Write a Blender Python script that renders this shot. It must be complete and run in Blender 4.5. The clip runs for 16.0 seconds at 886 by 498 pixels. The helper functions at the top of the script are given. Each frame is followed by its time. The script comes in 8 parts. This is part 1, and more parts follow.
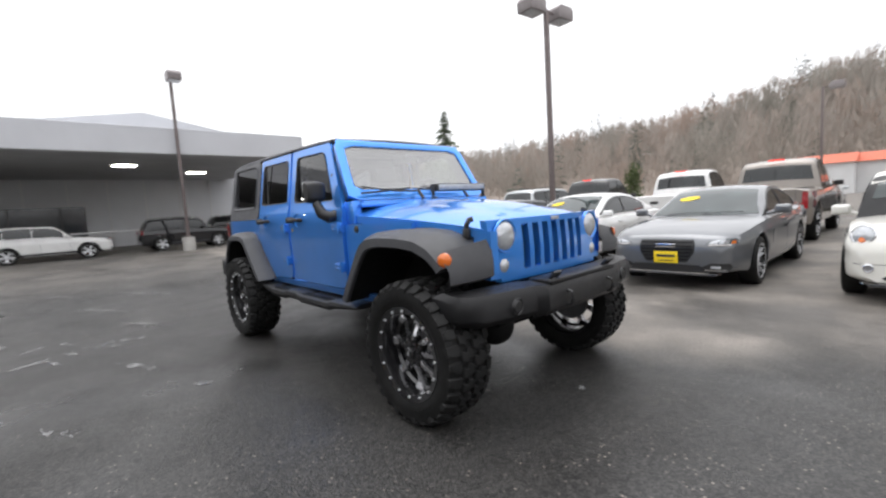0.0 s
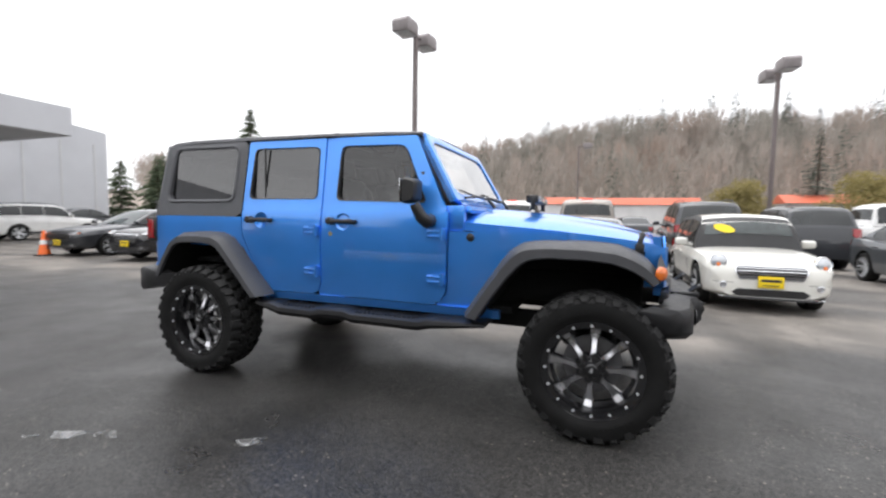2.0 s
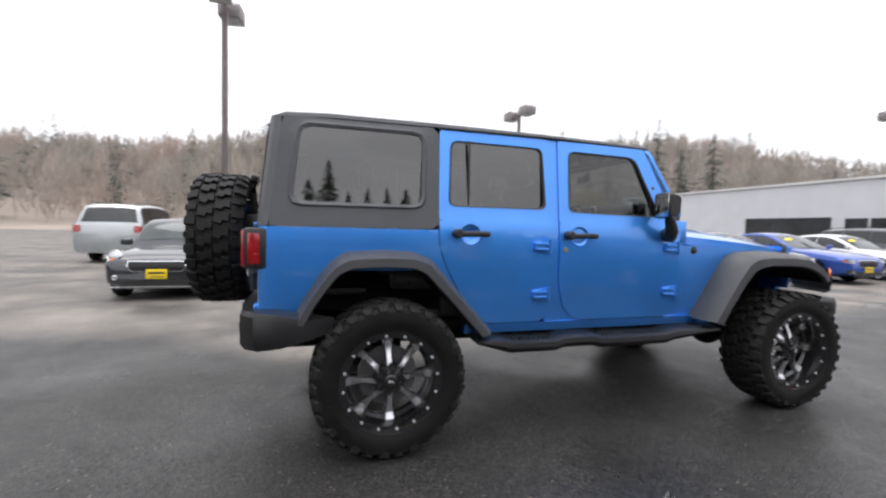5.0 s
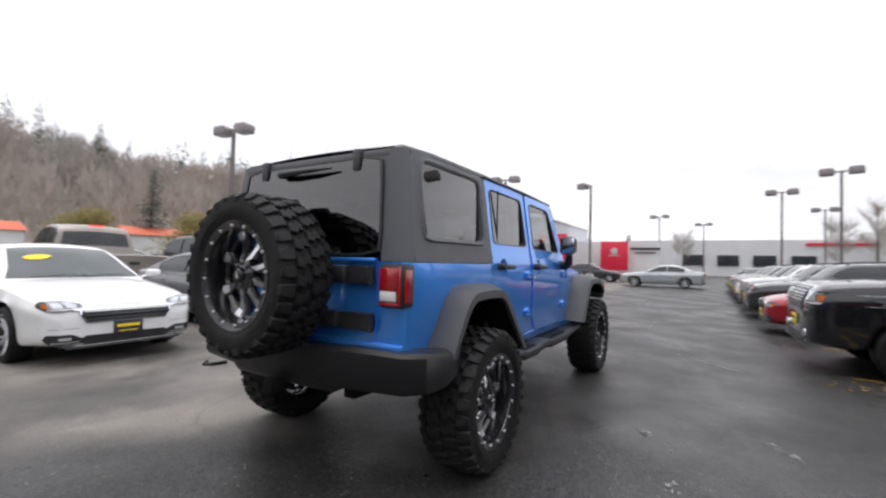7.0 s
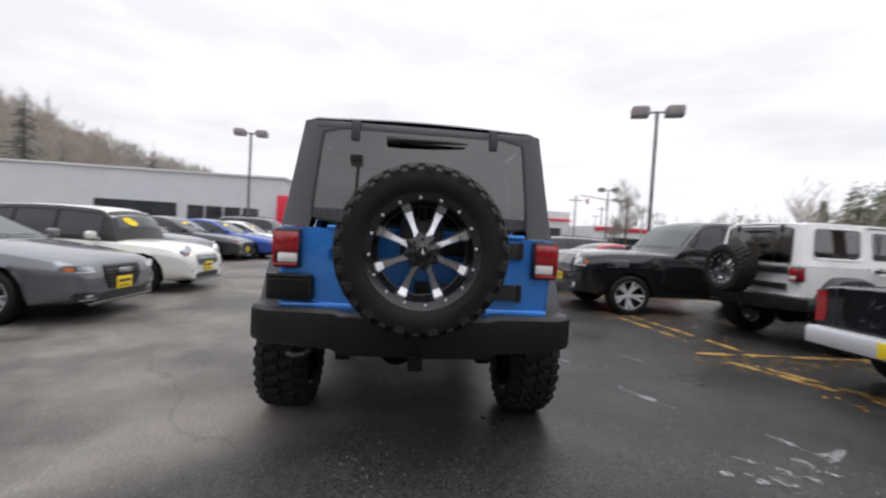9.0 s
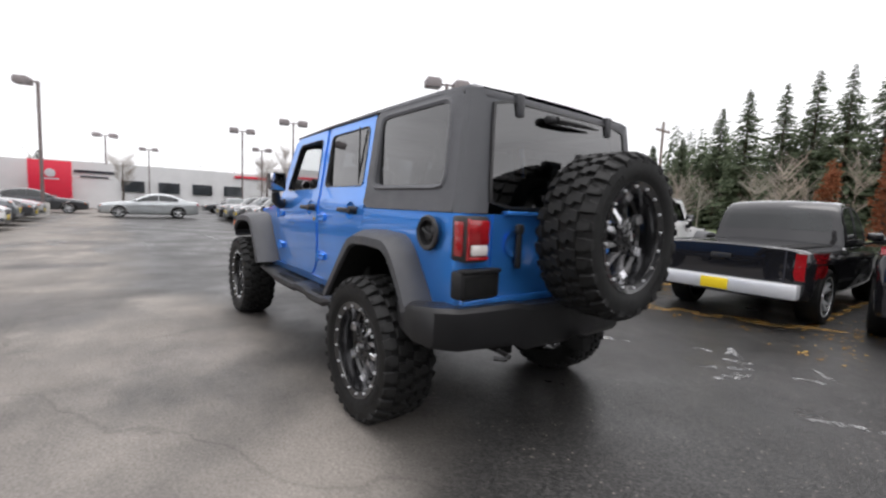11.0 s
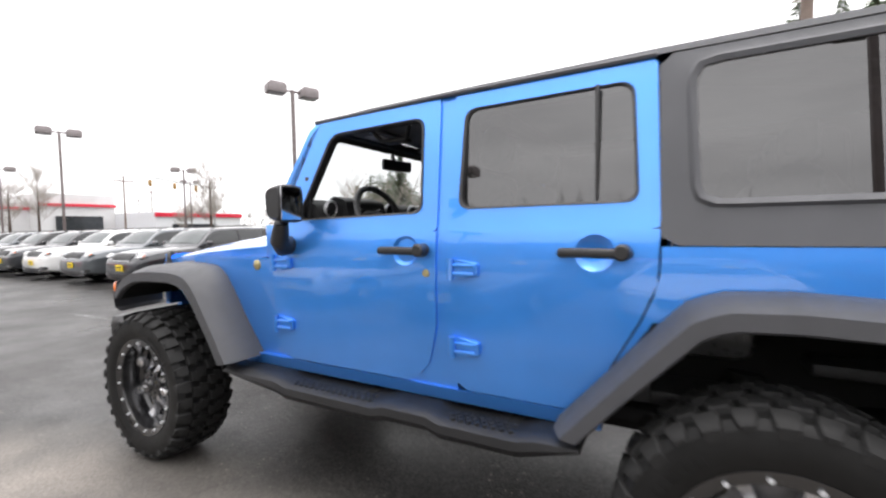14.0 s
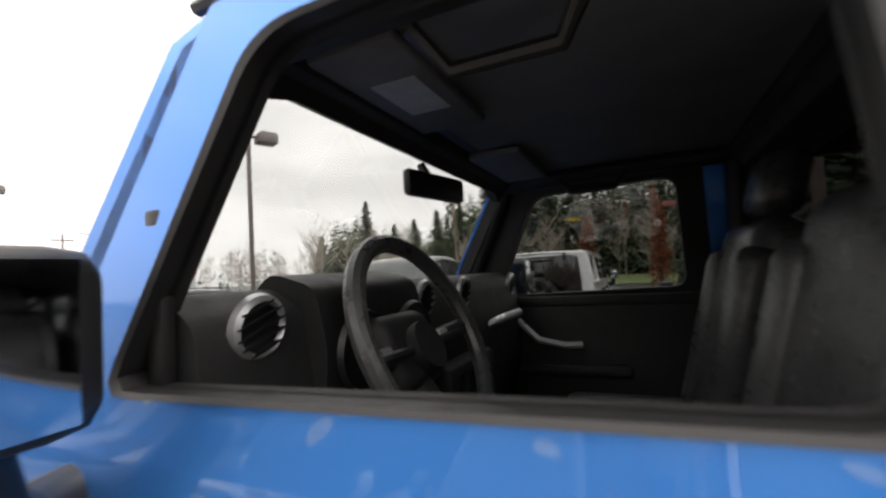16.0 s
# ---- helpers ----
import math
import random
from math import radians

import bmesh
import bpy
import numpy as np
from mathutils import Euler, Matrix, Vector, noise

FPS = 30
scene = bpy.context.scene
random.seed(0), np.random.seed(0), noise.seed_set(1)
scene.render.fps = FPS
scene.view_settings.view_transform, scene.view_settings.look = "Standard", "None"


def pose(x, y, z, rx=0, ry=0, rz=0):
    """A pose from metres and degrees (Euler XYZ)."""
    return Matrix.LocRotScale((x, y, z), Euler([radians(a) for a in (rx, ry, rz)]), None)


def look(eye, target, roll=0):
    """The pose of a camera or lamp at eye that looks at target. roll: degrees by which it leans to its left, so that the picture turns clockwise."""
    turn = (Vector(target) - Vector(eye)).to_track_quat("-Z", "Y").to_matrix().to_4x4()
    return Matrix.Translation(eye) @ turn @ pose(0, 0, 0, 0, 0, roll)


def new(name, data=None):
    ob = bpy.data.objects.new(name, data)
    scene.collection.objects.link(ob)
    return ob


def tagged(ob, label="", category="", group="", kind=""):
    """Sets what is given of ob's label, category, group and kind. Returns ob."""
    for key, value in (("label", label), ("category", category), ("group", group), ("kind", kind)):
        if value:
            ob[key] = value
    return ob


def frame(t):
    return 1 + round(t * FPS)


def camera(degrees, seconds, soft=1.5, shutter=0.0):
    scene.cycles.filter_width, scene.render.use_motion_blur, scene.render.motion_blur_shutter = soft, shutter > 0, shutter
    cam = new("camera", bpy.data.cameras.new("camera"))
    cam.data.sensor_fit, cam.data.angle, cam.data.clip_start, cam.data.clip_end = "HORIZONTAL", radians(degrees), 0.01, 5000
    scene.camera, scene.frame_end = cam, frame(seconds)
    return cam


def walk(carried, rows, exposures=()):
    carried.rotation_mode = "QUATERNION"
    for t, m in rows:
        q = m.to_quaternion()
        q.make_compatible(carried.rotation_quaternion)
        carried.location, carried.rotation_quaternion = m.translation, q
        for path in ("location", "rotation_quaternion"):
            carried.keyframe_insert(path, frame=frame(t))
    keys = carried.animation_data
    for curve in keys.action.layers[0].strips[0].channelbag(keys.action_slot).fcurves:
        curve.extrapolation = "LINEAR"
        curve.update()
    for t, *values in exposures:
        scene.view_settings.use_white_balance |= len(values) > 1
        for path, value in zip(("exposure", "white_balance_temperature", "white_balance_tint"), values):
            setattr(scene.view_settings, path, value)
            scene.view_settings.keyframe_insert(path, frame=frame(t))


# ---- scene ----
cam = camera(91.3, 16.0, soft=2.3, shutter=0.4)
PATH = [
    (0, (3.442, -2.391, 1.245), (1.963, -1.057, 1.056), -3.5),
    (0.5, (2.962, -2.665, 1.254), (1.659, -1.158, 1.07), -0.9),
    (1, (2.486, -2.978, 1.25), (1.322, -1.365, 1.041), -1.9),
    (1.5, (2.0, -3.213, 1.247), (1.004, -1.489, 1.056), 0.7),
    (2, (1.508, -3.427, 1.251), (0.814, -1.557, 1.108), 0.9),
    (2.5, (0.974, -3.538, 1.244), (0.477, -1.602, 1.19), 0.1),
    (3, (0.435, -3.653, 1.241), (0.205, -1.666, 1.219), 0.6),
    (3.5, (-0.137, -3.676, 1.238), (-0.242, -1.679, 1.267), 1.3),
    (3.7, (-0.379, -3.642, 1.238), (-0.422, -1.644, 1.169), 1.1),
    (5.8, (-2.755, -2.861, 1.243), (-1.6, -1.228, 1.229), 2.4),
    (6, (-2.98, -2.771, 1.227), (-1.666, -1.264, 1.256), 2.4),
    (6.5, (-3.442, -2.424, 1.231), (-1.938, -1.106, 1.255), 1.5),
    (7, (-3.884, -2.031, 1.247), (-2.179, -0.985, 1.302), 1.4),
    (7.5, (-4.172, -1.566, 1.241), (-2.337, -0.769, 1.223), 1.5),
    (8, (-4.436, -1.05, 1.242), (-2.513, -0.501, 1.242), 1.3),
    (8.5, (-4.559, -0.495, 1.235), (-2.582, -0.21, 1.132), 3.4),
    (9, (-4.6, 0.097, 1.231), (-2.61, -0.09, 1.169), 3.3),
    (9.5, (-4.512, 0.66, 1.237), (-2.593, 0.095, 1.227), 4.3),
    (9.7, (-4.447, 0.882, 1.259), (-2.575, 0.18, 1.195), 3.6),
    (11.8, (-3.083, 2.528, 1.252), (-1.766, 1.036, 1.062), 1.4),
    (12, (-2.924, 2.623, 1.233), (-1.703, 1.051, 1.03), 0.6),
    (12.5, (-2.515, 2.744, 1.234), (-1.401, 1.095, 1.039), -1.7),
    (13, (-2.064, 2.693, 1.248), (-1.02, 1.001, 1.038), -1.2),
    (13.5, (-1.643, 2.563, 1.282), (-0.707, 0.803, 1.122), -3.3),
    (14, (-1.24, 2.242, 1.304), (-0.268, 0.497, 1.206), -1.0),
    (14.5, (-0.867, 1.949, 1.325), (-0.094, 0.106, 1.249), -2.4),
    (15, (-0.581, 1.597, 1.357), (0.21, -0.239, 1.381), -3.9),
    (15.5, (-0.314, 1.316, 1.414), (0.366, -0.562, 1.516), -6.6),
    (16, (-0.164, 1.039, 1.465), (0.662, -0.779, 1.576), -3.4),
]
EXPOSURES = [(0, 0.32, 6400, 11), (2, 0.42, 6400, 11), (3.5, 0.54, 6400, 11), (6, 0.24, 6300, 13), (7, 0.12, 6300, 13), (7.5, 0.0, 6300, 13), (8.5, -0.04, 6300, 13), (9.7, -0.02, 6300, 13), (12, 0.64, 6500, 12.5), (13, 0.80, 6500, 12.5), (14.5, 0.85, 6550, 12.5), (15.5, 0.82, 6700, 12.5), (16, 0.50, 7000, 13)]
walk(cam, [(t, look(eye, target, roll)) for t, eye, target, roll in PATH], EXPOSURES)
SKY = 2.0

# ---- world ----
world = bpy.data.worlds.new("overcast")
scene.world = world
world.use_nodes = True
wt = world.node_tree
wt.nodes.clear()
w_out = wt.nodes.new("ShaderNodeOutputWorld")
w_bg = wt.nodes.new("ShaderNodeBackground")
w_sky = wt.nodes.new("ShaderNodeTexSky")
w_sky.sky_type, w_sky.sun_disc = "NISHITA", False
w_sky.sun_elevation, w_sky.sun_rotation = radians(38), radians(200)
w_grey = wt.nodes.new("ShaderNodeHueSaturation")
w_grey.inputs["Saturation"].default_value = 0.06
w_grey.inputs["Value"].default_value = 0.10
wt.links.new(w_sky.outputs["Color"], w_grey.inputs["Color"])
w_co = wt.nodes.new("ShaderNodeTexCoord")
w_map = wt.nodes.new("ShaderNodeMapping")
w_map.inputs["Scale"].default_value = (1.2, 1.2, 5.0)
w_n = wt.nodes.new("ShaderNodeTexNoise")
w_n.inputs["Scale"].default_value, w_n.inputs["Detail"].default_value, w_n.inputs["Roughness"].default_value = 1.6, 5, 0.55
wt.links.new(w_co.outputs["Generated"], w_map.inputs["Vector"])
wt.links.new(w_map.outputs["Vector"], w_n.inputs["Vector"])
w_ramp = wt.nodes.new("ShaderNodeValToRGB")
w_ramp.color_ramp.elements[0].position, w_ramp.color_ramp.elements[0].color = 0.38, (0.80, 0.80, 0.81, 1)
w_ramp.color_ramp.elements[1].position, w_ramp.color_ramp.elements[1].color = 0.62, (1.04, 1.04, 1.045, 1)
wt.links.new(w_n.outputs["Fac"], w_ramp.inputs["Fac"])
w_mix = wt.nodes.new("ShaderNodeMixRGB")
w_mix.inputs["Fac"].default_value = 0.82
wt.links.new(w_grey.outputs["Color"], w_mix.inputs[1])
wt.links.new(w_ramp.outputs["Color"], w_mix.inputs[2])
wt.links.new(w_mix.outputs["Color"], w_bg.inputs["Color"])
# an overcast sky is brightest overhead
w_sep = wt.nodes.new("ShaderNodeSeparateXYZ")
wt.links.new(w_co.outputs["Generated"], w_sep.inputs[0])
w_sq = wt.nodes.new("ShaderNodeMath")
w_sq.operation = "POWER"
w_sq.inputs[1].default_value = 2.0
wt.links.new(w_sep.outputs["Z"], w_sq.inputs[0])
w_up = wt.nodes.new("ShaderNodeMath")
w_up.operation = "MULTIPLY_ADD"
w_up.inputs[1].default_value, w_up.inputs[2].default_value = 0.66 * SKY, 0.575 * SKY
wt.links.new(w_sq.outputs[0], w_up.inputs[0])
wt.links.new(w_up.outputs[0], w_bg.inputs["Strength"])
wt.links.new(w_bg.outputs["Background"], w_out.inputs["Surface"])
sun = new("sun", bpy.data.lights.new("sun", "SUN"))
sun.data.energy, sun.data.angle, sun.data.color = 0.9, radians(40), (1.0, 0.97, 0.93)
sun.matrix_world = look((0, 0, 30), (4, -2, 0))

# ---- materials ----
def nodes_of(name):
    m = bpy.data.materials.new(name)
    m.use_nodes = True
    nt = m.node_tree
    return m, nt, nt.nodes["Principled BSDF"]


def setp(b, **kw):
    for k, v in kw.items():
        k = k.replace("_", " ")
        b.inputs[k].default_value = (*v, 1) if isinstance(v, tuple) and len(v) == 3 else v


def noise_node(nt, scale, detail=4, rough=0.55, coord="Object"):
    co = nt.nodes.new("ShaderNodeTexCoord")
    n = nt.nodes.new("ShaderNodeTexNoise")
    n.inputs["Scale"].default_value, n.inputs["Detail"].default_value, n.inputs["Roughness"].default_value = scale, detail, rough
    nt.links.new(co.outputs[coord], n.inputs["Vector"])
    return n


def ramp(nt, src, p0, c0, p1, c1):
    r = nt.nodes.new("ShaderNodeValToRGB")
    e = r.color_ramp.elements
    e[0].position, e[0].color = p0, (*c0, 1) if len(c0) == 3 else c0
    e[1].position, e[1].color = p1, (*c1, 1) if len(c1) == 3 else c1
    nt.links.new(src, r.inputs["Fac"])
    return r


def bump(nt, b, src, strength, dist=0.005):
    n = nt.nodes.new("ShaderNodeBump")
    n.inputs["Strength"].default_value, n.inputs["Distance"].default_value = strength, dist
    nt.links.new(src, n.inputs["Height"])
    nt.links.new(n.outputs["Normal"], b.inputs["Normal"])


def plain(name, col, rough=0.5, metal=0.0, var=0.12, scale=6.0, bmp=0.0, bscale=300.0, coat=0.0, spec=0.5):
    """A surface with soft mottling at one scale and fine grain at another."""
    m, nt, b = nodes_of(name)
    setp(b, Roughness=rough, Metallic=metal, Coat_Weight=coat, Coat_Roughness=0.04, Specular_IOR_Level=spec)
    n = noise_node(nt, scale)
    lo, hi = tuple(c * (1 - var) for c in col), tuple(min(1, c * (1 + var)) for c in col)
    nt.links.new(ramp(nt, n.outputs["Fac"], 0.3, lo, 0.7, hi).outputs["Color"], b.inputs["Base Color"])
    n2 = noise_node(nt, scale * 4.7)
    r = ramp(nt, n2.outputs["Fac"], 0.3, (max(0, rough - 0.06),) * 3, 0.7, (min(1, rough + 0.06),) * 3)
    nt.links.new(r.outputs["Color"], b.inputs["Roughness"])
    if bmp:
        bump(nt, b, noise_node(nt, bscale, 2).outputs["Fac"], bmp)
    return m


def car_paint(name, col, metal=0.0, rough=0.32, flake=0.0):
    m, nt, b = nodes_of(name)
    setp(b, Base_Color=col, Roughness=rough, Metallic=metal, Coat_Weight=1.0, Coat_Roughness=0.02, Coat_IOR=1.6, Specular_IOR_Level=0.1)
    n = noise_node(nt, 2.3, 3)
    lo, hi = tuple(c * 0.93 for c in col), tuple(min(1, c * 1.06) for c in col)
    nt.links.new(ramp(nt, n.outputs["Fac"], 0.3, lo, 0.7, hi).outputs["Color"], b.inputs["Base Color"])
    if flake:
        v = noise_node(nt, 900, 1)
        bump(nt, b, v.outputs["Fac"], flake, 0.001)
    return m


def glow(name, col, strength):
    m, nt, b = nodes_of(name)
    setp(b, Base_Color=col, Emission_Color=col, Emission_Strength=strength)
    return m


def tinted_glass(name, tint, alpha_mix, rough=0.0):
    """Thin pane: mostly see-through by alpha_mix, the rest a glossy dark sheet."""
    m, nt, b = nodes_of(name)
    out = nt.nodes["Material Output"]
    nt.nodes.remove(b)
    tr = nt.nodes.new("ShaderNodeBsdfTransparent")
    tr.inputs["Color"].default_value = (*tint, 1)
    gl = nt.nodes.new("ShaderNodeBsdfGlossy")
    gl.inputs["Roughness"].default_value = rough
    gl.inputs["Color"].default_value = (1, 1, 1, 1)
    lw = nt.nodes.new("ShaderNodeLayerWeight")
    lw.inputs["Blend"].default_value = 0.5
    pw = nt.nodes.new("ShaderNodeMath")
    pw.operation = "POWER"
    pw.inputs[1].default_value = 4.0
    nt.links.new(lw.outputs["Facing"], pw.inputs[0])
    fr = nt.nodes.new("ShaderNodeMath")
    fr.operation, fr.use_clamp = "MULTIPLY_ADD", True
    fr.inputs[1].default_value, fr.inputs[2].default_value = 1 - alpha_mix, alpha_mix
    nt.links.new(pw.outputs[0], fr.inputs[0])
    mx = nt.nodes.new("ShaderNodeMixShader")
    nt.links.new(fr.outputs[0], mx.inputs["Fac"])
    nt.links.new(tr.outputs["BSDF"], mx.inputs[1])
    nt.links.new(gl.outputs["BSDF"], mx.inputs[2])
    nt.links.new(mx.outputs["Shader"], out.inputs["Surface"])
    return m


M = {}
M["blue"] = car_paint("hydro_blue_paint", (0.056, 0.285, 0.84), 0.70, 0.38, 0.03)
M["flare"] = plain("textured_black_plastic", (0.046, 0.047, 0.052), 0.52, var=0.12, scale=5, bmp=0.25, bscale=500)
M["top"] = plain("grained_hardtop", (0.072, 0.074, 0.082), 0.46, var=0.10, scale=3, bmp=0.25, bscale=600)
M["bumper"] = plain("bumper_plastic", (0.011, 0.011, 0.012), 0.42, var=0.15, scale=5, bmp=0.2, bscale=500, spec=0.38)
M["black"] = plain("satin_black", (0.018, 0.018, 0.019), 0.42, var=0.2)
M["under"] = plain("chassis_black", (0.006, 0.006, 0.006), 0.8, var=0.3, spec=0.25)
M["rubber"] = plain("tyre_rubber", (0.012, 0.012, 0.012), 0.68, var=0.3, scale=14, bmp=0.15, bscale=160, spec=0.3)
M["sidewall"] = plain("tyre_sidewall", (0.008, 0.008, 0.008), 0.55, var=0.35, scale=9, spec=0.25)
M["rimblack"] = plain("gloss_black_wheel", (0.010, 0.010, 0.011), 0.22, var=0.1, coat=0.6)
M["milled"] = plain("machined_aluminium", (0.58, 0.58, 0.60), 0.20, 0.95, var=0.15)
M["alloy"] = plain("silver_alloy", (0.66, 0.67, 0.69), 0.40, 0.40, var=0.06)
M["chrome"] = plain("chrome", (0.75, 0.76, 0.78), 0.10, 1.0, var=0.03)
M["tint"] = tinted_glass("dark_tinted_glass", (0.075, 0.08, 0.085), 0.125)
M["midtint"] = tinted_glass("tinted_glass", (0.30, 0.32, 0.32), 0.07)
M["screen"] = tinted_glass("windscreen_glass", (0.80, 0.83, 0.83), 0.27)
M["lens"] = plain("headlamp_lens", (0.50, 0.52, 0.54), 0.06, 0.35, var=0.15, scale=40, coat=1.0)
M["lampdark"] = plain("lamp_housing", (0.16, 0.17, 0.18), 0.06, 0.3, var=0.3, scale=25, coat=1.0)
M["red"] = plain("red_lamp_lens", (0.30, 0.008, 0.012), 0.12, var=0.2, scale=30, coat=1.0)
M["redlit"] = glow("lit_red_lamp", (0.9, 0.03, 0.02), 0.9)
M["whitelens"] = plain("reverse_lamp_lens", (0.70, 0.66, 0.64), 0.15, var=0.1, coat=1.0)
M["amber"] = plain("amber_marker", (0.75, 0.17, 0.02), 0.15, var=0.1, coat=1.0)
M["seat"] = plain("black_leather", (0.056, 0.057, 0.059), 0.30, var=0.2, scale=9, bmp=0.3, bscale=90)
M["trim"] = plain("interior_trim", (0.016, 0.016, 0.017), 0.60, var=0.2, bmp=0.15, bscale=250)
M["headliner"] = plain("headliner", (0.15, 0.15, 0.153), 0.95, var=0.15, bmp=0.2, bscale=200)
M["silverplastic"] = plain("silver_trim", (0.55, 0.56, 0.58), 0.33, 0.7, var=0.05)
M["paper"] = plain("label_paper", (0.45, 0.45, 0.45), 0.8, var=0.1, scale=30)
M["cardglass"] = plain("car_window_glass", (0.014, 0.017, 0.018), 0.03, var=0.3, scale=2, spec=0.65)
M["cardglass2"] = plain("car_windscreen", (0.030, 0.042, 0.042), 0.03, var=0.45, scale=2.5, spec=0.8)
M["yellow"] = plain("yellow_card", (0.85, 0.62, 0.01), 0.55, var=0.04)
M["plate"] = plain("plate_white", (0.62, 0.64, 0.66), 0.5, var=0.05)
M["ink"] = plain("dark_print", (0.03, 0.03, 0.04), 0.6)
M["gold"] = plain("badge_gold", (0.42, 0.36, 0.18), 0.35, 0.6)
M["concrete"] = plain("concrete", (0.36, 0.35, 0.33), 0.9, var=0.15, scale=3, bmp=0.3, bscale=60)
# lot lamp pole and head colours lightened to paint in haze and blur
M["bronze"] = plain("bronze_pole_paint", (0.150, 0.122, 0.118), 0.5, var=0.12)
M["lamphead"] = plain("lamp_head_paint", (0.24, 0.215, 0.215), 0.55, var=0.12)
M["lamplens"] = plain("lamp_glass", (0.45, 0.46, 0.47), 0.25, var=0.08)
M["galv"] = plain("galvanised_steel", (0.42, 0.43, 0.44), 0.45, 0.4, var=0.1)
M["disc"] = plain("brake_disc_steel", (0.16, 0.16, 0.165), 0.42, 0.6, var=0.2)
M["wood_pole"] = plain("weathered_pole_wood", (0.20, 0.155, 0.13), 0.9, var=0.25, scale=4, bmp=0.4, bscale=40)
M["bldgrey"] = plain("grey_painted_panel", (0.55, 0.56, 0.59), 0.7, var=0.05, scale=0.6)
M["bldlight"] = plain("light_stucco", (0.62, 0.62, 0.62), 0.85, var=0.06, scale=0.7)
M["bldsoffit"] = plain("dark_soffit", (0.42, 0.43, 0.45), 0.8, var=0.08, scale=0.5)
M["bldwhite"] = plain("white_painted_column", (0.72, 0.73, 0.75), 0.6, var=0.05)
M["bldglass"] = plain("shop_glass", (0.03, 0.035, 0.04), 0.08, var=0.4, scale=0.8, spec=0.7)
M["signred"] = plain("red_sign_face", (0.62, 0.015, 0.045), 0.45, var=0.06)
M["orange"] = plain("cone_orange", (0.85, 0.16, 0.03), 0.55, var=0.08)
M["whiteband"] = plain("reflective_white", (0.75, 0.75, 0.75), 0.4, var=0.05)
M["bark"] = plain("bark", (0.085, 0.065, 0.052), 0.95, var=0.3, scale=5, bmp=0.5, bscale=30)


def worn(name, col, lo, hi, scale):
    """Paint flaked off in places, so that the paving shows through."""
    m, nt, b = nodes_of(name)
    setp(b, Base_Color=col, Roughness=0.8)
    n = noise_node(nt, scale, 6, 0.7)
    nt.links.new(ramp(nt, n.outputs["Fac"], lo, (0, 0, 0), hi, (1, 1, 1)).outputs["Color"], b.inputs["Alpha"])
    return m


M["linepaint"] = worn("worn_white_paint", (0.32, 0.32, 0.32), 0.49, 0.68, 9)
M["lineyellow"] = worn("worn_yellow_paint", (0.42, 0.25, 0.065), 0.40, 0.58, 7)


def thin(nt, b, share=0.45):
    """Thin blades let part of the light through."""
    tl = nt.nodes.new("ShaderNodeBsdfTranslucent")
    nt.links.new(b.inputs["Base Color"].links[0].from_socket, tl.inputs["Color"])
    mx = nt.nodes.new("ShaderNodeMixShader")
    mx.inputs["Fac"].default_value = share
    nt.links.new(b.outputs["BSDF"], mx.inputs[1])
    nt.links.new(tl.outputs["BSDF"], mx.inputs[2])
    nt.links.new(mx.outputs["Shader"], nt.nodes["Material Output"].inputs["Surface"])


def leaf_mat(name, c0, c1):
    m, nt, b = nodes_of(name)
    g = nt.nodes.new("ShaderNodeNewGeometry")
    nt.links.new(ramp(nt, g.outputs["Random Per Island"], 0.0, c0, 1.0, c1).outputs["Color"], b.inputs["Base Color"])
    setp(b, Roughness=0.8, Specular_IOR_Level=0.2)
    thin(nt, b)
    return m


# fir_needles greens raised to make up for shade inside the crowns
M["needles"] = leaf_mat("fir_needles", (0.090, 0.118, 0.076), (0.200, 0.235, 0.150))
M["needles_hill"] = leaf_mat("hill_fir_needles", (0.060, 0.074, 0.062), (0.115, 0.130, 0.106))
# distant needles paler and greyer: haze put into their colour
M["needles_hazed"] = leaf_mat("hazed_fir_needles", (0.105, 0.122, 0.106), (0.185, 0.202, 0.172))


def twig_mat():
    """Bare twigs, reddish-brown in some stands and grey or olive in others."""
    m, nt, b = nodes_of("bare_twigs")
    g = nt.nodes.new("ShaderNodeNewGeometry")
    n = noise_node(nt, 0.045, 3)
    # stand colours lightened so that the hill's haze is painted in
    stand = ramp(nt, n.outputs["Fac"], 0.36, (0.320, 0.305, 0.272), 0.64, (0.400, 0.322, 0.276))
    e = stand.color_ramp.elements.new(0.5)
    e.color = (0.368, 0.332, 0.300, 1)
    var = ramp(nt, g.outputs["Random Per Island"], 0.0, (0.90, 0.90, 0.90), 1.0, (1.12, 1.12, 1.12))
    mx = nt.nodes.new("ShaderNodeMixRGB")
    mx.blend_type = "MULTIPLY"
    mx.inputs["Fac"].default_value = 1
    nt.links.new(stand.outputs["Color"], mx.inputs[1])
    nt.links.new(var.outputs["Color"], mx.inputs[2])
    nt.links.new(mx.outputs["Color"], b.inputs["Base Color"])
    setp(b, Roughness=0.85, Specular_IOR_Level=0.2)
    thin(nt, b, 0.5)
    return m


M["twigs"] = twig_mat()
M["willow"] = leaf_mat("yellow_willow", (0.24, 0.205, 0.085), (0.38, 0.325, 0.15))
M["rustleaf"] = leaf_mat("rust_cypress", (0.17, 0.060, 0.030), (0.33, 0.13, 0.065))
M["shrubleaf"] = leaf_mat("laurel_leaf", (0.048, 0.072, 0.030), (0.135, 0.165, 0.072))
M["fallen"] = leaf_mat("fallen_leaf", (0.32, 0.16, 0.03), (0.55, 0.36, 0.09))


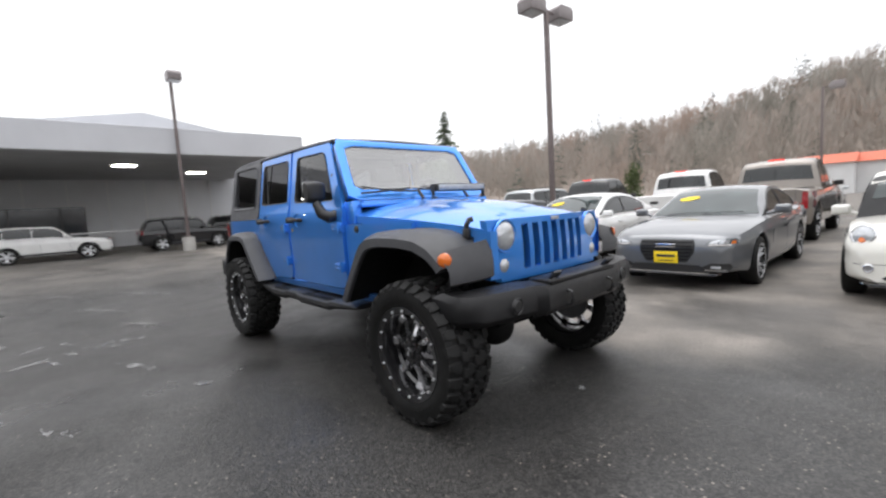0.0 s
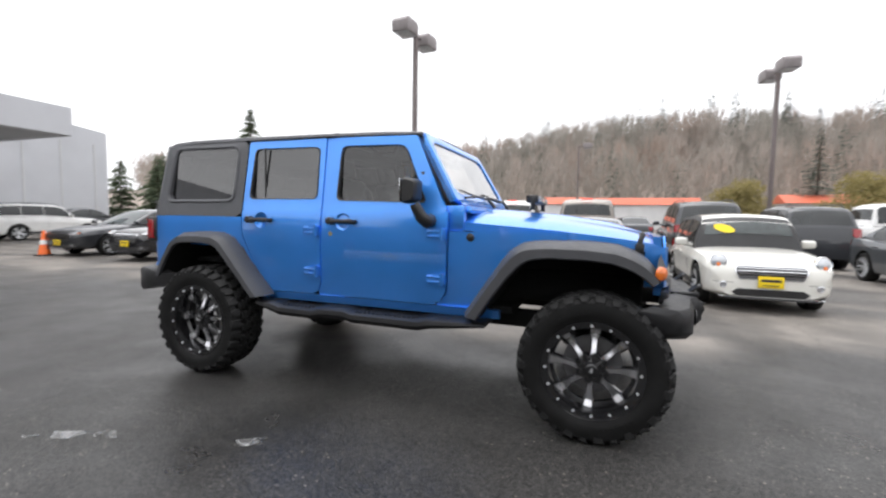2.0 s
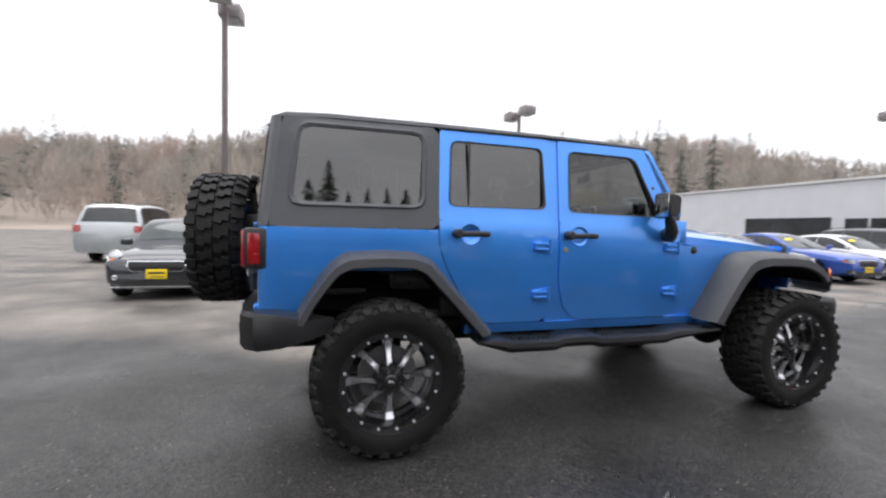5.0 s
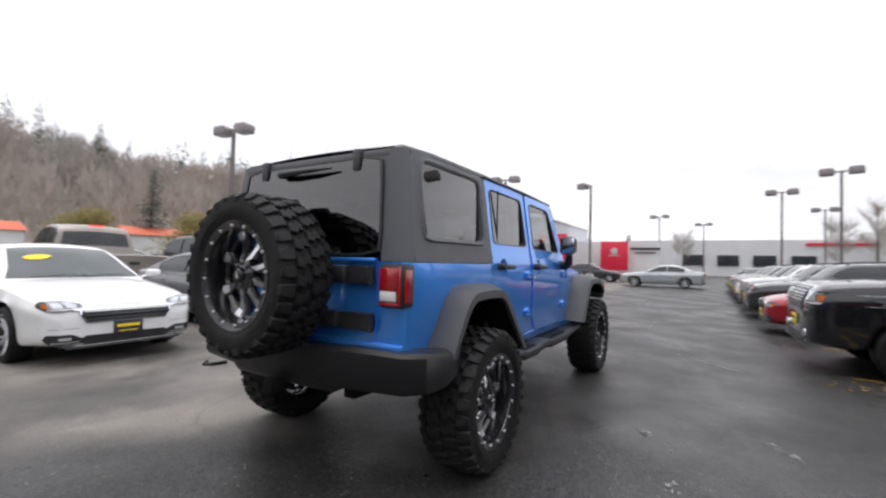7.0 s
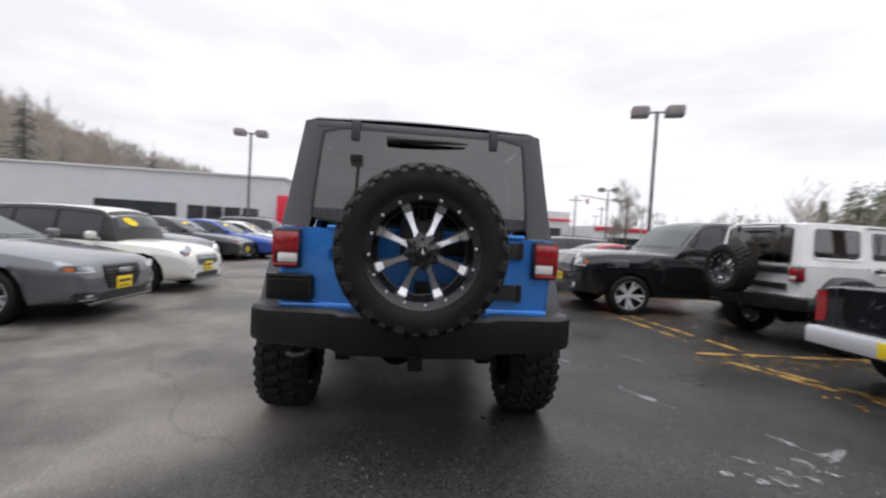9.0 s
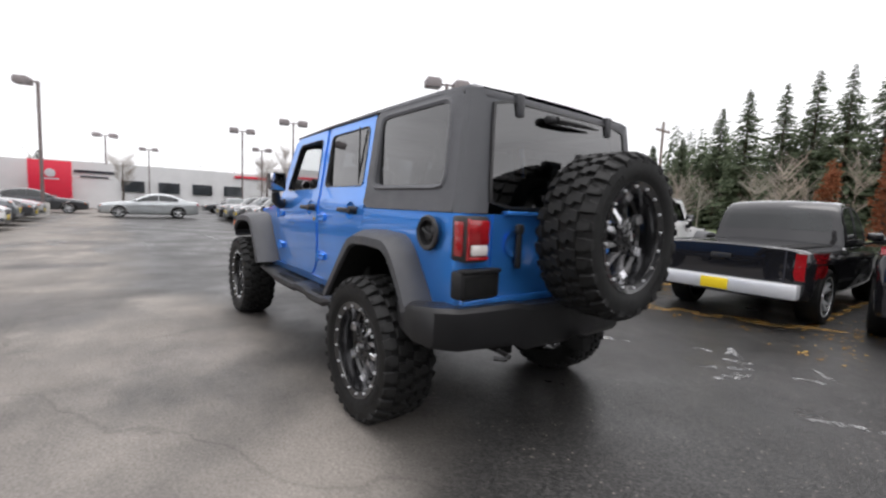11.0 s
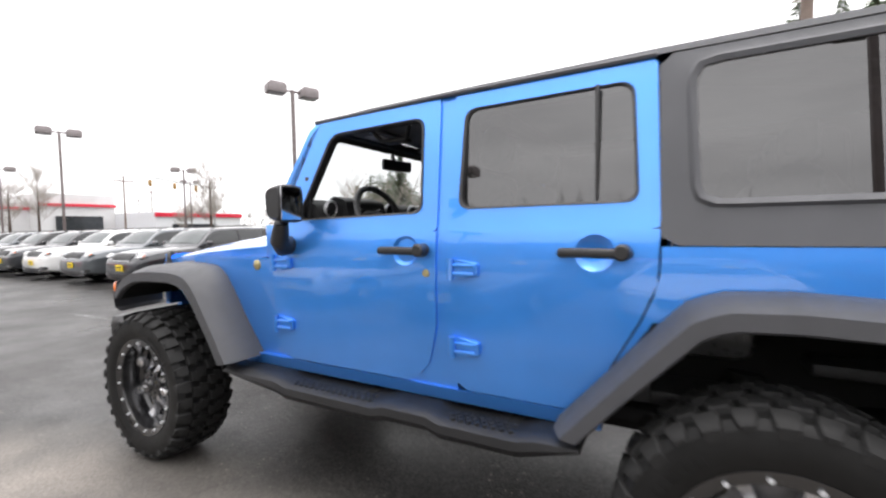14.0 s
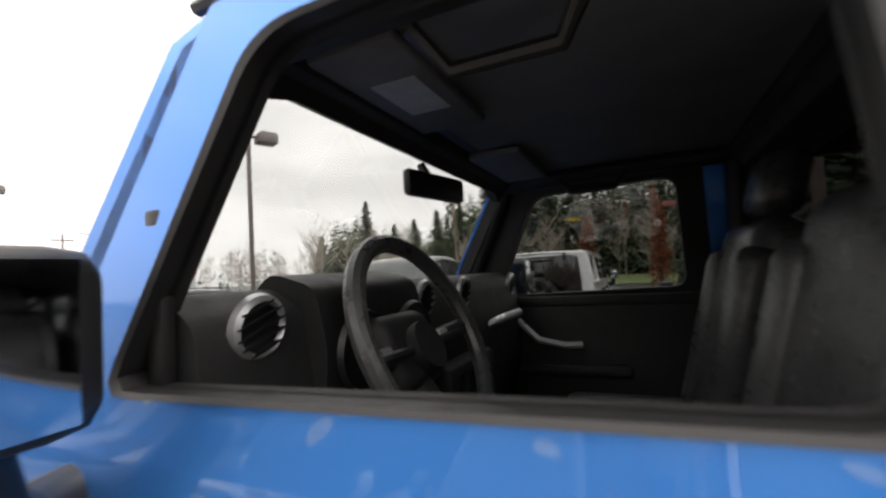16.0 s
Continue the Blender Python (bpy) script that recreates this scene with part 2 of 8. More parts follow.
def asphalt():
    """Dark wet lot with a paler dry area, aggregate, damp blotches and cracks."""
    m, nt, b = nodes_of("wet_asphalt")
    L = nt.links.new
    co = nt.nodes.new("ShaderNodeTexCoord")

    def nz(scale, detail=5, rough=0.6, sy=1.0):
        mp = nt.nodes.new("ShaderNodeMapping")
        mp.inputs["Scale"].default_value = (1, sy, 1)
        n = nt.nodes.new("ShaderNodeTexNoise")
        n.inputs["Scale"].default_value, n.inputs["Detail"].default_value, n.inputs["Roughness"].default_value = scale, detail, rough
        L(co.outputs["Object"], mp.inputs["Vector"])
        L(mp.outputs["Vector"], n.inputs["Vector"])
        return n.outputs["Fac"]

    def mth(op, a, c, clamp=False):
        n = nt.nodes.new("ShaderNodeMath")
        n.operation, n.use_clamp = op, clamp
        for i, v in enumerate((a, c)):
            if isinstance(v, (int, float)):
                n.inputs[i].default_value = v
            else:
                L(v, n.inputs[i])
        return n.outputs[0]

    sep = nt.nodes.new("ShaderNodeSeparateXYZ")
    L(co.outputs["Object"], sep.inputs[0])
    # the dry, paler paving begins about one metre on the left-hand side of the vehicle
    edge = mth("ADD", mth("MULTIPLY", mth("SUBTRACT", sep.outputs["Y"], mth("ADD", mth("ADD", mth("MULTIPLY", mth("SUBTRACT", mth("MULTIPLY", sep.outputs["X"], -0.6), 1.1, True), 1.5), mth("MULTIPLY", mth("SUBTRACT", mth("MULTIPLY", sep.outputs["X"], 0.5), 0.8, True), 1.1)), 0.62)), 1.25), mth("MULTIPLY", mth("SUBTRACT", nz(0.5, 6, 0.6), 0.5), 2.2))
    back = mth("SUBTRACT", mth("MULTIPLY", sep.outputs["X"], -0.22), 1.5, True)
    dry_side = mth("ADD", mth("ADD", edge, 0.25, True), mth("MULTIPLY", back, 0.45), True)
    # damp, dark blotches inside the dry part
    blot = ramp(nt, nz(0.46, 6, 0.56, 1.25), 0.41, (0.38, 0.38, 0.38), 0.52, (1, 1, 1)).outputs["Color"]
    blot2 = ramp(nt, nz(1.3, 4, 0.6), 0.35, (0.55, 0.55, 0.55), 0.62, (1, 1, 1)).outputs["Color"]
    dry = mth("MULTIPLY", mth("MULTIPLY", dry_side, blot), blot2, True)
    stones = nt.nodes.new("ShaderNodeTexVoronoi")
    stones.inputs["Scale"].default_value = 105
    L(co.outputs["Object"], stones.inputs["Vector"])
    bw = nt.nodes.new("ShaderNodeRGBToBW")
    L(stones.outputs["Color"], bw.inputs[0])
    grit = mth("ADD", mth("MULTIPLY", bw.outputs[0], 0.55), mth("MULTIPLY", nz(24, 4, 0.75), 0.45))
    agg = ramp(nt, grit, 0.34, (0.013, 0.013, 0.013), 0.78, (0.070, 0.067, 0.064)).outputs["Color"]
    agg2 = ramp(nt, nz(60, 3, 0.7), 0.32, (0.160, 0.144, 0.127), 0.70, (0.290, 0.265, 0.239)).outputs["Color"]
    large = ramp(nt, nz(0.9, 5, 0.6), 0.3, (0.72, 0.72, 0.72), 0.7, (1.15, 1.15, 1.15)).outputs["Color"]
    st2 = nt.nodes.new("ShaderNodeTexVoronoi")
    st2.inputs["Scale"].default_value = 42
    L(co.outputs["Object"], st2.inputs["Vector"])
    bw2 = nt.nodes.new("ShaderNodeRGBToBW")
    L(st2.outputs["Color"], bw2.inputs[0])
    pale = mth("MULTIPLY", ramp(nt, bw2.outputs[0], 0.70, (0, 0, 0), 0.84, (1, 1, 1)).outputs["Color"], ramp(nt, st2.outputs["Distance"], 0.18, (1, 1, 1), 0.34, (0, 0, 0)).outputs["Color"])
    aggp = nt.nodes.new("ShaderNodeMixRGB")
    L(mth("MULTIPLY", pale, ramp(nt, nz(1.1, 4, 0.6), 0.40, (0.1, 0.1, 0.1), 0.60, (1.0, 1.0, 1.0)).outputs["Color"]), aggp.inputs["Fac"])
    L(agg, aggp.inputs[1])
    aggp.inputs[2].default_value = (0.270, 0.240, 0.210, 1)
    agg = aggp.outputs["Color"]
    mix = nt.nodes.new("ShaderNodeMixRGB")
    L(dry, mix.inputs["Fac"])
    L(agg, mix.inputs[1])
    L(agg2, mix.inputs[2])
    mul = nt.nodes.new("ShaderNodeMixRGB")
    mul.blend_type = "MULTIPLY"
    mul.inputs["Fac"].default_value = 1
    L(mix.outputs["Color"], mul.inputs[1])
    L(large, mul.inputs[2])
    # cracks
    vor = nt.nodes.new("ShaderNodeTexVoronoi")
    vor.feature = "DISTANCE_TO_EDGE"
    vor.inputs["Scale"].default_value = 0.22
    wob = nt.nodes.new("ShaderNodeMixRGB")
    wob.inputs["Fac"].default_value = 0.045
    wn = nt.nodes.new("ShaderNodeTexNoise")
    wn.inputs["Scale"].default_value, wn.inputs["Detail"].default_value = 1.2, 6
    L(co.outputs["Object"], wn.inputs["Vector"])
    wsc = nt.nodes.new("ShaderNodeVectorMath")
    wsc.operation = "SCALE"
    wsc.inputs["Scale"].default_value = 14
    L(wn.outputs["Color"], wsc.inputs[0])
    L(co.outputs["Object"], wob.inputs[1])
    L(wsc.outputs[0], wob.inputs[2])
    L(wob.outputs["Color"], vor.inputs["Vector"])
    crack = ramp(nt, vor.outputs["Distance"], 0.0004, (0.45, 0.45, 0.45), 0.0016, (1, 1, 1)).outputs["Color"]
    mul2 = nt.nodes.new("ShaderNodeMixRGB")
    mul2.blend_type = "MULTIPLY"
    mul2.inputs["Fac"].default_value = 0.4
    L(mul.outputs["Color"], mul2.inputs[1])
    L(crack, mul2.inputs[2])
    L(mul2.outputs["Color"], b.inputs["Base Color"])
    wet_r = ramp(nt, nz(0.8, 5, 0.6), 0.35, (0.27, 0.27, 0.27), 0.62, (0.52, 0.52, 0.52)).outputs["Color"]
    rmix = nt.nodes.new("ShaderNodeMixRGB")
    L(dry, rmix.inputs["Fac"])
    L(wet_r, rmix.inputs[1])
    rmix.inputs[2].default_value = (0.78, 0.78, 0.78, 1)
    L(rmix.outputs["Color"], b.inputs["Roughness"])
    setp(b, Specular_IOR_Level=0.30)
    bump(nt, b, mth("ADD", mth("MULTIPLY", stones.outputs["Distance"], -0.6), nz(30, 4, 0.7)), 0.55, 0.010)
    bn = b.inputs["Normal"].links[0].from_node
    L(mth("ADD", mth("MULTIPLY", ramp(nt, nz(0.7, 4, 0.55), 0.40, (0, 0, 0), 0.60, (1, 1, 1)).outputs["Color"], 0.45), 0.10), bn.inputs["Strength"])
    return m


M["asphalt"] = asphalt()
M["soil"] = plain("hillside_soil", (0.27, 0.228, 0.195), 0.95, var=0.3, scale=0.05)
M["grass"] = plain("verge_grass", (0.10, 0.13, 0.045), 0.95, var=0.35, scale=0.4)


# ---- mesh helpers ----
def finish(name, bm, mat, parent=None, label="", smooth=True, angle=35):
    me = bpy.data.meshes.new(name)
    bm.normal_update()
    bmesh.ops.recalc_face_normals(bm, faces=bm.faces)
    if smooth:
        lim = radians(angle)
        for f in bm.faces:
            f.smooth = True
        for e in bm.edges:
            if len(e.link_faces) == 2 and e.calc_face_angle(0) > lim:
                e.smooth = False
    bm.to_mesh(me)
    bm.free()
    me.materials.append(mat)
    ob = new(name, me)
    ob.parent = parent
    if label:
        ob["label"] = label
    return ob


part = finish


def thing(name, label, category, m=None, group="", kind=""):
    ob = new(name)
    ob.empty_display_size = 0.2
    if m is not None:
        ob.matrix_basis = m
    return tagged(ob, label, category, group, kind)


def box(bm, c, s, rot=None, bev=0.0, seg=2):
    """An axis-aligned box of centre c and full size s, its edges rounded."""
    m = Matrix.Translation(c) @ (rot or Matrix.Identity(4)) @ Matrix.Diagonal((*s, 1))
    r = bmesh.ops.create_cube(bm, size=1.0, matrix=m)
    if bev:
        es = list({e for v in r["verts"] for e in v.link_edges})
        bmesh.ops.bevel(bm, geom=es, offset=min(bev, min(s) * 0.49), segments=seg, affect="EDGES", profile=0.5)
    return bm


def B(*boxes):
    """One bmesh of several rounded boxes: (centre, size, bevel)."""
    bm = bmesh.new()
    for b in boxes:
        box(bm, b[0], b[1], bev=b[2] if len(b) > 2 else 0.0)
    return bm


def grid(bm, pts):
    """Quads through rows of points; returns the vertices."""
    vs = [[bm.verts.new(p) for p in row] for row in pts]
    for r0, r1 in zip(vs, vs[1:]):
        for a, b, c, d in zip(r0, r0[1:], r1[1:], r1):
            if len({a, b, c, d}) == 4:
                bm.faces.new((a, b, c, d))
    return vs


def loft(bm, rings, closed=True, caps=True):
    vs = [[bm.verts.new(p) for p in r] for r in rings]
    n = len(rings[0])
    for r0, r1 in zip(vs, vs[1:]):
        for i in range(n if closed else n - 1):
            j = (i + 1) % n
            bm.faces.new((r0[i], r0[j], r1[j], r1[i]))
    if caps:
        for r in (vs[0], vs[-1]):
            if len({tuple(v.co) for v in r}) > 2:
                bm.faces.new(r)
    return vs


def lathe(bm, prof, seg=48, axis="y", cap=False):
    """Revolves (radius, along) round an axis."""
    rings = []
    for i in range(seg):
        a = 2 * math.pi * i / seg
        c, s = math.cos(a), math.sin(a)
        if axis == "y":
            rings.append([bm.verts.new((r * c, h, r * s)) for r, h in prof])
        elif axis == "z":
            rings.append([bm.verts.new((r * c, r * s, h)) for r, h in prof])
        else:
            rings.append([bm.verts.new((h, r * c, r * s)) for r, h in prof])
    for i in range(seg):
        r0, r1 = rings[i], rings[(i + 1) % seg]
        for j in range(len(prof) - 1):
            bm.faces.new((r0[j], r0[j + 1], r1[j + 1], r1[j]))
    if cap:
        bm.faces.new([r[-1] for r in rings])
        bm.faces.new([r[0] for r in rings])
    return bm


def tube(bm, path, rad, seg=8, flat=1.0):
    """A round bar along points; rad one number or one per point."""
    path = [Vector(p) for p in path]
    rads = rad if isinstance(rad, (list, tuple)) else [rad] * len(path)
    rings = []
    for i, p in enumerate(path):
        d = (path[min(i + 1, len(path) - 1)] - path[max(i - 1, 0)]).normalized()
        u = d.cross(Vector((0, 0, 1)))
        if u.length < 0.05:
            u = d.cross(Vector((1, 0, 0)))
        u.normalize()
        v = u.cross(d).normalized()
        rings.append([p + (u * math.cos(a) + v * math.sin(a) * flat) * rads[i] for a in (2 * math.pi * k / seg for k in range(seg))])
    loft(bm, rings)
    return bm


def prism(bm, loop, y0, y1, bev=0.0, axis="y"):
    """A closed (a, b) outline pulled from y0 to y1: a is x and b is z (axis y), or a is y and b is z (axis x), or a is x and b is y (axis z)."""
    put = {"y": lambda a, b, h: (a, h, b), "x": lambda a, b, h: (h, a, b), "z": lambda a, b, h: (a, b, h)}[axis]
    v0, v1 = [bm.verts.new(put(a, b, y0)) for a, b in loop], [bm.verts.new(put(a, b, y1)) for a, b in loop]
    fs = [bm.faces.new(v0), bm.faces.new(v1)]
    n = len(loop)
    for i in range(n):
        bm.faces.new((v0[i], v0[(i + 1) % n], v1[(i + 1) % n], v1[i]))
    if bev:
        es = list({e for v in v0 + v1 for e in v.link_edges})
        bmesh.ops.bevel(bm, geom=es, offset=bev, segments=2, affect="EDGES", profile=0.5)
    return bm


def rounded(pts, r, seg=4):
    """A polygon with its corners rounded; r one radius or one per corner."""
    out, n = [], len(pts)
    for i in range(n):
        p, a, b = Vector(pts[i]), Vector(pts[i - 1]), Vector(pts[(i + 1) % n])
        ri = r[i] if isinstance(r, (list, tuple)) else r
        da, db = (a - p), (b - p)
        ri = min(ri, da.length * 0.48, db.length * 0.48)
        q0, q1 = p + da.normalized() * ri, p + db.normalized() * ri
        for k in range(seg + 1):
            t = k / seg
            out.append(tuple((1 - t) ** 2 * q0 + 2 * t * (1 - t) * p + t * t * q1))
    return out


# ---- the lifted off-road vehicle ----
HUB_X, HUB_Z, TYRE_R = 1.473, 0.420, 0.424


def y_side(z):
    """Half-width of the body sides over the height."""
    return float(np.interp(z, [0.60, 0.66, 0.85, 1.05, 1.20, 1.27, 1.33, 1.85], [0.735, 0.757, 0.772, 0.778, 0.776, 0.768, 0.754, 0.676]))


def skin(loop_rows, s, thick, yf=y_side):
    """A body panel from rows of (x, z) points on the side s, with thickness inwards."""
    bm = bmesh.new()
    grid(bm, [[(x, s * yf(z), z) for x, z in row] for row in loop_rows])
    r = bmesh.ops.extrude_face_region(bm, geom=bm.faces[:])
    for v in r["geom"]:
        if isinstance(v, bmesh.types.BMVert):
            v.co.y -= s * thick
    return bm


def frame_rows(outer, inner):
    """Rows that bridge two loops of the same count, closed round."""
    return [list(c) for c in zip(*[(o, (Vector(o) * 0.5 + Vector(i) * 0.5)[:], i) for o, i in zip(outer + outer[:1], inner + inner[:1])])]


def by_angle(loop, centre, n):
    """n points of a loop by even angle round a centre inside it."""
    c = Vector(centre)
    p = [Vector(q) - c for q in loop]
    out = []
    for k in range(n):
        a = 2 * math.pi * k / n
        d = Vector((math.cos(a), math.sin(a)))
        best = None
        for u, v in zip(p, p[1:] + p[:1]):
            e = v - u
            den = d.x * e.y - d.y * e.x
            if abs(den) < 1e-12:
                continue
            t = (u.x * e.y - u.y * e.x) / den
            q = (u.x * d.y - u.y * d.x) / den
            if t > 0 and -1e-6 <= q <= 1 + 1e-6 and (best is None or t > best):
                best = t
        out.append(tuple(c + d * best))
    return out


def make_tyre(bm, R, w, rim, deep=0.020):
    """Carcass of a mud-terrain tyre about the y axis, centred; the tread blocks are pieces of their own."""
    h = w / 2
    half = [(rim - 0.004, 0.80), (rim + 0.006, 0.90), (rim + 0.022, 0.935), (rim + 0.030, 0.955), (R * 0.76, 1.0), (R * 0.84, 1.0), (R * 0.90, 0.975), (R - deep - 0.018, 0.90), (R - deep - 0.004, 0.78), (R - deep, 0.55), (R - deep, 0.0)]
    lathe(bm, [(r, -h * q) for r, q in half] + [(r, h * q) for r, q in half[-2::-1]], 72)
    # raised bars for the moulded lettering of the sidewall
    for s in (-1, 1):
        for c0 in (0.6, 3.7):
            for k in range(8):
                a, r0, r1 = c0 + k * 0.085, R * 0.745, R * 0.805
                q = [(r0, 0), (r1, 0), (r1, 0.055), (r0, 0.055)]
                v = [[bm.verts.new((r_ * math.cos(a + da), s * h * y_, r_ * math.sin(a + da))) for r_, da in q] for y_ in (0.985, 1.012)]
                bm.faces.new(v[1])
                for i in range(4):
                    bm.faces.new((v[0][i], v[0][(i + 1) % 4], v[1][(i + 1) % 4], v[1][i]))
    return bm


TREAD = 30


def tread_block(R, w, kind, deep=0.020):
    """One block of the tread at angle 0: a hooked centre block or a shoulder lug that runs down the sidewall."""
    h, pitch = w / 2, 2 * math.pi / TREAD
    bm = bmesh.new()
    if kind == "centre":
        loop = [(0.03, -0.30), (0.26, -0.42), (0.33, -0.16), (0.56, -0.26), (0.56, 0.32), (0.30, 0.44), (0.24, 0.16), (0.03, 0.26)]
        edge = lambda y: 0.0
    else:
        long_ = kind == "long"
        y1, w0, w1 = (1.0, 0.34, 0.27) if long_ else (0.95, 0.30, 0.22)
        loop = [(0.61, -w0), (0.80, -w0 * 1.05), (y1, -w1), (y1, w1), (0.80, w0 * 1.05), (0.61, w0)]
        edge = lambda y: 0.004 if y < 0.9 else 0.026
    n = len(loop)
    cy, ca = sum(p[0] for p in loop) / n, sum(p[1] for p in loop) / n
    rings = []
    for lift, k in ((-0.026, 1.06), (-0.004, 0.98), (0.0, 0.90)):
        rings.append([])
        for y, a in loop:
            yy, aa = cy + (y - cy) * k, (ca + (a - ca) * k) * pitch
            r = R - edge(y) + lift
            rings[-1].append((r * math.cos(aa), h * yy * (1.0 if lift else 0.99), r * math.sin(aa)))
    vs = [[bm.verts.new(p) for p in ring] for ring in rings]
    for r0, r1 in zip(vs, vs[1:]):
        for i in range(n):
            j = (i + 1) % n
            bm.faces.new((r0[i], r0[j], r1[j], r1[i]))
    bm.faces.new(vs[-1])
    if kind != "centre":
        # ribs running down over the shoulder
        k = 0.25 if kind == "long" else 0.17
        r_in = R * (0.86 if kind == "long" else 0.90)
        q = [(R - 0.028, 0.985), (R * 0.93, 1.02), (r_in, 1.012)]
        lo = [bm.verts.new((r_ * math.cos(-k * pitch), h * y_, r_ * math.sin(-k * pitch))) for r_, y_ in q]
        hi = [bm.verts.new((r_ * math.cos(k * pitch), h * y_, r_ * math.sin(k * pitch))) for r_, y_ in q]
        lo2 = [bm.verts.new((r_ * math.cos(-k * pitch * 1.3), h * (y_ - 0.06), r_ * math.sin(-k * pitch * 1.3))) for r_, y_ in q]
        hi2 = [bm.verts.new((r_ * math.cos(k * pitch * 1.3), h * (y_ - 0.06), r_ * math.sin(k * pitch * 1.3))) for r_, y_ in q]
        for i in range(2):
            bm.faces.new((lo[i], lo[i + 1], hi[i + 1], hi[i]))
            bm.faces.new((lo2[i], lo2[i + 1], lo[i + 1], lo[i]))
            bm.faces.new((hi[i], hi[i + 1], hi2[i + 1], hi2[i]))
        bm.faces.new((lo[2], lo2[2], hi2[2], hi[2]))
    return bm


def make_spoke(bm):
    """One milled spoke along +x, its face at +y: hollowed towards the middle, broad at the rim, with bevelled flanks."""
    st = [(0.058, 0.030, -0.002), (0.085, 0.019, -0.006), (0.120, 0.016, -0.024), (0.160, 0.019, -0.042), (0.200, 0.025, -0.046), (0.236, 0.031, -0.030)]
    rings = [[(x, y - 0.040, -w * 1.1), (x, y - 0.010, -w), (x, y, -w * 0.72), (x, y, w * 0.72), (x, y - 0.010, w), (x, y - 0.040, w * 1.1)] for x, w, y in st]
    loft(bm, rings)
    return bm


def wheel_meshes(R=TYRE_R, w=0.310, rim=0.270):
    """Pieces of one wheel about the y axis, outer face to +y."""
    h = w / 2
    t = make_tyre(bmesh.new(), R, w, rim)
    barrel = bmesh.new()
    lathe(barrel, [(rim + 0.006, -h * 0.86), (rim - 0.008, -h * 0.80), (rim - 0.03, -h * 0.5), (rim - 0.035, -h * 0.1), (rim - 0.052, h * 0.02), (rim - 0.052, h * 0.10), (rim - 0.036, h * 0.22), (rim - 0.034, h * 0.78), (rim - 0.030, h * 0.86), (rim - 0.004, h * 0.90), (rim + 0.008, h * 0.93), (rim + 0.012, h * 0.86)], 72)
    ring = bmesh.new()
    lathe(ring, [(rim - 0.0535, h * 0.01), (rim - 0.0545, h * 0.06), (rim - 0.0525, h * 0.115), (rim - 0.0485, h * 0.125)], 72)
    spoke = make_spoke(bmesh.new())
    cap = bmesh.new()
    n = 64
    prof = [(0.0001, 0.034), (0.026, 0.033), (0.034, 0.028), (0.040, 0.012), (0.062, 0.006), (0.080, 0.002), (0.086, -0.010), (0.086, -0.045)]
    rings = [[(r * (1 + (0.10 * math.cos(8 * a) if r > 0.05 else 0.0)) * math.cos(a), y, r * (1 + (0.10 * math.cos(8 * a) if r > 0.05 else 0.0)) * math.sin(a)) for a in (2 * math.pi * k / n for k in range(n))] for r, y in prof]
    loft(cap, rings, caps=False)
    emblem = bmesh.new()
    prism(emblem, [(-0.008, -0.016), (0.0, 0.022), (0.008, -0.016), (0.0, -0.010)], 0.031, 0.037)
    bolt = bmesh.new()
    lathe(bolt, [(0.0001, 0.009), (0.0060, 0.008), (0.0078, 0.0), (0.0078, -0.012)], 8)
    lug = bmesh.new()
    lathe(lug, [(0.0001, 0.012), (0.009, 0.012), (0.011, 0.0), (0.011, -0.02)], 6)
    return dict(tyre=t, wheel=barrel, rim_ring=ring, spoke=spoke, centre_cap=cap, cap_emblem=emblem, rim_bolt=bolt, lug_nut=lug, tread_block=tread_block(R, w, "centre"), shoulder_block=tread_block(R, w, "long"), short_shoulder_block=tread_block(R, w, "short"))


WHEEL_SRC = {}


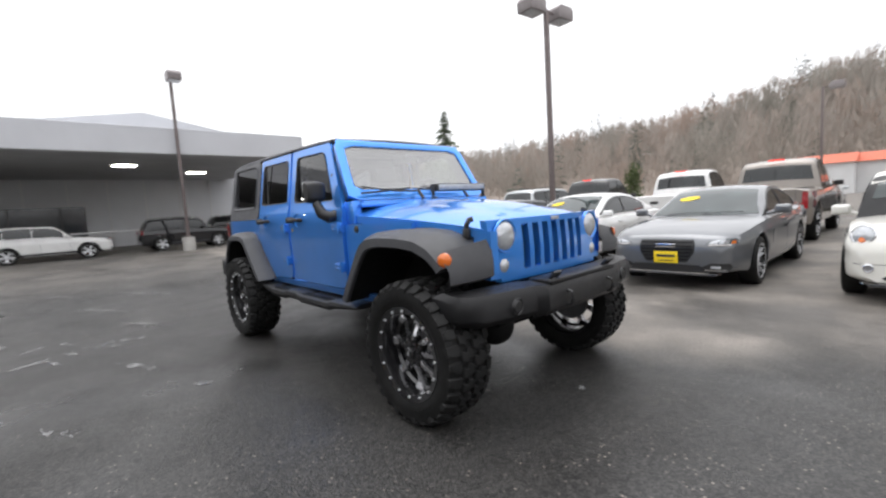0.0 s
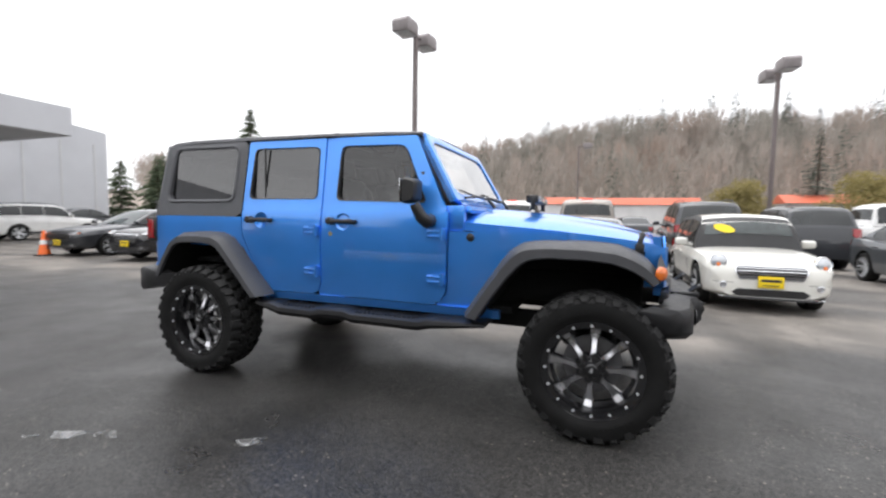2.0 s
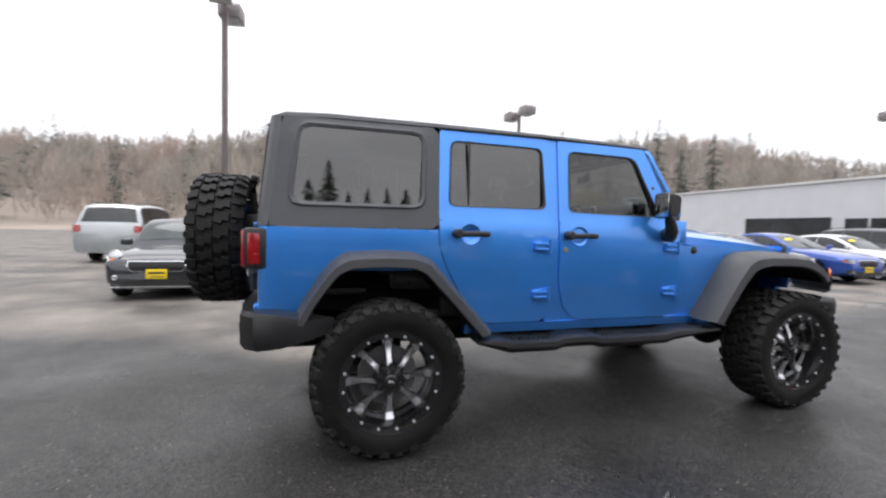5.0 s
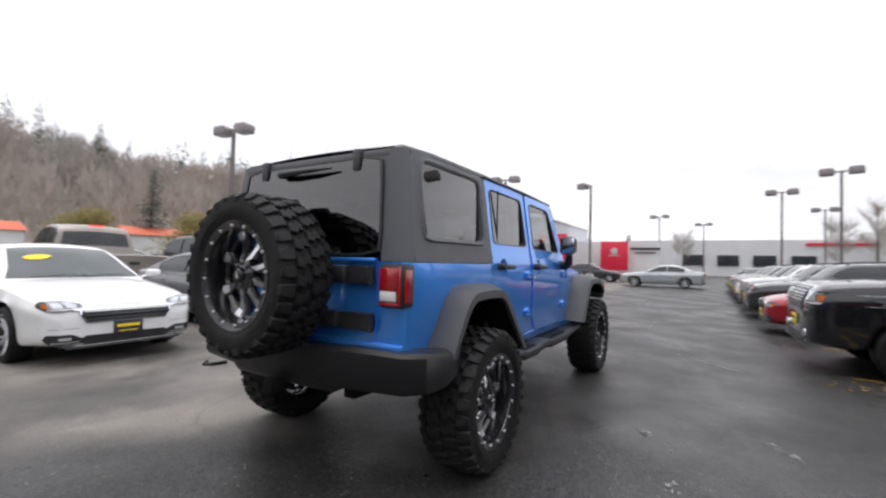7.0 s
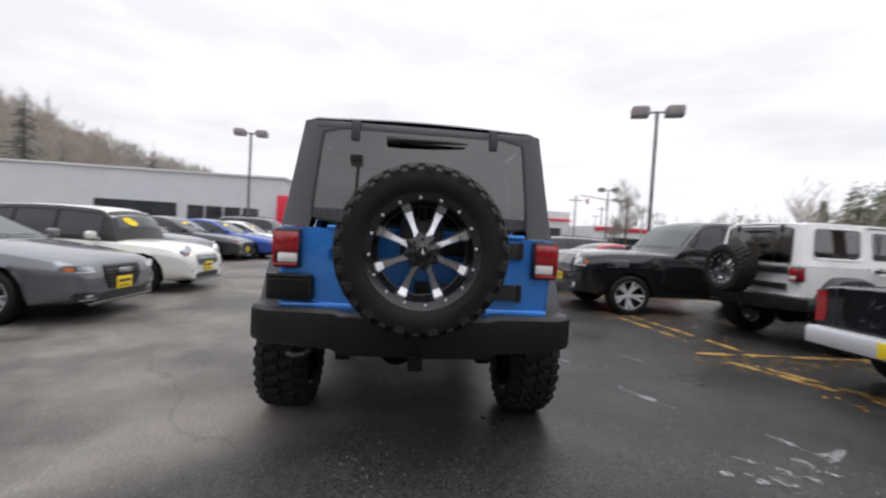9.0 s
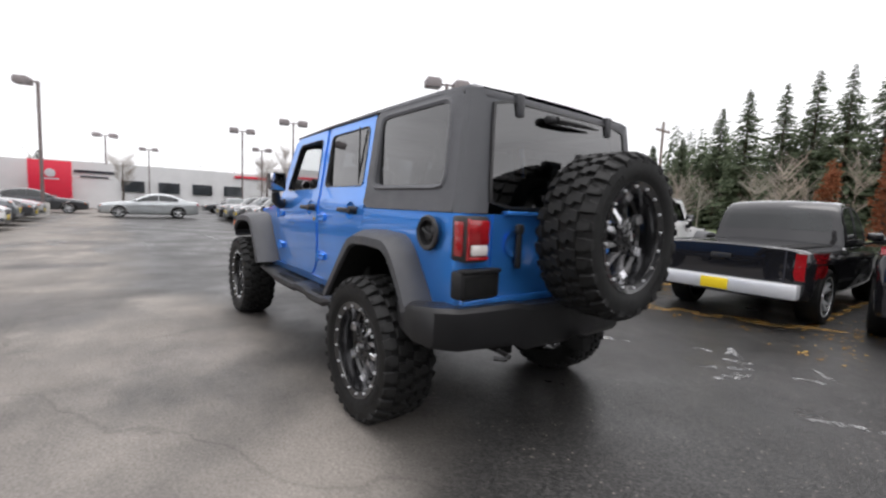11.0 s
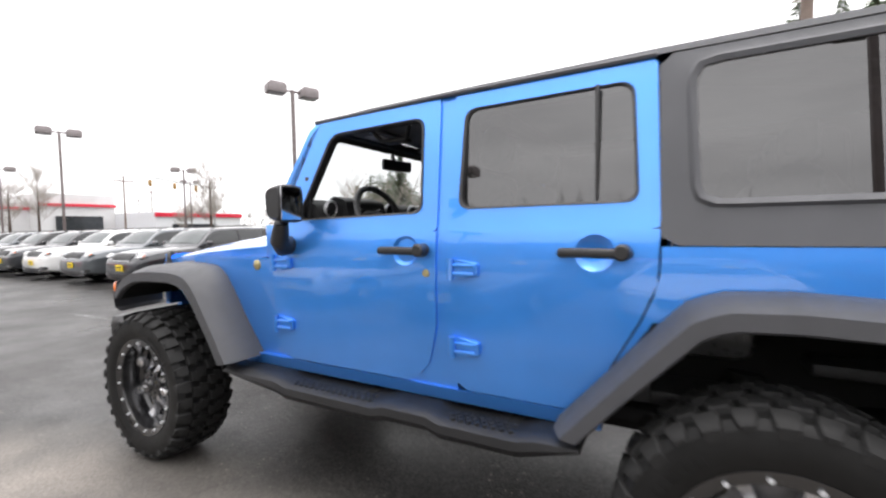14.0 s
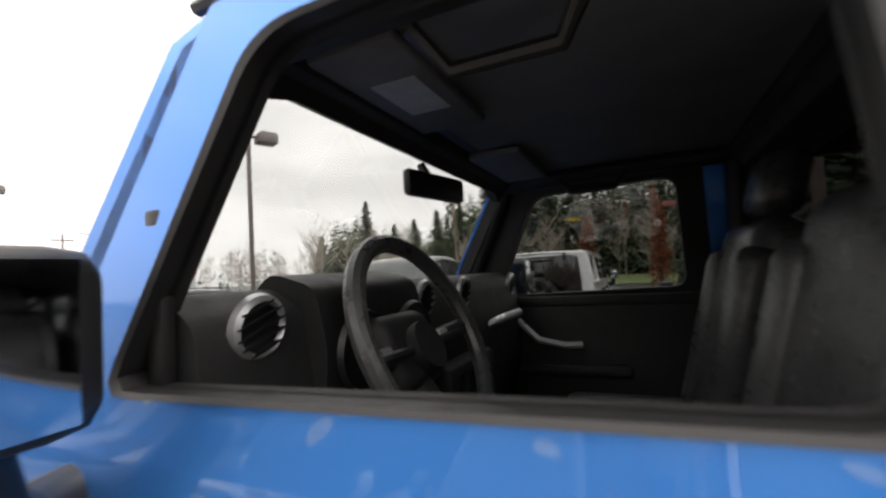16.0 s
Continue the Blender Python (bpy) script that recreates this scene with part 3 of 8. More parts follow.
def build_wheel(parent, m, n=8):
    """A wheel part with its tyre, tread blocks, spokes, cap and bolts as pieces of it."""
    if not WHEEL_SRC:
        mats = dict(tyre="sidewall", wheel="rimblack", rim_ring="rimblack", spoke="milled", centre_cap="rimblack", cap_emblem="alloy", rim_bolt="alloy", lug_nut="black", tread_block="rubber", shoulder_block="rubber", short_shoulder_block="rubber")
        for nm, bmx in wheel_meshes().items():
            ob = finish(nm, bmx, M[mats[nm]], angle=28)
            WHEEL_SRC[nm] = ob.data
            bpy.data.objects.remove(ob)
    h, idle = 0.155, Matrix.Identity(4)

    def put(nm, parent_, mm, label=""):
        ob = new(nm, WHEEL_SRC[nm])
        ob.parent, ob.matrix_basis = parent_, mm
        if label:
            ob["label"] = label
        return ob
    wh = put("wheel", parent, m, "gloss black deep-dish wheel with milled spokes")
    put("tyre", wh, idle, "chunky black mud-terrain tyre")
    put("rim_ring", wh, idle)
    yf = 0.085
    hub = Matrix.Translation((0, yf, 0))
    put("centre_cap", wh, hub)
    put("cap_emblem", wh, hub)
    for k in range(n):
        r = Matrix.Rotation(2 * math.pi * k / n + 0.2, 4, "Y")
        put("spoke", wh, hub @ r)
        put("lug_nut", wh, hub @ Matrix.Rotation(2 * math.pi * (k + 0.5) / n + 0.2, 4, "Y") @ Matrix.Translation((0.058, 0, 0)))
    for k in range(16):
        a = 2 * math.pi * k / 16 + 0.1
        put("rim_bolt", wh, Matrix.Translation((0.2525 * math.cos(a), h * 0.885, 0.2525 * math.sin(a))))
    flip = Matrix.Rotation(math.pi, 4, "X")
    for k in range(TREAD):
        for side, half in ((idle, 0.0), (flip, 0.5)):
            r = Matrix.Rotation(2 * math.pi * (k + half) / TREAD, 4, "Y")
            put("tread_block", wh, r @ side)
            put("shoulder_block" if k % 2 else "short_shoulder_block", wh, Matrix.Rotation(2 * math.pi * (k + half + 0.38) / TREAD, 4, "Y") @ side)
    return wh


def arch_strip(path, n):
    """A polyline resampled to n points by length."""
    p = [Vector(q) for q in path]
    d = [0.0]
    for a, b in zip(p, p[1:]):
        d.append(d[-1] + (b - a).length)
    out = []
    for k in range(n):
        t = d[-1] * k / (n - 1)
        i = max(j for j in range(len(d) - 1) if d[j] <= t + 1e-9)
        out.append(p[i].lerp(p[i + 1], (t - d[i]) / max(d[i + 1] - d[i], 1e-9)))
    return out


def flare(bm, outer, inner, s, yb, yo, n=30):
    """A wheel-arch flare between two side-view polylines: sloping shelf, rounded lip and a return face."""
    o, i = arch_strip(outer, n), arch_strip(inner, n)
    rows = []
    for a, b in zip(o, i):
        mid = a.lerp(b, 0.30)
        low = a.lerp(b, 0.92)
        rows.append([(a.x, s * yb, a.y), (a.lerp(b, 0.05).x, s * (yb + (yo - yb) * 0.55), a.lerp(b, 0.05).y), (mid.x, s * (yo - 0.022), mid.y), (a.lerp(b, 0.42).x, s * yo, a.lerp(b, 0.42).y),
                     (low.x, s * (yo + 0.004), low.y), (b.x, s * (yo - 0.006), b.y), (b.lerp(a, 0.02).x, s * (yo - 0.03), b.lerp(a, 0.02).y), (a.lerp(b, 0.55).x, s * (yb - 0.03), a.lerp(b, 0.55).y)])
    grid(bm, rows)
    bm.faces.new([bm.verts.new(p) for p in rows[0]])
    bm.faces.new([bm.verts.new(p) for p in rows[-1]])
    return bm


DOORS = {
    # name: window loop (x, z), outer frame loop, lower panel by heights
    "front": dict(win=[(-0.315, 1.365), (0.395, 1.350), (0.212, 1.752), (-0.300, 1.762)], wr=[0.045, 0.035, 0.06, 0.05],
                  frame=[(-0.388, 1.29), (0.552, 1.29), (0.500, 1.375), (0.292, 1.812), (-0.374, 1.828)], lo=lambda z: (float(np.interp(z, [0.675, 0.70, 0.76, 0.90, 1.30], [-0.235, -0.290, -0.345, -0.385, -0.388])), float(np.interp(z, [0.675, 0.70, 0.76, 1.30], [0.455, 0.505, 0.540, 0.552])))),
    "rear": dict(win=[(-1.118, 1.375), (-0.478, 1.375), (-0.488, 1.765), (-1.098, 1.772)], wr=[0.045, 0.045, 0.05, 0.05],
                 frame=[(-1.178, 1.29), (-0.436, 1.29), (-0.440, 1.828), (-1.163, 1.832)], lo=lambda z: (float(np.interp(z, [0.672, 0.70, 0.80, 1.00, 1.12, 1.30], [-0.905, -0.945, -1.010, -1.120, -1.170, -1.178])), float(np.interp(z, [0.672, 0.70, 0.76, 1.30], [-0.515, -0.465, -0.440, -0.436])))),
}


def carved(bm, cutter):
    """The solid bm with the solid cutter taken out of it."""
    obs = []
    for q in (bm, cutter):
        bmesh.ops.recalc_face_normals(q, faces=q.faces)
        me = bpy.data.meshes.new("tmp")
        q.to_mesh(me)
        q.free()
        obs.append(new("tmp", me))
    cut = obs[0].modifiers.new("cut", "BOOLEAN")
    cut.operation, cut.solver, cut.object = "DIFFERENCE", "EXACT", obs[1]
    dg = bpy.context.evaluated_depsgraph_get()
    dg.update()
    out = bmesh.new()
    me = bpy.data.meshes.new_from_object(obs[0].evaluated_get(dg))
    out.from_mesh(me)
    for ob in obs:
        data = ob.data
        bpy.data.objects.remove(ob)
        bpy.data.meshes.remove(data)
    bpy.data.meshes.remove(me)
    return out


def build_door(v, which, s, open_window, paint):
    d = DOORS[which]
    zs = [0.672, 0.685, 0.70, 0.73, 0.76, 0.80, 0.86, 0.92, 1.00, 1.06, 1.12, 1.18, 1.23, 1.26, 1.29]
    rows = []
    for z in zs:
        a, b = d["lo"](z)
        rows.append([(a + (b - a) * k / 6, z) for k in range(7)])
    hx, hz = -0.245 if which == "front" else -0.985, 1.213
    dish = bmesh.new()
    bmesh.ops.create_uvsphere(dish, u_segments=48, v_segments=32, radius=0.092, matrix=Matrix.Translation((hx, s * (y_side(hz) + 0.066), hz + 0.006)))
    bm = carved(skin(rows, s, 0.045), dish)
    win = rounded(d["win"], d["wr"], 8)
    n = 150
    c = (sum(p[0] for p in d["win"]) / 4, sum(p[1] for p in d["win"]) / 4)
    corner = by_angle(rounded(d["frame"], 0.012, 2), c, n)
    hole = by_angle(win, c, n)
    b2 = skin(frame_rows(corner, hole), s, 0.040)
    tmp = bpy.data.meshes.new("tmp")
    b2.to_mesh(tmp)
    b2.free()
    bm.from_mesh(tmp)
    bpy.data.meshes.remove(tmp)
    door = finish("door", bm, paint, v, f"{which} side door" + (" with its window wound down" if open_window else ""))
    # rubber round the opening
    ring = bmesh.new()
    inner = by_angle(rounded([tuple(Vector(p) + (Vector(c) - Vector(p)).normalized() * 0.012) for p in d["win"]], d["wr"], 8), c, n)
    grid(ring, [[(x, s * (y_side(z) + o), z) for (x, z), o in ((h_, 0.004), (h_, 0.0045), (i_, 0.001), (i_, -0.03))] for h_, i_ in zip(hole + hole[:1], inner + inner[:1])])
    finish("window_seal", ring, M["black"], door)
    liner = bmesh.new()
    grid(liner, [[(x, s * (y_side(z) - o), z) for (x, z), o in ((o_, 0.042), (i_, 0.044), (i_, 0.020))] for o_, i_ in zip(corner + corner[:1], inner + inner[:1])])
    finish("window_liner", liner, M["trim"], door)
    if not open_window:
        pane = bmesh.new()
        pane.faces.new([pane.verts.new((x, s * (y_side(z) - 0.018 + 0.058 * (z - 1.57)), z)) for x, z in inner])
        g = finish("window_pane", pane, M["tint"] if which == "rear" else M["midtint"], door, "tinted side window")
        if which == "rear":
            bar = B(((-0.985, s * (y_side(1.57) - 0.006), 1.57), (0.013, 0.010, 0.40), 0.003))
            finish("window_divider", bar, M["black"], door)
    if which == "front":
        # channel in which the glass slides
        finish("glass_channel", B(((0.352, s * (y_side(1.46) - 0.022), 1.455), (0.030, 0.020, 0.21), 0.006)), M["black"], door)
    # handle: bar and paddle boss over the dished recess
    y = y_side(hz)
    hb = bmesh.new()
    tube(hb, [(hx + 0.105, s * (y + 0.004), hz), (hx + 0.098, s * (y + 0.036), hz + 0.002), (hx + 0.03, s * (y + 0.044), hz + 0.003), (hx - 0.06, s * (y + 0.044), hz + 0.001), (hx - 0.095, s * (y + 0.030), hz), (hx - 0.103, s * (y + 0.004), hz)], 0.0165, 10)
    lathe_m = bmesh.new()
    lathe(lathe_m, [(0.0001, 0.056), (0.020, 0.056), (0.026, 0.050), (0.027, 0.0)], 16)
    bmesh.ops.transform(lathe_m, matrix=Matrix.Translation((hx - 0.088, s * y, hz + 0.004)) @ (Matrix.Identity(4) if s > 0 else Matrix.Rotation(math.pi, 4, "Z")), verts=lathe_m.verts)
    me = bpy.data.meshes.new("tmp")
    lathe_m.to_mesh(me)
    lathe_m.free()
    hb.from_mesh(me)
    bpy.data.meshes.remove(me)
    finish("door_handle", hb, M["black"], door, "black door handle with push button")
    if which == "front":
        lk = bmesh.new()
        lathe(lk, [(0.0001, 0.006), (0.014, 0.006), (0.016, 0.0)], 16)
        bmesh.ops.transform(lk, matrix=Matrix.Translation((-0.345, s * y_side(1.12), 1.125)) @ (Matrix.Identity(4) if s > 0 else Matrix.Rotation(math.pi, 4, "Z")), verts=lk.verts)
        finish("door_lock", lk, M["gold"], door, "small round metal door lock")
    # two exposed hinges
    xh = 0.515 if which == "front" else -0.470
    for z in (1.145, 0.845):
        y = y_side(z)
        hg = bmesh.new()
        lx = -0.105
        prism(hg, rounded([(xh + 0.028, z - 0.036), (xh + 0.028, z + 0.036), (xh - 0.02, z + 0.038), (xh + lx, z + 0.026), (xh + lx, z - 0.024), (xh - 0.02, z - 0.036)], 0.008, 2), s * (y - 0.004), s * (y + 0.017), 0.004)
        box(hg, (xh - 0.045, s * (y + 0.020), z + 0.016), (0.10, 0.012, 0.014), bev=0.004)
        box(hg, (xh - 0.045, s * (y + 0.020), z - 0.016), (0.10, 0.012, 0.014), bev=0.004)
        tube(hg, [(xh + 0.006, s * (y + 0.020), z - 0.040), (xh + 0.006, s * (y + 0.020), z + 0.042)], 0.013, 10)
        finish("door_hinge", hg, paint, door, "exposed body-colour hinge")
    return door


def seat_mesh(cx, cy, z0=0.82):
    """Cushion and backrest with bolsters, as two bmeshes and a headrest."""
    cu, ba, he = bmesh.new(), bmesh.new(), bmesh.new()
    box(cu, (cx + 0.02, cy, z0 + 0.08), (0.50, 0.48, 0.16), bev=0.06, seg=3)
    for k in (-1, 1):
        box(cu, (cx + 0.02, cy + k * 0.215, z0 + 0.12), (0.46, 0.09, 0.14), bev=0.04, seg=3)
    rot = Matrix.Rotation(radians(-14), 4, "Y")
    box(ba, (cx - 0.27, cy, z0 + 0.42), (0.13, 0.46, 0.64), rot, 0.055, 3)
    bolsters = [box(bmesh.new(), (cx - 0.235, cy + k * 0.20, z0 + 0.40), (0.13, 0.10, 0.54), rot, 0.045, 3) for k in (-1, 1)]
    pads = [box(bmesh.new(), (cx - 0.222, cy, z0 + 0.30), (0.07, 0.26, 0.20), rot, 0.03, 3), box(bmesh.new(), (cx - 0.265, cy, z0 + 0.52), (0.07, 0.26, 0.20), rot, 0.03, 3)]
    box(he, (cx - 0.375, cy, z0 + 0.83), (0.10, 0.26, 0.19), rot, 0.045, 3)
    for k in (-1, 1):
        tube(he, [(cx - 0.36, cy + k * 0.06, z0 + 0.68), (cx - 0.375, cy + k * 0.06, z0 + 0.80)], 0.007, 8)
    return cu, ba, he, bolsters, pads


def build_vehicle(v, paint, open_left=True, wheels=True):
    """The body, trim and fittings of the long four-door hardtop."""
    # tub sides: rocker strip, rear quarter, cowl side
    for s in (-1, 1):
        rows = [[(x, z) for x in (-1.0, -0.6, -0.2, 0.2, 0.6, 0.90)] for z in (0.610, 0.64, 0.667)]
        finish("rocker_panel", skin(rows, s, 0.05), paint, v)
        zs = [0.672, 0.72, 0.80, 0.90, 1.0, 1.08, 1.15, 1.20, 1.235]
        rl = DOORS["rear"]["lo"]
        bm = bmesh.new()
        # quarter panel is open at the wheel: rows above the arch run through, lower rows split in two
        for z0, z1 in zip(zs, zs[1:]):
            def strip(x0a, x1a, x0b, x1b, n=4):
                grid(bm, [[(x0 + (x1 - x0) * k / n, s * y_side(z), z) for k in range(n + 1)] for z, x0, x1 in ((z0, x0a, x1a), (z1, x0b, x1b))])
            ra, rb = rl(z0)[0] - 0.007, rl(z1)[0] - 0.007
            if z1 <= 1.0:
                fa = float(np.interp(z0, [0.67, 1.0], [-0.93, -1.16])), float(np.interp(z1, [0.67, 1.0], [-0.93, -1.16]))
                ba_ = float(np.interp(z0, [0.67, 1.0], [-1.97, -1.80])), float(np.interp(z1, [0.67, 1.0], [-1.97, -1.80]))
                if fa[0] < ra and fa[1] < rb:
                    strip(fa[0], ra, fa[1], rb, 2)
                strip(-2.112, ba_[0], -2.112, ba_[1], 3)
            else:
                strip(-2.112, ra, -2.112, rb, 8)
        bmesh.ops.remove_doubles(bm, verts=bm.verts, dist=0.0008)
        # round the rear corner in to the tailgate
        cor = []
        for z in zs[1:]:
            y = y_side(z)
            cor.append([(-2.112, s * y, z), (-2.140, s * (y - 0.008), z), (-2.158, s * (y - 0.030), z), (-2.162, s * (y - 0.075), z), (-2.162, s * (y - 0.20), z)])
        grid(bm, cor)
        bmesh.ops.remove_doubles(bm, verts=bm.verts, dist=0.0008)
        r = bmesh.ops.extrude_face_region(bm, geom=bm.faces[:])
        for q in r["geom"]:
            if isinstance(q, bmesh.types.BMVert):
                if q.co.x < -2.13:
                    q.co.x += 0.03
                if abs(q.co.y) > 0.72:
                    q.co.y -= s * 0.03
        finish("rear_quarter_panel", bm, paint, v)
        # cowl side between the front door and the flare
        rows = []
        for z in (0.665, 0.75, 0.85, 0.95, 1.05, 1.12, 1.165):
            xf = float(np.interp(z, [0.665, 1.05], [0.80, 1.02])) if z < 1.06 else 1.30
            xl = float(DOORS["front"]["lo"](z)[1]) + 0.007
            rows.append([(xl + (xf - xl) * k / 5, z) for k in range(6)])
        bm = bmesh.new()
        grid(bm, [[(x, s * (y_side(z) - 0.022 - 0.055 * max(0, x - 0.55)), z) for x, z in row] for row in rows])
        r = bmesh.ops.extrude_face_region(bm, geom=bm.faces[:])
        for q in r["geom"]:
            if isinstance(q, bmesh.types.BMVert):
                q.co.y -= s * 0.03
        finish("cowl_side_panel", bm, paint, v)
        # round badge on the cowl
        bd = bmesh.new()
        lathe(bd, [(0.0001, 0.010), (0.020, 0.009), (0.026, 0.005), (0.027, 0.0)], 20)
        o = finish("cowl_badge", bd, M["gold"] if s > 0 else M["black"], v, "small round badge")
        o.matrix_basis = Matrix.Translation((0.700, s * (y_side(1.13) - 0.030), 1.128)) @ (Matrix.Identity(4) if s > 0 else Matrix.Rotation(math.pi, 4, "Z"))
        build_door(v, "front", s, open_left and s > 0, paint)
        build_door(v, "rear", s, False, paint)
        # door-gap post
        rows = [[(x, z) for x in (-0.465, -0.40, -0.33, -0.20)] for z in (0.66, 0.75, 0.85, 0.95, 1.05, 1.15, 1.25, 1.30)] + [[(x, z) for x in (-0.452, -0.425, -0.395, -0.370)] for z in (1.31, 1.5, 1.7, 1.83)]
        finish("centre_pillar", skin(rows, s, 0.03, lambda z: y_side(z) - 0.010), paint, v)

    # windscreen frame and glass
    base_z, top_z = 1.330, 1.822
    xb, xt = 0.600, 0.318
    outer = [(-0.735, 0.0), (0.735, 0.0), (0.676, 1.0), (-0.676, 1.0)]
    innr = [(-0.655, 0.16), (0.655, 0.16), (0.607, 0.90), (-0.607, 0.90)]

    def ws(y, t, off=0.0):
        return (xb + (xt - xb) * t + off * 0.86, y, base_z + (top_z - base_z) * t + off * 0.5)
    n = 48
    c = (0, 0.5)
    oo, ii = by_angle(rounded(outer, 0.04), c, n), by_angle(rounded(innr, 0.07), c, n)
    bm = bmesh.new()
    grid(bm, [[ws(*o_, 0.0), ws(*o_, 0.022), ws(*(Vector(o_) * 0.5 + Vector(i_) * 0.5), 0.030), ws(*i_, 0.020), ws(*i_, -0.03), ws(*o_, -0.03), ws(*o_, 0.0)] for o_, i_ in zip(oo + oo[:1], ii + ii[:1])])
    finish("windscreen_frame", bm, paint, v)
    bm = bmesh.new()
    grid(bm, [[ws(*o_, -0.001), ws(*o_, -0.036), ws(*i_, -0.036), ws(*i_, 0.006)] for o_, i_ in zip(oo + oo[:1], by_angle(rounded([(-0.645, 0.17), (0.645, 0.17), (0.603, 0.895), (-0.603, 0.895)], 0.03), c, n) + by_angle(rounded([(-0.645, 0.17), (0.645, 0.17), (0.603, 0.895), (-0.603, 0.895)], 0.03), c, n)[:1])])
    finish("windscreen_inner_trim", bm, M["trim"], v)
    bm = bmesh.new()
    bm.faces.new([bm.verts.new(ws(*p, 0.010)) for p in ii])
    g = finish("windscreen", bm, M["screen"], v, "clear windscreen")
    g.visible_shadow = False
    bm = bmesh.new()
    i2 = by_angle(rounded([(-0.642, 0.185), (0.642, 0.185), (0.600, 0.888), (-0.600, 0.888)], 0.03), c, n)
    grid(bm, [[ws(*a_, 0.0105), ws(*b_, 0.0107)] for a_, b_ in zip(ii + ii[:1], i2 + i2[:1])])
    finish("windscreen_border", bm, M["black"], v)
    for y0, y1 in ((-0.10, -0.60), (0.42, -0.02)):
        bm = bmesh.new()
        tube(bm, [(0.64, y0, 1.40), (0.655, (y0 + y1) / 2, 1.400), ws(y1, 0.20, 0.03)], [0.010, 0.007, 0.005], 6)
        box(bm, (0.63, (y0 + y1) / 2 - 0.06, 1.405), (0.018, 0.46, 0.016), Matrix.Rotation(radians(4 if y0 < 0 else -3), 4, "X"), 0.004)
        tube(bm, [(0.70, y0, 1.335), (0.645, y0, 1.402)], 0.013, 8)
        finish("windscreen_wiper", bm, M["black"], v)

    # bonnet: crowned, tapering to the grille, with the centre bulge
    bm = bmesh.new()
    rows = []
    for x, hw, z, cr in ((0.600, 0.715, 1.232, 0.085), (0.70, 0.708, 1.222, 0.085), (0.95, 0.694, 1.205, 0.085), (1.25, 0.674, 1.182, 0.082), (1.55, 0.648, 1.150, 0.070), (1.72, 0.625, 1.128, 0.055), (1.80, 0.605, 1.112, 0.038), (1.835, 0.590, 1.095, 0.020)):
        row = []
        for k in range(25):
            u = -1 + 2 * k / 24
            side = abs(u)
            zz = z + cr * (1 - side ** 3.2) + 0.022 * max(0, 1 - (side / 0.42) ** 4) * (1 if x < 1.7 else 0.3)
            row.append((x, u * hw, zz))
        row = [(x, -hw - 0.001, z - 0.055)] + row + [(x, hw + 0.001, z - 0.055)]
        rows.append(row)
    grid(bm, rows)
    finish("bonnet", bm, paint, v, "bonnet with a raised centre")
    finish("cowl_panel", B(((0.62, 0, 1.315), (0.10, 1.30, 0.035), 0.012), ((0.66, 0, 1.300), (0.05, 1.36, 0.03), 0.01)), paint, v)
    for s in (-1, 1):
        bm = bmesh.new()
        tube(bm, [(1.700, s * 0.642, 1.075), (1.712, s * 0.640, 1.140), (1.720, s * 0.628, 1.165), (1.724, s * 0.605, 1.180)], [0.012, 0.015, 0.015, 0.010], 8)
        box(bm, (1.708, s * 0.640, 1.090), (0.05, 0.03, 0.06), bev=0.01)
        box(bm, (1.720, s * 0.618, 1.168), (0.035, 0.030, 0.03), bev=0.01)
        finish("bonnet_latch", bm, M["black"], v)
        # inner wings under the bonnet edge
        finish("inner_wing", B(((1.16, s * 0.58, 1.03), (1.00, 0.05, 0.20), 0.01)), M["under"], v)
        # painted corner beside the grille and the cowl corner below the windscreen post
        bm = bmesh.new()
        grid(bm, [[(1.868, s * 0.560, z), (1.850, s * 0.598, z), (1.80, s * 0.612, z), (1.74, s * 0.618, z)] for z in (0.86, 0.92, 1.00, 1.06, 1.10)])
        finish("grille_corner", bm, paint, v)
        finish("cowl_corner", B(((0.585, s * 0.695, 1.250), (0.13, 0.075, 0.17), 0.012)), paint, v)
    finish("engine_bay", B(((1.30, 0, 0.90), (0.90, 0.86, 0.42), 0.03)), M["under"], v)

    # grille with seven slots
    bm = bmesh.new()
    xg = 1.845
    slot_y = [-0.294 + 0.098 * k for k in range(7)]
    zt, zb = 1.160, 0.800

    def gx(y, z):
        return xg + 0.030 - 0.10 * y * y - 0.10 * max(0, z - 1.0)
    rows = []
    ys = sorted({-0.60, -0.585, -0.52, -0.42, -0.345, 0.345, 0.42, 0.52, 0.585, 0.60} | {round(y + d, 4) for y in slot_y for d in (-0.030, 0.030)})
    zs = [0.800, 0.825, 0.858, 0.90, 0.98, 1.06, 1.122, 1.140, 1.160]
    hole = lambda y0, y1, z0, z1: any(abs((y0 + y1) / 2 - y) < 0.02 for y in slot_y) and z0 >= 0.857 and z1 <= 1.123
    vs = {}

    def gv(y, z):
        if (y, z) not in vs:
            vs[(y, z)] = bm.verts.new((gx(y, z), y, z))
        return vs[(y, z)]
    for y0, y1 in zip(ys, ys[1:]):
        for z0, z1 in zip(zs, zs[1:]):
            if not hole(y0, y1, z0, z1) and not (min(abs(y0), abs(y1)) > 0.5 and z1 < 0.83):
                bm.faces.new((gv(y0, z0), gv(y1, z0), gv(y1, z1), gv(y0, z1)))
    r = bmesh.ops.extrude_face_region(bm, geom=bm.faces[:])
    for q in r["geom"]:
        if isinstance(q, bmesh.types.BMVert):
            q.co.x -= 0.045
    finish("grille", bm, paint, v, "grille with seven upright slots")
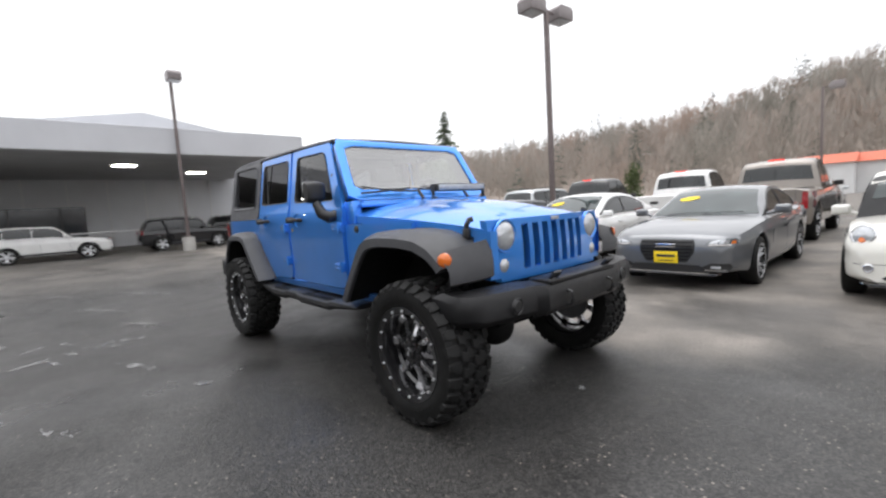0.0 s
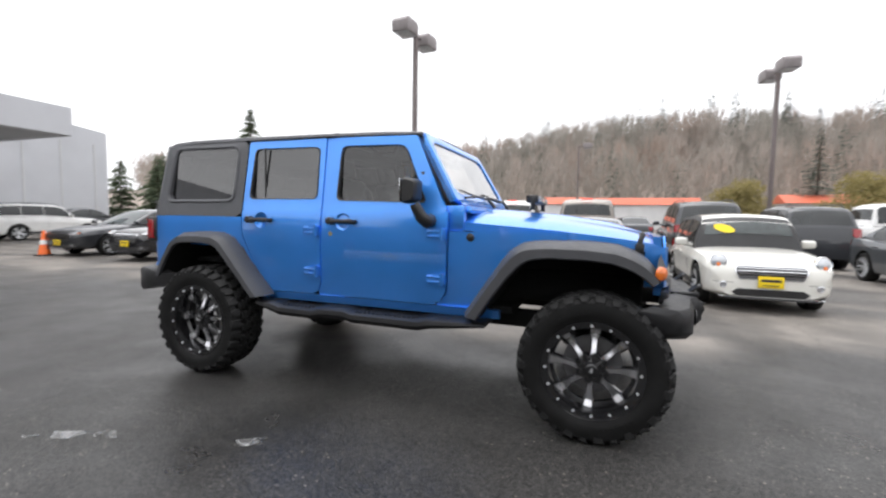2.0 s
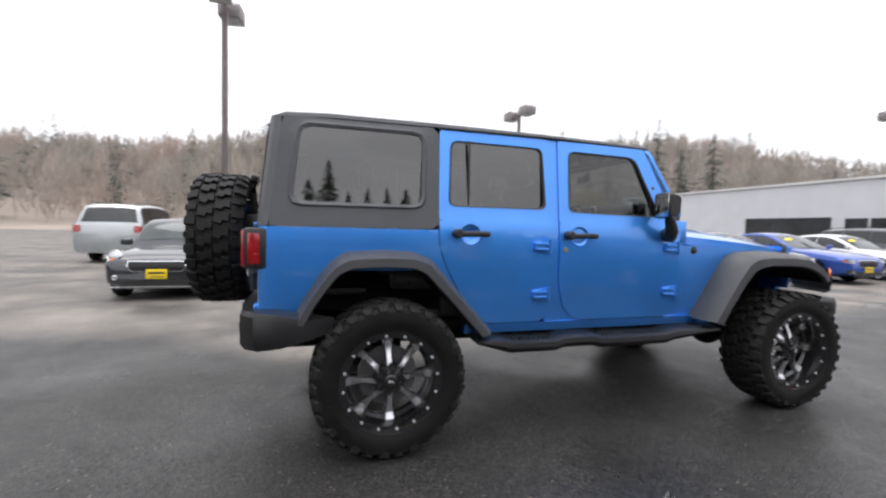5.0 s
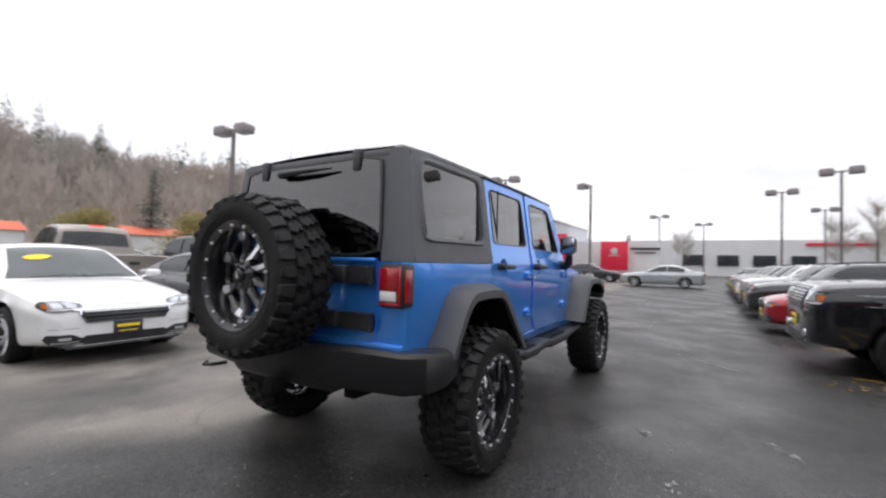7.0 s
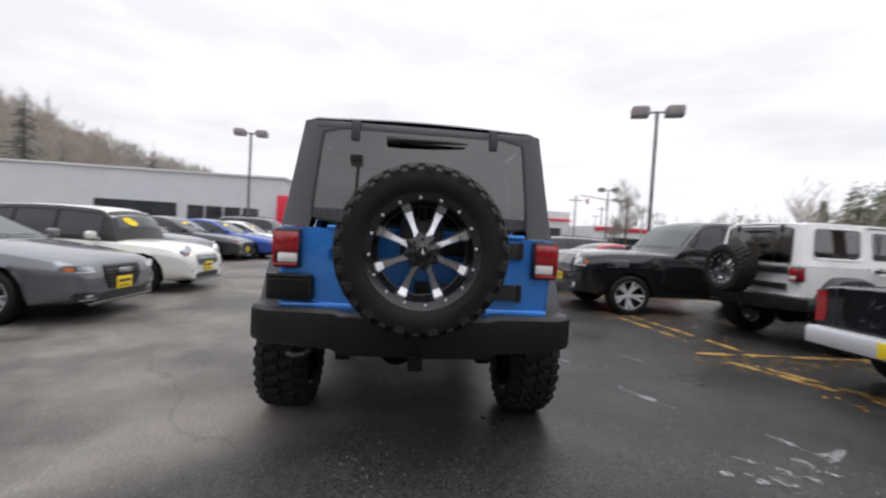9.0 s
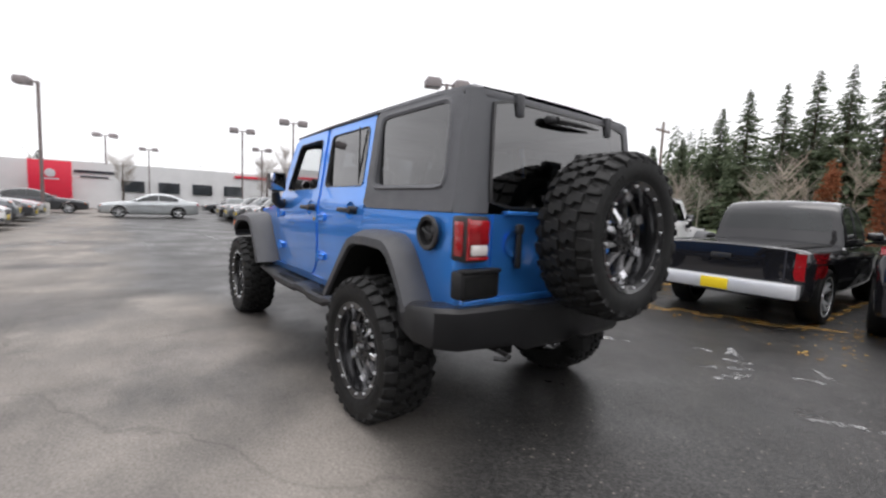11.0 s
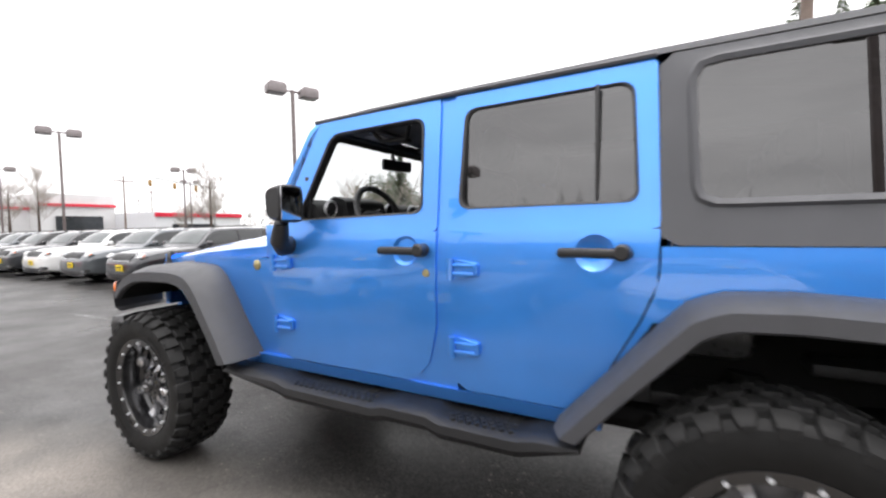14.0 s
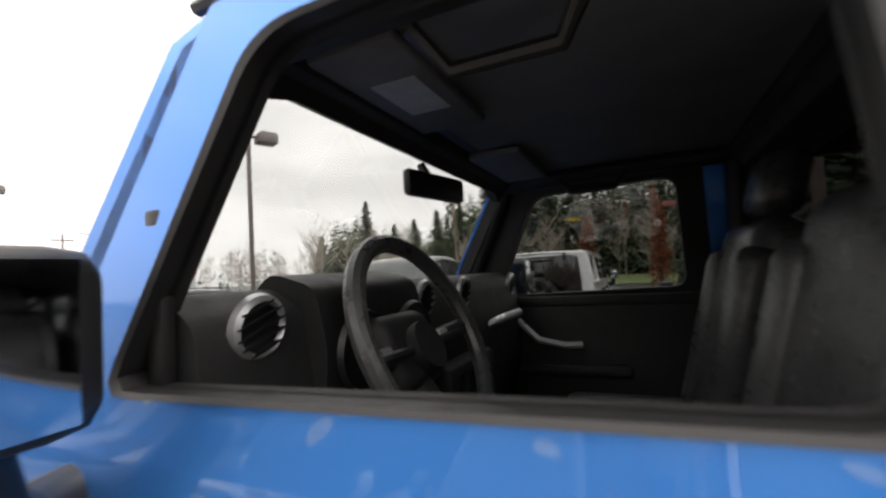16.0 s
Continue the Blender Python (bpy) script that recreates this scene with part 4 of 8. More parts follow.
    finish("radiator", B(((1.80, 0, 0.98), (0.03, 0.66, 0.30), 0.004)), M["under"], v)
    finish("grille_badge", B(((1.872, 0, 1.141), (0.008, 0.085, 0.020), 0.003)), M["silverplastic"], v)
    for s in (-1, 1):
        bm = bmesh.new()
        lathe(bm, [(0.0001, 0.030), (0.045, 0.026), (0.075, 0.014), (0.088, 0.0)], 28, "x")
        hl = finish("headlight", bm, M["lens"], v, "round clear headlight")
        hl.matrix_basis = Matrix.Translation((gx(0.467, 1.06) - 0.004, s * 0.467, 1.062))
        bm = bmesh.new()
        lathe(bm, [(0.102, 0.0), (0.100, 0.012), (0.092, 0.013), (0.086, 0.002)], 28, "x")
        finish("headlight_ring", bm, paint, hl)
        bm = bmesh.new()
        lathe(bm, [(0.0001, 0.014), (0.026, 0.011), (0.040, 0.0)], 20, "x")
        tl = finish("indicator_light", bm, M["lens"], v)
        tl.matrix_basis = Matrix.Translation((gx(0.50, 0.9), s * 0.488, 0.895))

    # front bumper: stepped three-piece bar with lamps and hooks
    bm = bmesh.new()
    prof = lambda x, y, k: [(x - 0.10, y, 0.60 + k), (x + 0.02, y, 0.615 + k), (x + 0.055, y, 0.65 + k), (x + 0.055, y, 0.745 + k), (x + 0.03, y, 0.785 + k), (x - 0.10, y, 0.80 + k)]
    st = [(-0.925, 1.80, 0.03, 0.55), (-0.90, 1.86, 0.015, 0.85), (-0.80, 1.925, 0.0, 1.0), (-0.45, 1.985, 0.0, 1.0), (-0.405, 2.035, 0.0, 1.0), (0, 2.045, 0.0, 1.0), (0.405, 2.035, 0.0, 1.0), (0.45, 1.985, 0.0, 1.0), (0.80, 1.925, 0.0, 1.0), (0.90, 1.86, 0.015, 0.85), (0.925, 1.80, 0.03, 0.55)]
    rings = []
    for y, x, k, sc in st:
        rings.append([(px, py, 0.70 + (pz - 0.70) * sc) for px, py, pz in prof(x, y, k)])
    loft(bm, rings)
    fb = finish("front_bumper", bm, M["bumper"], v, "black textured plastic front bumper")
    finish("bumper_top_step", B(((2.0, 0, 0.795), (0.16, 0.74, 0.03), 0.01)), M["bumper"], fb)
    for s in (-1, 1):
        bm = bmesh.new()
        lathe(bm, [(0.0001, 0.012), (0.030, 0.010), (0.038, 0.0), (0.044, 0.006), (0.048, 0.0)], 20, "x")
        o = finish("fog_light", bm, M["black"], fb)
        o.matrix_basis = Matrix.Translation((2.018, s * 0.60, 0.70))
        bm = bmesh.new()
        tube(bm, [(2.02, s * 0.30 - 0.025, 0.79), (2.075, s * 0.30 - 0.025, 0.845), (2.095, s * 0.30, 0.85), (2.075, s * 0.30 + 0.025, 0.845), (2.02, s * 0.30 + 0.025, 0.79)], 0.011, 8)
        finish("tow_hook", bm, M["black"], fb)
        finish("tow_eye", tube(bmesh.new(), [(2.095, s * 0.235, 0.735), (2.125, s * 0.235, 0.725), (2.130, s * 0.235, 0.690), (2.115, s * 0.235, 0.655), (2.09, s * 0.235, 0.650)], 0.010, 8), M["black"], fb)
        bm = bmesh.new()
        box(bm, (1.72, s * 0.42, 0.66), (0.60, 0.09, 0.12), bev=0.01)
        finish("frame_rail", bm, M["under"], v)

    # light bar on the cowl
    bm = bmesh.new()
    box(bm, (1.02, 0, 1.398), (0.070, 0.53, 0.058), bev=0.010)
    for k in range(14):
        box(bm, (0.984, -0.25 + k * 0.0385, 1.398), (0.03, 0.006, 0.050))
    lb = finish("light_bar", bm, M["black"], v, "slim LED light bar on the bonnet")
    finish("light_bar_lens", B(((1.057, 0, 1.399), (0.008, 0.49, 0.040), 0.003)), M["lens"], lb)
    for s in (-1, 1):
        finish("light_bar_bracket", B(((1.02, s * 0.270, 1.366), (0.032, 0.008, 0.090), 0.003), ((1.02, s * 0.262, 1.322), (0.05, 0.03, 0.010), 0.003)), M["black"], lb)

    # flares
    ro = [(-1.985, 0.745), (-1.93, 0.845), (-1.84, 0.99), (-1.775, 1.070), (-1.70, 1.108), (-1.50, 1.118), (-1.33, 1.110), (-1.245, 1.075), (-1.16, 0.985), (-1.00, 0.80), (-0.865, 0.645)]
    ri = [(-1.915, 0.735), (-1.865, 0.835), (-1.785, 0.945), (-1.74, 0.995), (-1.68, 1.020), (-1.50, 1.026), (-1.36, 1.020), (-1.295, 0.998), (-1.23, 0.930), (-1.08, 0.77), (-0.960, 0.635)]
    fo = [(0.690, 0.655), (0.78, 0.79), (0.90, 0.97), (0.98, 1.075), (1.06, 1.118), (1.20, 1.128), (1.42, 1.126), (1.58, 1.112), (1.70, 1.070), (1.775, 1.010), (1.815, 0.945)]
    fi = [(0.800, 0.635), (0.88, 0.76), (0.985, 0.905), (1.06, 0.985), (1.12, 1.015), (1.22, 1.028), (1.42, 1.026), (1.55, 1.015), (1.645, 0.985), (1.715, 0.945), (1.760, 0.905)]
    for s in (-1, 1):
        finish("rear_fender_flare", flare(bmesh.new(), ro, ri, s, 0.762, 0.925), M["flare"], v, "black plastic rear fender flare", angle=40)
        bm = flare(bmesh.new(), fo, fi, s, 0.700, 0.930)
        ff = finish("front_fender_flare", bm, M["flare"], v, "black plastic front fender flare", angle=40)
        # top shelf reaching in to the bonnet
        bm = bmesh.new()
        a = arch_strip(fo, 30)
        grid(bm, [[(p.x, s * 0.72, p.y), (p.x, s * float(np.interp(p.x, [0.7, 1.0, 1.835], [0.70, 0.66, 0.58])), p.y + 0.006)] for p in a])
        finish("flare_shelf", bm, M["flare"], ff)
        # front tip in front of the tyre
        bm = bmesh.new()
        grid(bm, [[(1.775, s * 0.925, 1.010), (1.80, s * 0.75, 1.040), (1.83, s * 0.585, 1.06)], [(1.838, s * 0.912, 0.915), (1.868, s * 0.75, 0.930), (1.872, s * 0.605, 0.940)], [(1.835, s * 0.905, 0.845), (1.866, s * 0.75, 0.850), (1.870, s * 0.605, 0.855)], [(1.79, s * 0.895, 0.825), (1.82, s * 0.75, 0.830), (1.83, s * 0.605, 0.835)]])
        finish("flare_tip", bm, M["flare"], ff)
        mk = bmesh.new()
        lathe(mk, [(0.0001, 0.016), (0.026, 0.014), (0.036, 0.006), (0.038, -0.004)], 20)
        o = finish("side_marker", mk, M["amber"], ff, "amber side marker lamp")
        o.matrix_basis = Matrix.Translation((1.800, s * 0.905, 0.975)) @ (Matrix.Rotation(radians(-40), 4, "Z") if s > 0 else Matrix.Rotation(radians(180 + 40), 4, "Z"))
        # wheel-house liners
        for hx, pts in ((-HUB_X, ri), (HUB_X, fi)):
            bm = bmesh.new()
            grid(bm, [[(p.x, s * 0.905, p.y), (p.x, s * 0.46, p.y + 0.01)] for p in arch_strip(pts, 24)])
            bm.faces.new([bm.verts.new((p.x, s * 0.46, p.y + 0.01)) for p in arch_strip(pts, 24)])
            finish("wheel_liner", bm, M["under"], v)

    # side steps with two dropped pads a side
    for s in (-1, 1):
        bm = bmesh.new()
        top = [(-0.955, 0.612), (-0.80, 0.606), (-0.745, 0.590), (-0.44, 0.588), (-0.385, 0.606), (-0.18, 0.606), (-0.125, 0.590), (0.39, 0.590), (0.45, 0.608), (0.835, 0.612)]
        sec = []
        for x, z in top:
            e = 0.5 if x in (-0.955, 0.835) else 1.0
            dy = 0.0
            sec.append([(x, s * 0.600, z - 0.070 * e), (x, s * 0.60, z + 0.004), (x, s * 0.80, z - 0.004), (x, s * (0.848 + dy), z - 0.006), (x, s * (0.872 + dy), z - 0.020), (x, s * (0.878 + dy), z - 0.050 * e), (x, s * (0.855 + dy), z - 0.080 * e)])
        loft(bm, sec)
        stp = finish("side_step", bm, M["bumper"], v, "black side step with tread pads")
        for x0, x1 in ((-0.73, -0.455), (-0.11, 0.375)):
            bm = bmesh.new()
            nx = int((x1 - x0) / 0.034)
            for i in range(nx):
                for j in range(3):
                    x = x0 + (i + 0.5 + 0.5 * (j % 2)) * (x1 - x0) / (nx + 0.5)
                    lathe_c = (x, s * (0.79 + j * 0.024), 0.588)
                    box(bm, lathe_c, (0.016, 0.016, 0.010), Matrix.Rotation(radians(45), 4, "Z"))
            finish("tread_pad", bm, M["black"], stp)
        for x in (-0.70, -0.05, 0.60):
            finish("step_bracket", B(((x, s * 0.62, 0.575), (0.05, 0.30, 0.03), 0.004)), M["under"], stp)

    # hard top
    bm = bmesh.new()
    rows = []
    for x, hw, z in ((0.335, 0.640, 1.826), (0.300, 0.665, 1.843), (0.0, 0.672, 1.856), (-0.5, 0.674, 1.866), (-1.15, 0.674, 1.874), (-1.8, 0.668, 1.876), (-2.03, 0.655, 1.868), (-2.095, 0.640, 1.845)):
        rows.append([(x, -hw, z - 0.030), (x, -hw + 0.008, z - 0.008), (x, -hw + 0.035, z + 0.002)] + [(x, hw * 0.9 * u, z + 0.018 * (1 - u * u)) for u in (-0.9, -0.6, -0.3, 0, 0.3, 0.6, 0.9)] + [(x, hw - 0.035, z + 0.002), (x, hw - 0.008, z - 0.008), (x, hw, z - 0.030)])
    grid(bm, rows)
    roof = finish("roof", bm, M["top"], v, "dark grey grained hard-top roof")
    finish("roof_seam", B(((-0.42, 0, 1.8795), (0.012, 1.18, 0.006), 0.002)), M["black"], roof)
    for s in (-1, 1):
        finish("drip_rail", tube(bmesh.new(), [(0.33, s * 0.672, 1.822), (-0.4, s * 0.684, 1.838), (-1.16, s * 0.684, 1.842)], 0.010, 6), M["top"], roof)
        # rear side section with a raised window surround
        out = [(-2.105, 1.238), (-1.180, 1.238), (-1.168, 1.836), (-2.045, 1.836)]
        win = [(-1.992, 1.372), (-1.285, 1.375), (-1.268, 1.785), (-1.945, 1.788)]
        c = (-1.62, 1.56)
        n = 64
        oo, ww = by_angle(rounded(out, 0.012, 2), c, n), by_angle(rounded(win, 0.05), c, n)
        w2 = by_angle(rounded([(x + (0.028 if x > c[0] else -0.028), z + (0.028 if z > c[1] else -0.028)) for x, z in win], 0.07), c, n)
        bm = bmesh.new()
        ys = lambda z: y_side(z) + 0.006
        grid(bm, [[(a[0], s * ys(a[1]), a[1]), (b[0], s * (ys(b[1])), b[1]), ((b[0] * 0.6 + d[0] * 0.4), s * (ys(b[1]) + 0.010), b[1] * 0.6 + d[1] * 0.4), (d[0], s * (ys(d[1]) + 0.002), d[1]), (d[0], s * (ys(d[1]) - 0.03), d[1])] for a, b, d in zip(oo + oo[:1], w2 + w2[:1], ww + ww[:1])])
        # corner round to the back
        cor = []
        for z in (1.238, 1.40, 1.60, 1.75, 1.836):
            xr = float(np.interp(z, [1.238, 1.836], [-2.105, -2.045]))
            y = ys(z)
            cor.append([(xr, s * y, z), (xr - 0.035, s * (y - 0.012), z), (xr - 0.058, s * (y - 0.045), z), (xr - 0.064, s * (y - 0.10), z), (xr - 0.064, s * (y - 0.165), z), (xr - 0.03, s * (y - 0.165), z)])
        grid(bm, cor)
        hs = finish("hardtop_side", bm, M["top"], v, "dark grey hard-top side with a fixed window")
        bm = bmesh.new()
        bm.faces.new([bm.verts.new((x, s * (ys(z) - 0.018 + 0.058 * (z - 1.57)), z)) for x, z in ww])
        finish("rear_side_window", bm, M["tint"], hs, "dark tinted rear side window")
    # rear header, lift glass, hinges and wiper
    finish("rear_header", B(((-2.088, 0, 1.808), (0.05, 1.235, 0.066), 0.020)), M["top"], v)
    bm = bmesh.new()
    gl = rounded([(-0.600, 1.278), (0.600, 1.278), (0.556, 1.795), (-0.556, 1.795)], 0.05)
    xg_ = lambda z: float(np.interp(z, [1.24, 1.84], [-2.176, -2.118]))
    bm.faces.new([bm.verts.new((xg_(z), y, z)) for y, z in gl])
    lg = finish("lift_glass", bm, M["tint"], v, "dark tinted rear glass")
    c = (0, 1.54)
    a_, b_ = by_angle(gl, c, 48), by_angle(rounded([(-0.615, 1.265), (0.615, 1.265), (0.570, 1.808), (-0.570, 1.808)], 0.06), c, 48)
    bm = bmesh.new()
    grid(bm, [[(xg_(q[1]) + 0.02, q[0], q[1]), (xg_(q[1]) - 0.004, q[0], q[1]), (xg_(p[1]) - 0.006, p[0], p[1]), (xg_(p[1]) + 0.01, p[0], p[1])] for p, q in zip(a_ + a_[:1], b_ + b_[:1])])
    finish("glass_seal", bm, M["black"], lg)
    for s in (-1, 1):
        bm = bmesh.new()
        box(bm, (-2.128, s * 0.390, 1.788), (0.030, 0.050, 0.12), bev=0.012)
        box(bm, (-2.110, s * 0.390, 1.838), (0.05, 0.048, 0.022), bev=0.009)
        finish("glass_hinge", bm, M["flare"], lg)
    bm = bmesh.new()
    box(bm, (-2.160, 0.18, 1.745), (0.05, 0.075, 0.045), bev=0.018)
    tube(bm, [(-2.178, 0.16, 1.745), (-2.180, -0.05, 1.748), (-2.165, -0.235, 1.750)], [0.021, 0.016, 0.006], 8)
    finish("rear_wiper", bm, M["black"], lg)

    # tailgate, hinges, handle
    bm = bmesh.new()
    grid(bm, [[(-2.170 - 0.004 * (1 - abs(y) / 0.6), y, z) for y in (-0.585, -0.4, -0.2, 0, 0.2, 0.4, 0.575)] for z in (0.815, 0.83, 1.0, 1.15, 1.22, 1.236)])
    r = bmesh.ops.extrude_face_region(bm, geom=bm.faces[:])
    for q in r["geom"]:
        if isinstance(q, bmesh.types.BMVert):
            q.co.x += 0.05
    tg = finish("tailgate", bm, paint, v, "side-hinged tailgate")
    finish("tailgate_ledge", B(((-2.178, -0.04, 1.243), (0.04, 1.10, 0.022), 0.006)), paint, tg)
    for z in (1.165, 0.925):
        bm = bmesh.new()
        prism(bm, rounded([(-0.16, z - 0.040), (-0.16, z + 0.040), (-0.50, z + 0.046), (-0.585, z + 0.044), (-0.585, z - 0.044), (-0.50, z - 0.044)], 0.012, 2), -2.176, -2.208, 0.006, "x")
        tube(bm, [(-2.198, -0.572, z - 0.048), (-2.198, -0.572, z + 0.048)], 0.018, 10)
        finish("tailgate_hinge", bm, M["black"], tg, "heavy black tailgate hinge")
    bm = bmesh.new()
    lathe(bm, [(0.068, 0.0), (0.060, -0.004), (0.0001, -0.02)], 20, "x")
    bmesh.ops.transform(bm, matrix=Matrix.Translation((-2.182, 0.43, 1.09)) @ Matrix.Rotation(math.pi, 4, "Z"), verts=bm.verts)
    finish("handle_cup", bm, paint, tg)
    bm = bmesh.new()
    box(bm, (-2.205, 0.425, 1.075), (0.028, 0.036, 0.215), bev=0.012)
    box(bm, (-2.205, 0.425, 1.165), (0.035, 0.055, 0.055), bev=0.016)
    finish("tailgate_handle", bm, M["black"], tg)
    finish("rear_sill", B(((-2.13, 0, 0.80), (0.10, 1.50, 0.05), 0.01)), paint, v)
    # rear lamps
    for s in (-1, 1):
        hs = finish("rear_lamp", B(((-2.166, s * 0.715, 1.118), (0.115, 0.138, 0.215), 0.016)), M["black"], v, "red rear lamp with a white reversing lens")
        finish("red_lens", B(((-2.205, s * 0.712, 1.150), (0.06, 0.128, 0.118), 0.014), ((-2.205, s * 0.772, 1.118), (0.058, 0.012, 0.19), 0.004), ((-2.205, s * 0.712, 1.030), (0.058, 0.12, 0.016), 0.004)), M["red"], hs)
        finish("reverse_lens", B(((-2.203, s * 0.705, 1.068), (0.06, 0.105, 0.055), 0.012)), M["whitelens"], hs)
        finish("lamp_side_lens", B(((-2.172, s * 0.7885, 1.118), (0.06, 0.006, 0.16), 0.002)), M["red"], hs)
    # plate holder below the left lamp
    ph = finish("plate_holder", B(((-2.190, 0.690, 0.905), (0.085, 0.245, 0.135), 0.018), ((-2.222, 0.690, 0.972), (0.05, 0.235, 0.022), 0.008)), M["bumper"], v, "black plate holder with no plate")
    finish("plate_recess", B(((-2.2335, 0.690, 0.900), (0.004, 0.20, 0.095), 0.001)), M["under"], ph)
    # fuel filler on the left
    bm = bmesh.new()
    lathe(bm, [(0.0001, -0.004), (0.035, -0.004), (0.052, -0.02), (0.066, -0.02), (0.070, 0.010), (0.088, 0.014), (0.096, 0.008), (0.098, 0.0)], 36)
    box(bm, (0, 0.004, 0), (0.10, 0.012, 0.018), Matrix.Rotation(radians(-25), 4, "Y"), 0.004)
    o = finish("fuel_filler", bm, M["black"], v, "round black fuel filler with a capped neck")
    o.matrix_basis = Matrix.Translation((-1.945, y_side(1.13) + 0.024, 1.130)) @ Matrix.Diagonal((0.92, 1, 0.92, 1))

    # rear bumper
    bm = bmesh.new()
    st = [(-0.925, -1.93, 0.76, 0.66), (-0.93, -2.05, 0.79, 0.625), (-0.90, -2.16, 0.80, 0.610), (-0.80, -2.235, 0.80, 0.600), (-0.45, -2.265, 0.80, 0.585), (-0.40, -2.285, 0.79, 0.56), (0, -2.29, 0.785, 0.555)]
    st = st + [(-y, x, t, b_) for y, x, t, b_ in st[-2::-1]]
    loft(bm, [[(x + 0.16, y * 0.93, b_ + 0.02), (x + 0.02, y, b_), (x, y, b_ + 0.03), (x, y, t - 0.02), (x + 0.02, y * 0.99, t), (x + 0.16, y * 0.93, t)] for y, x, t, b_ in st])
    rb = finish("rear_bumper", bm, M["bumper"], v, "black textured plastic rear bumper")
    bm = bmesh.new()
    tube(bm, [(-2.24, 0.56, 0.575), (-2.33, 0.58, 0.575), (-2.35, 0.62, 0.575), (-2.31, 0.66, 0.575)], 0.012, 8)
    finish("tow_hook", bm, M["black"], rb)
    finish("hitch_receiver", B(((-2.28, 0.0, 0.55), (0.16, 0.075, 0.075), 0.008)), M["under"], rb)
    # tyre carrier and third lamp
    finish("tyre_carrier", B(((-2.28, 0, 1.20), (0.20, 0.22, 0.22), 0.02), ((-2.22, -0.18, 1.165), (0.06, 0.50, 0.09), 0.012), ((-2.22, -0.18, 0.93), (0.06, 0.40, 0.08), 0.012)), M["black"], tg)
    bm = bmesh.new()
    tube(bm, [(-2.27, 0, 1.28), (-2.275, 0, 1.45), (-2.265, 0, 1.53)], 0.022, 8)
    box(bm, (-2.262, 0, 1.550), (0.045, 0.15, 0.045), bev=0.014)
    finish("third_brake_lamp", bm, M["black"], tg)

    # mirrors
    for s in (-1, 1):
        bm = bmesh.new()
        sec = []
        for y, k in ((0.800, 0.80), (0.812, 0.95), (0.84, 1.0), (0.905, 1.0), (0.930, 0.93), (0.942, 0.80)):
            cx, cz = 0.340, 1.424
            sec.append([(cx + px * k, s * y, cz + pz * k) for px, pz in rounded([(-0.050, -0.090), (0.045, -0.070), (0.052, 0.070), (-0.050, 0.090)], 0.030)])
        loft(bm, sec)
        mi = finish("door_mirror", bm, M["black"], v, "black door mirror")
        mg = finish("mirror_glass", B(((0, 0, 0), (0.004, 0.118, 0.146), 0.001)), M["chrome"], mi)
        mg.matrix_basis = Matrix.Translation((0.2885, s * 0.880, 1.424)) @ Matrix.Rotation(s * radians(5), 4, "Z")
        bm = bmesh.new()
        tube(bm, [(0.430, s * 0.760, 1.235), (0.425, s * 0.815, 1.228), (0.40, s * 0.855, 1.255), (0.36, s * 0.875, 1.34)], [0.044, 0.046, 0.042, 0.032], 12)
        finish("mirror_arm", bm, M["black"], mi)

    # chassis
    finish("floor_pan", B(((-0.55, 0, 0.66), (3.05, 1.36, 0.05), 0.01)), M["under"], v)
    for s in (-1, 1):
        finish("chassis_rail", B(((-0.2, s * 0.40, 0.56), (3.9, 0.08, 0.12), 0.01)), M["under"], v)
    for x in (-HUB_X, HUB_X):
        bm = bmesh.new()
        tube(bm, [(x, -0.72, HUB_Z), (x, 0.72, HUB_Z)], 0.045, 12)
        bmesh.ops.create_uvsphere(bm, u_segments=16, v_segments=10, radius=0.14, matrix=Matrix.Translation((x, 0.10 if x < 0 else -0.18, HUB_Z)))
        for s in (-1, 1):
            tube(bm, [(x + 0.08, s * 0.52, HUB_Z), (x + 0.05, s * 0.50, 0.80)], 0.055, 10)
        ax = finish("axle", bm, M["under"], v)
        for s in (-1, 1):
            bm = bmesh.new()
            lathe(bm, [(0.06, 0.01), (0.165, 0.01), (0.165, -0.015), (0.06, -0.015)], 32)
            o = finish("brake_disc", bm, M["disc"], ax)
            o.matrix_basis = Matrix.Translation((x, s * 0.79, HUB_Z))
    bm = bmesh.new()
    tube(bm, [(-0.9, -0.25, 0.56), (-1.9, -0.52, 0.60), (-2.1, -0.55, 0.60)], 0.032, 10)
    box(bm, (-1.95, -0.05, 0.66), (0.24, 0.75, 0.17), bev=0.06)
    finish("exhaust", bm, M["under"], v)
    if wheels:
        for x in (-HUB_X, HUB_X):
            for s in (-1, 1):
                build_wheel(v, Matrix.Translation((x, s * 0.815, HUB_Z)) @ (Matrix.Identity(4) if s > 0 else Matrix.Rotation(math.pi, 4, "Z")) @ Matrix.Rotation(0.5 * x + s, 4, "Y"))


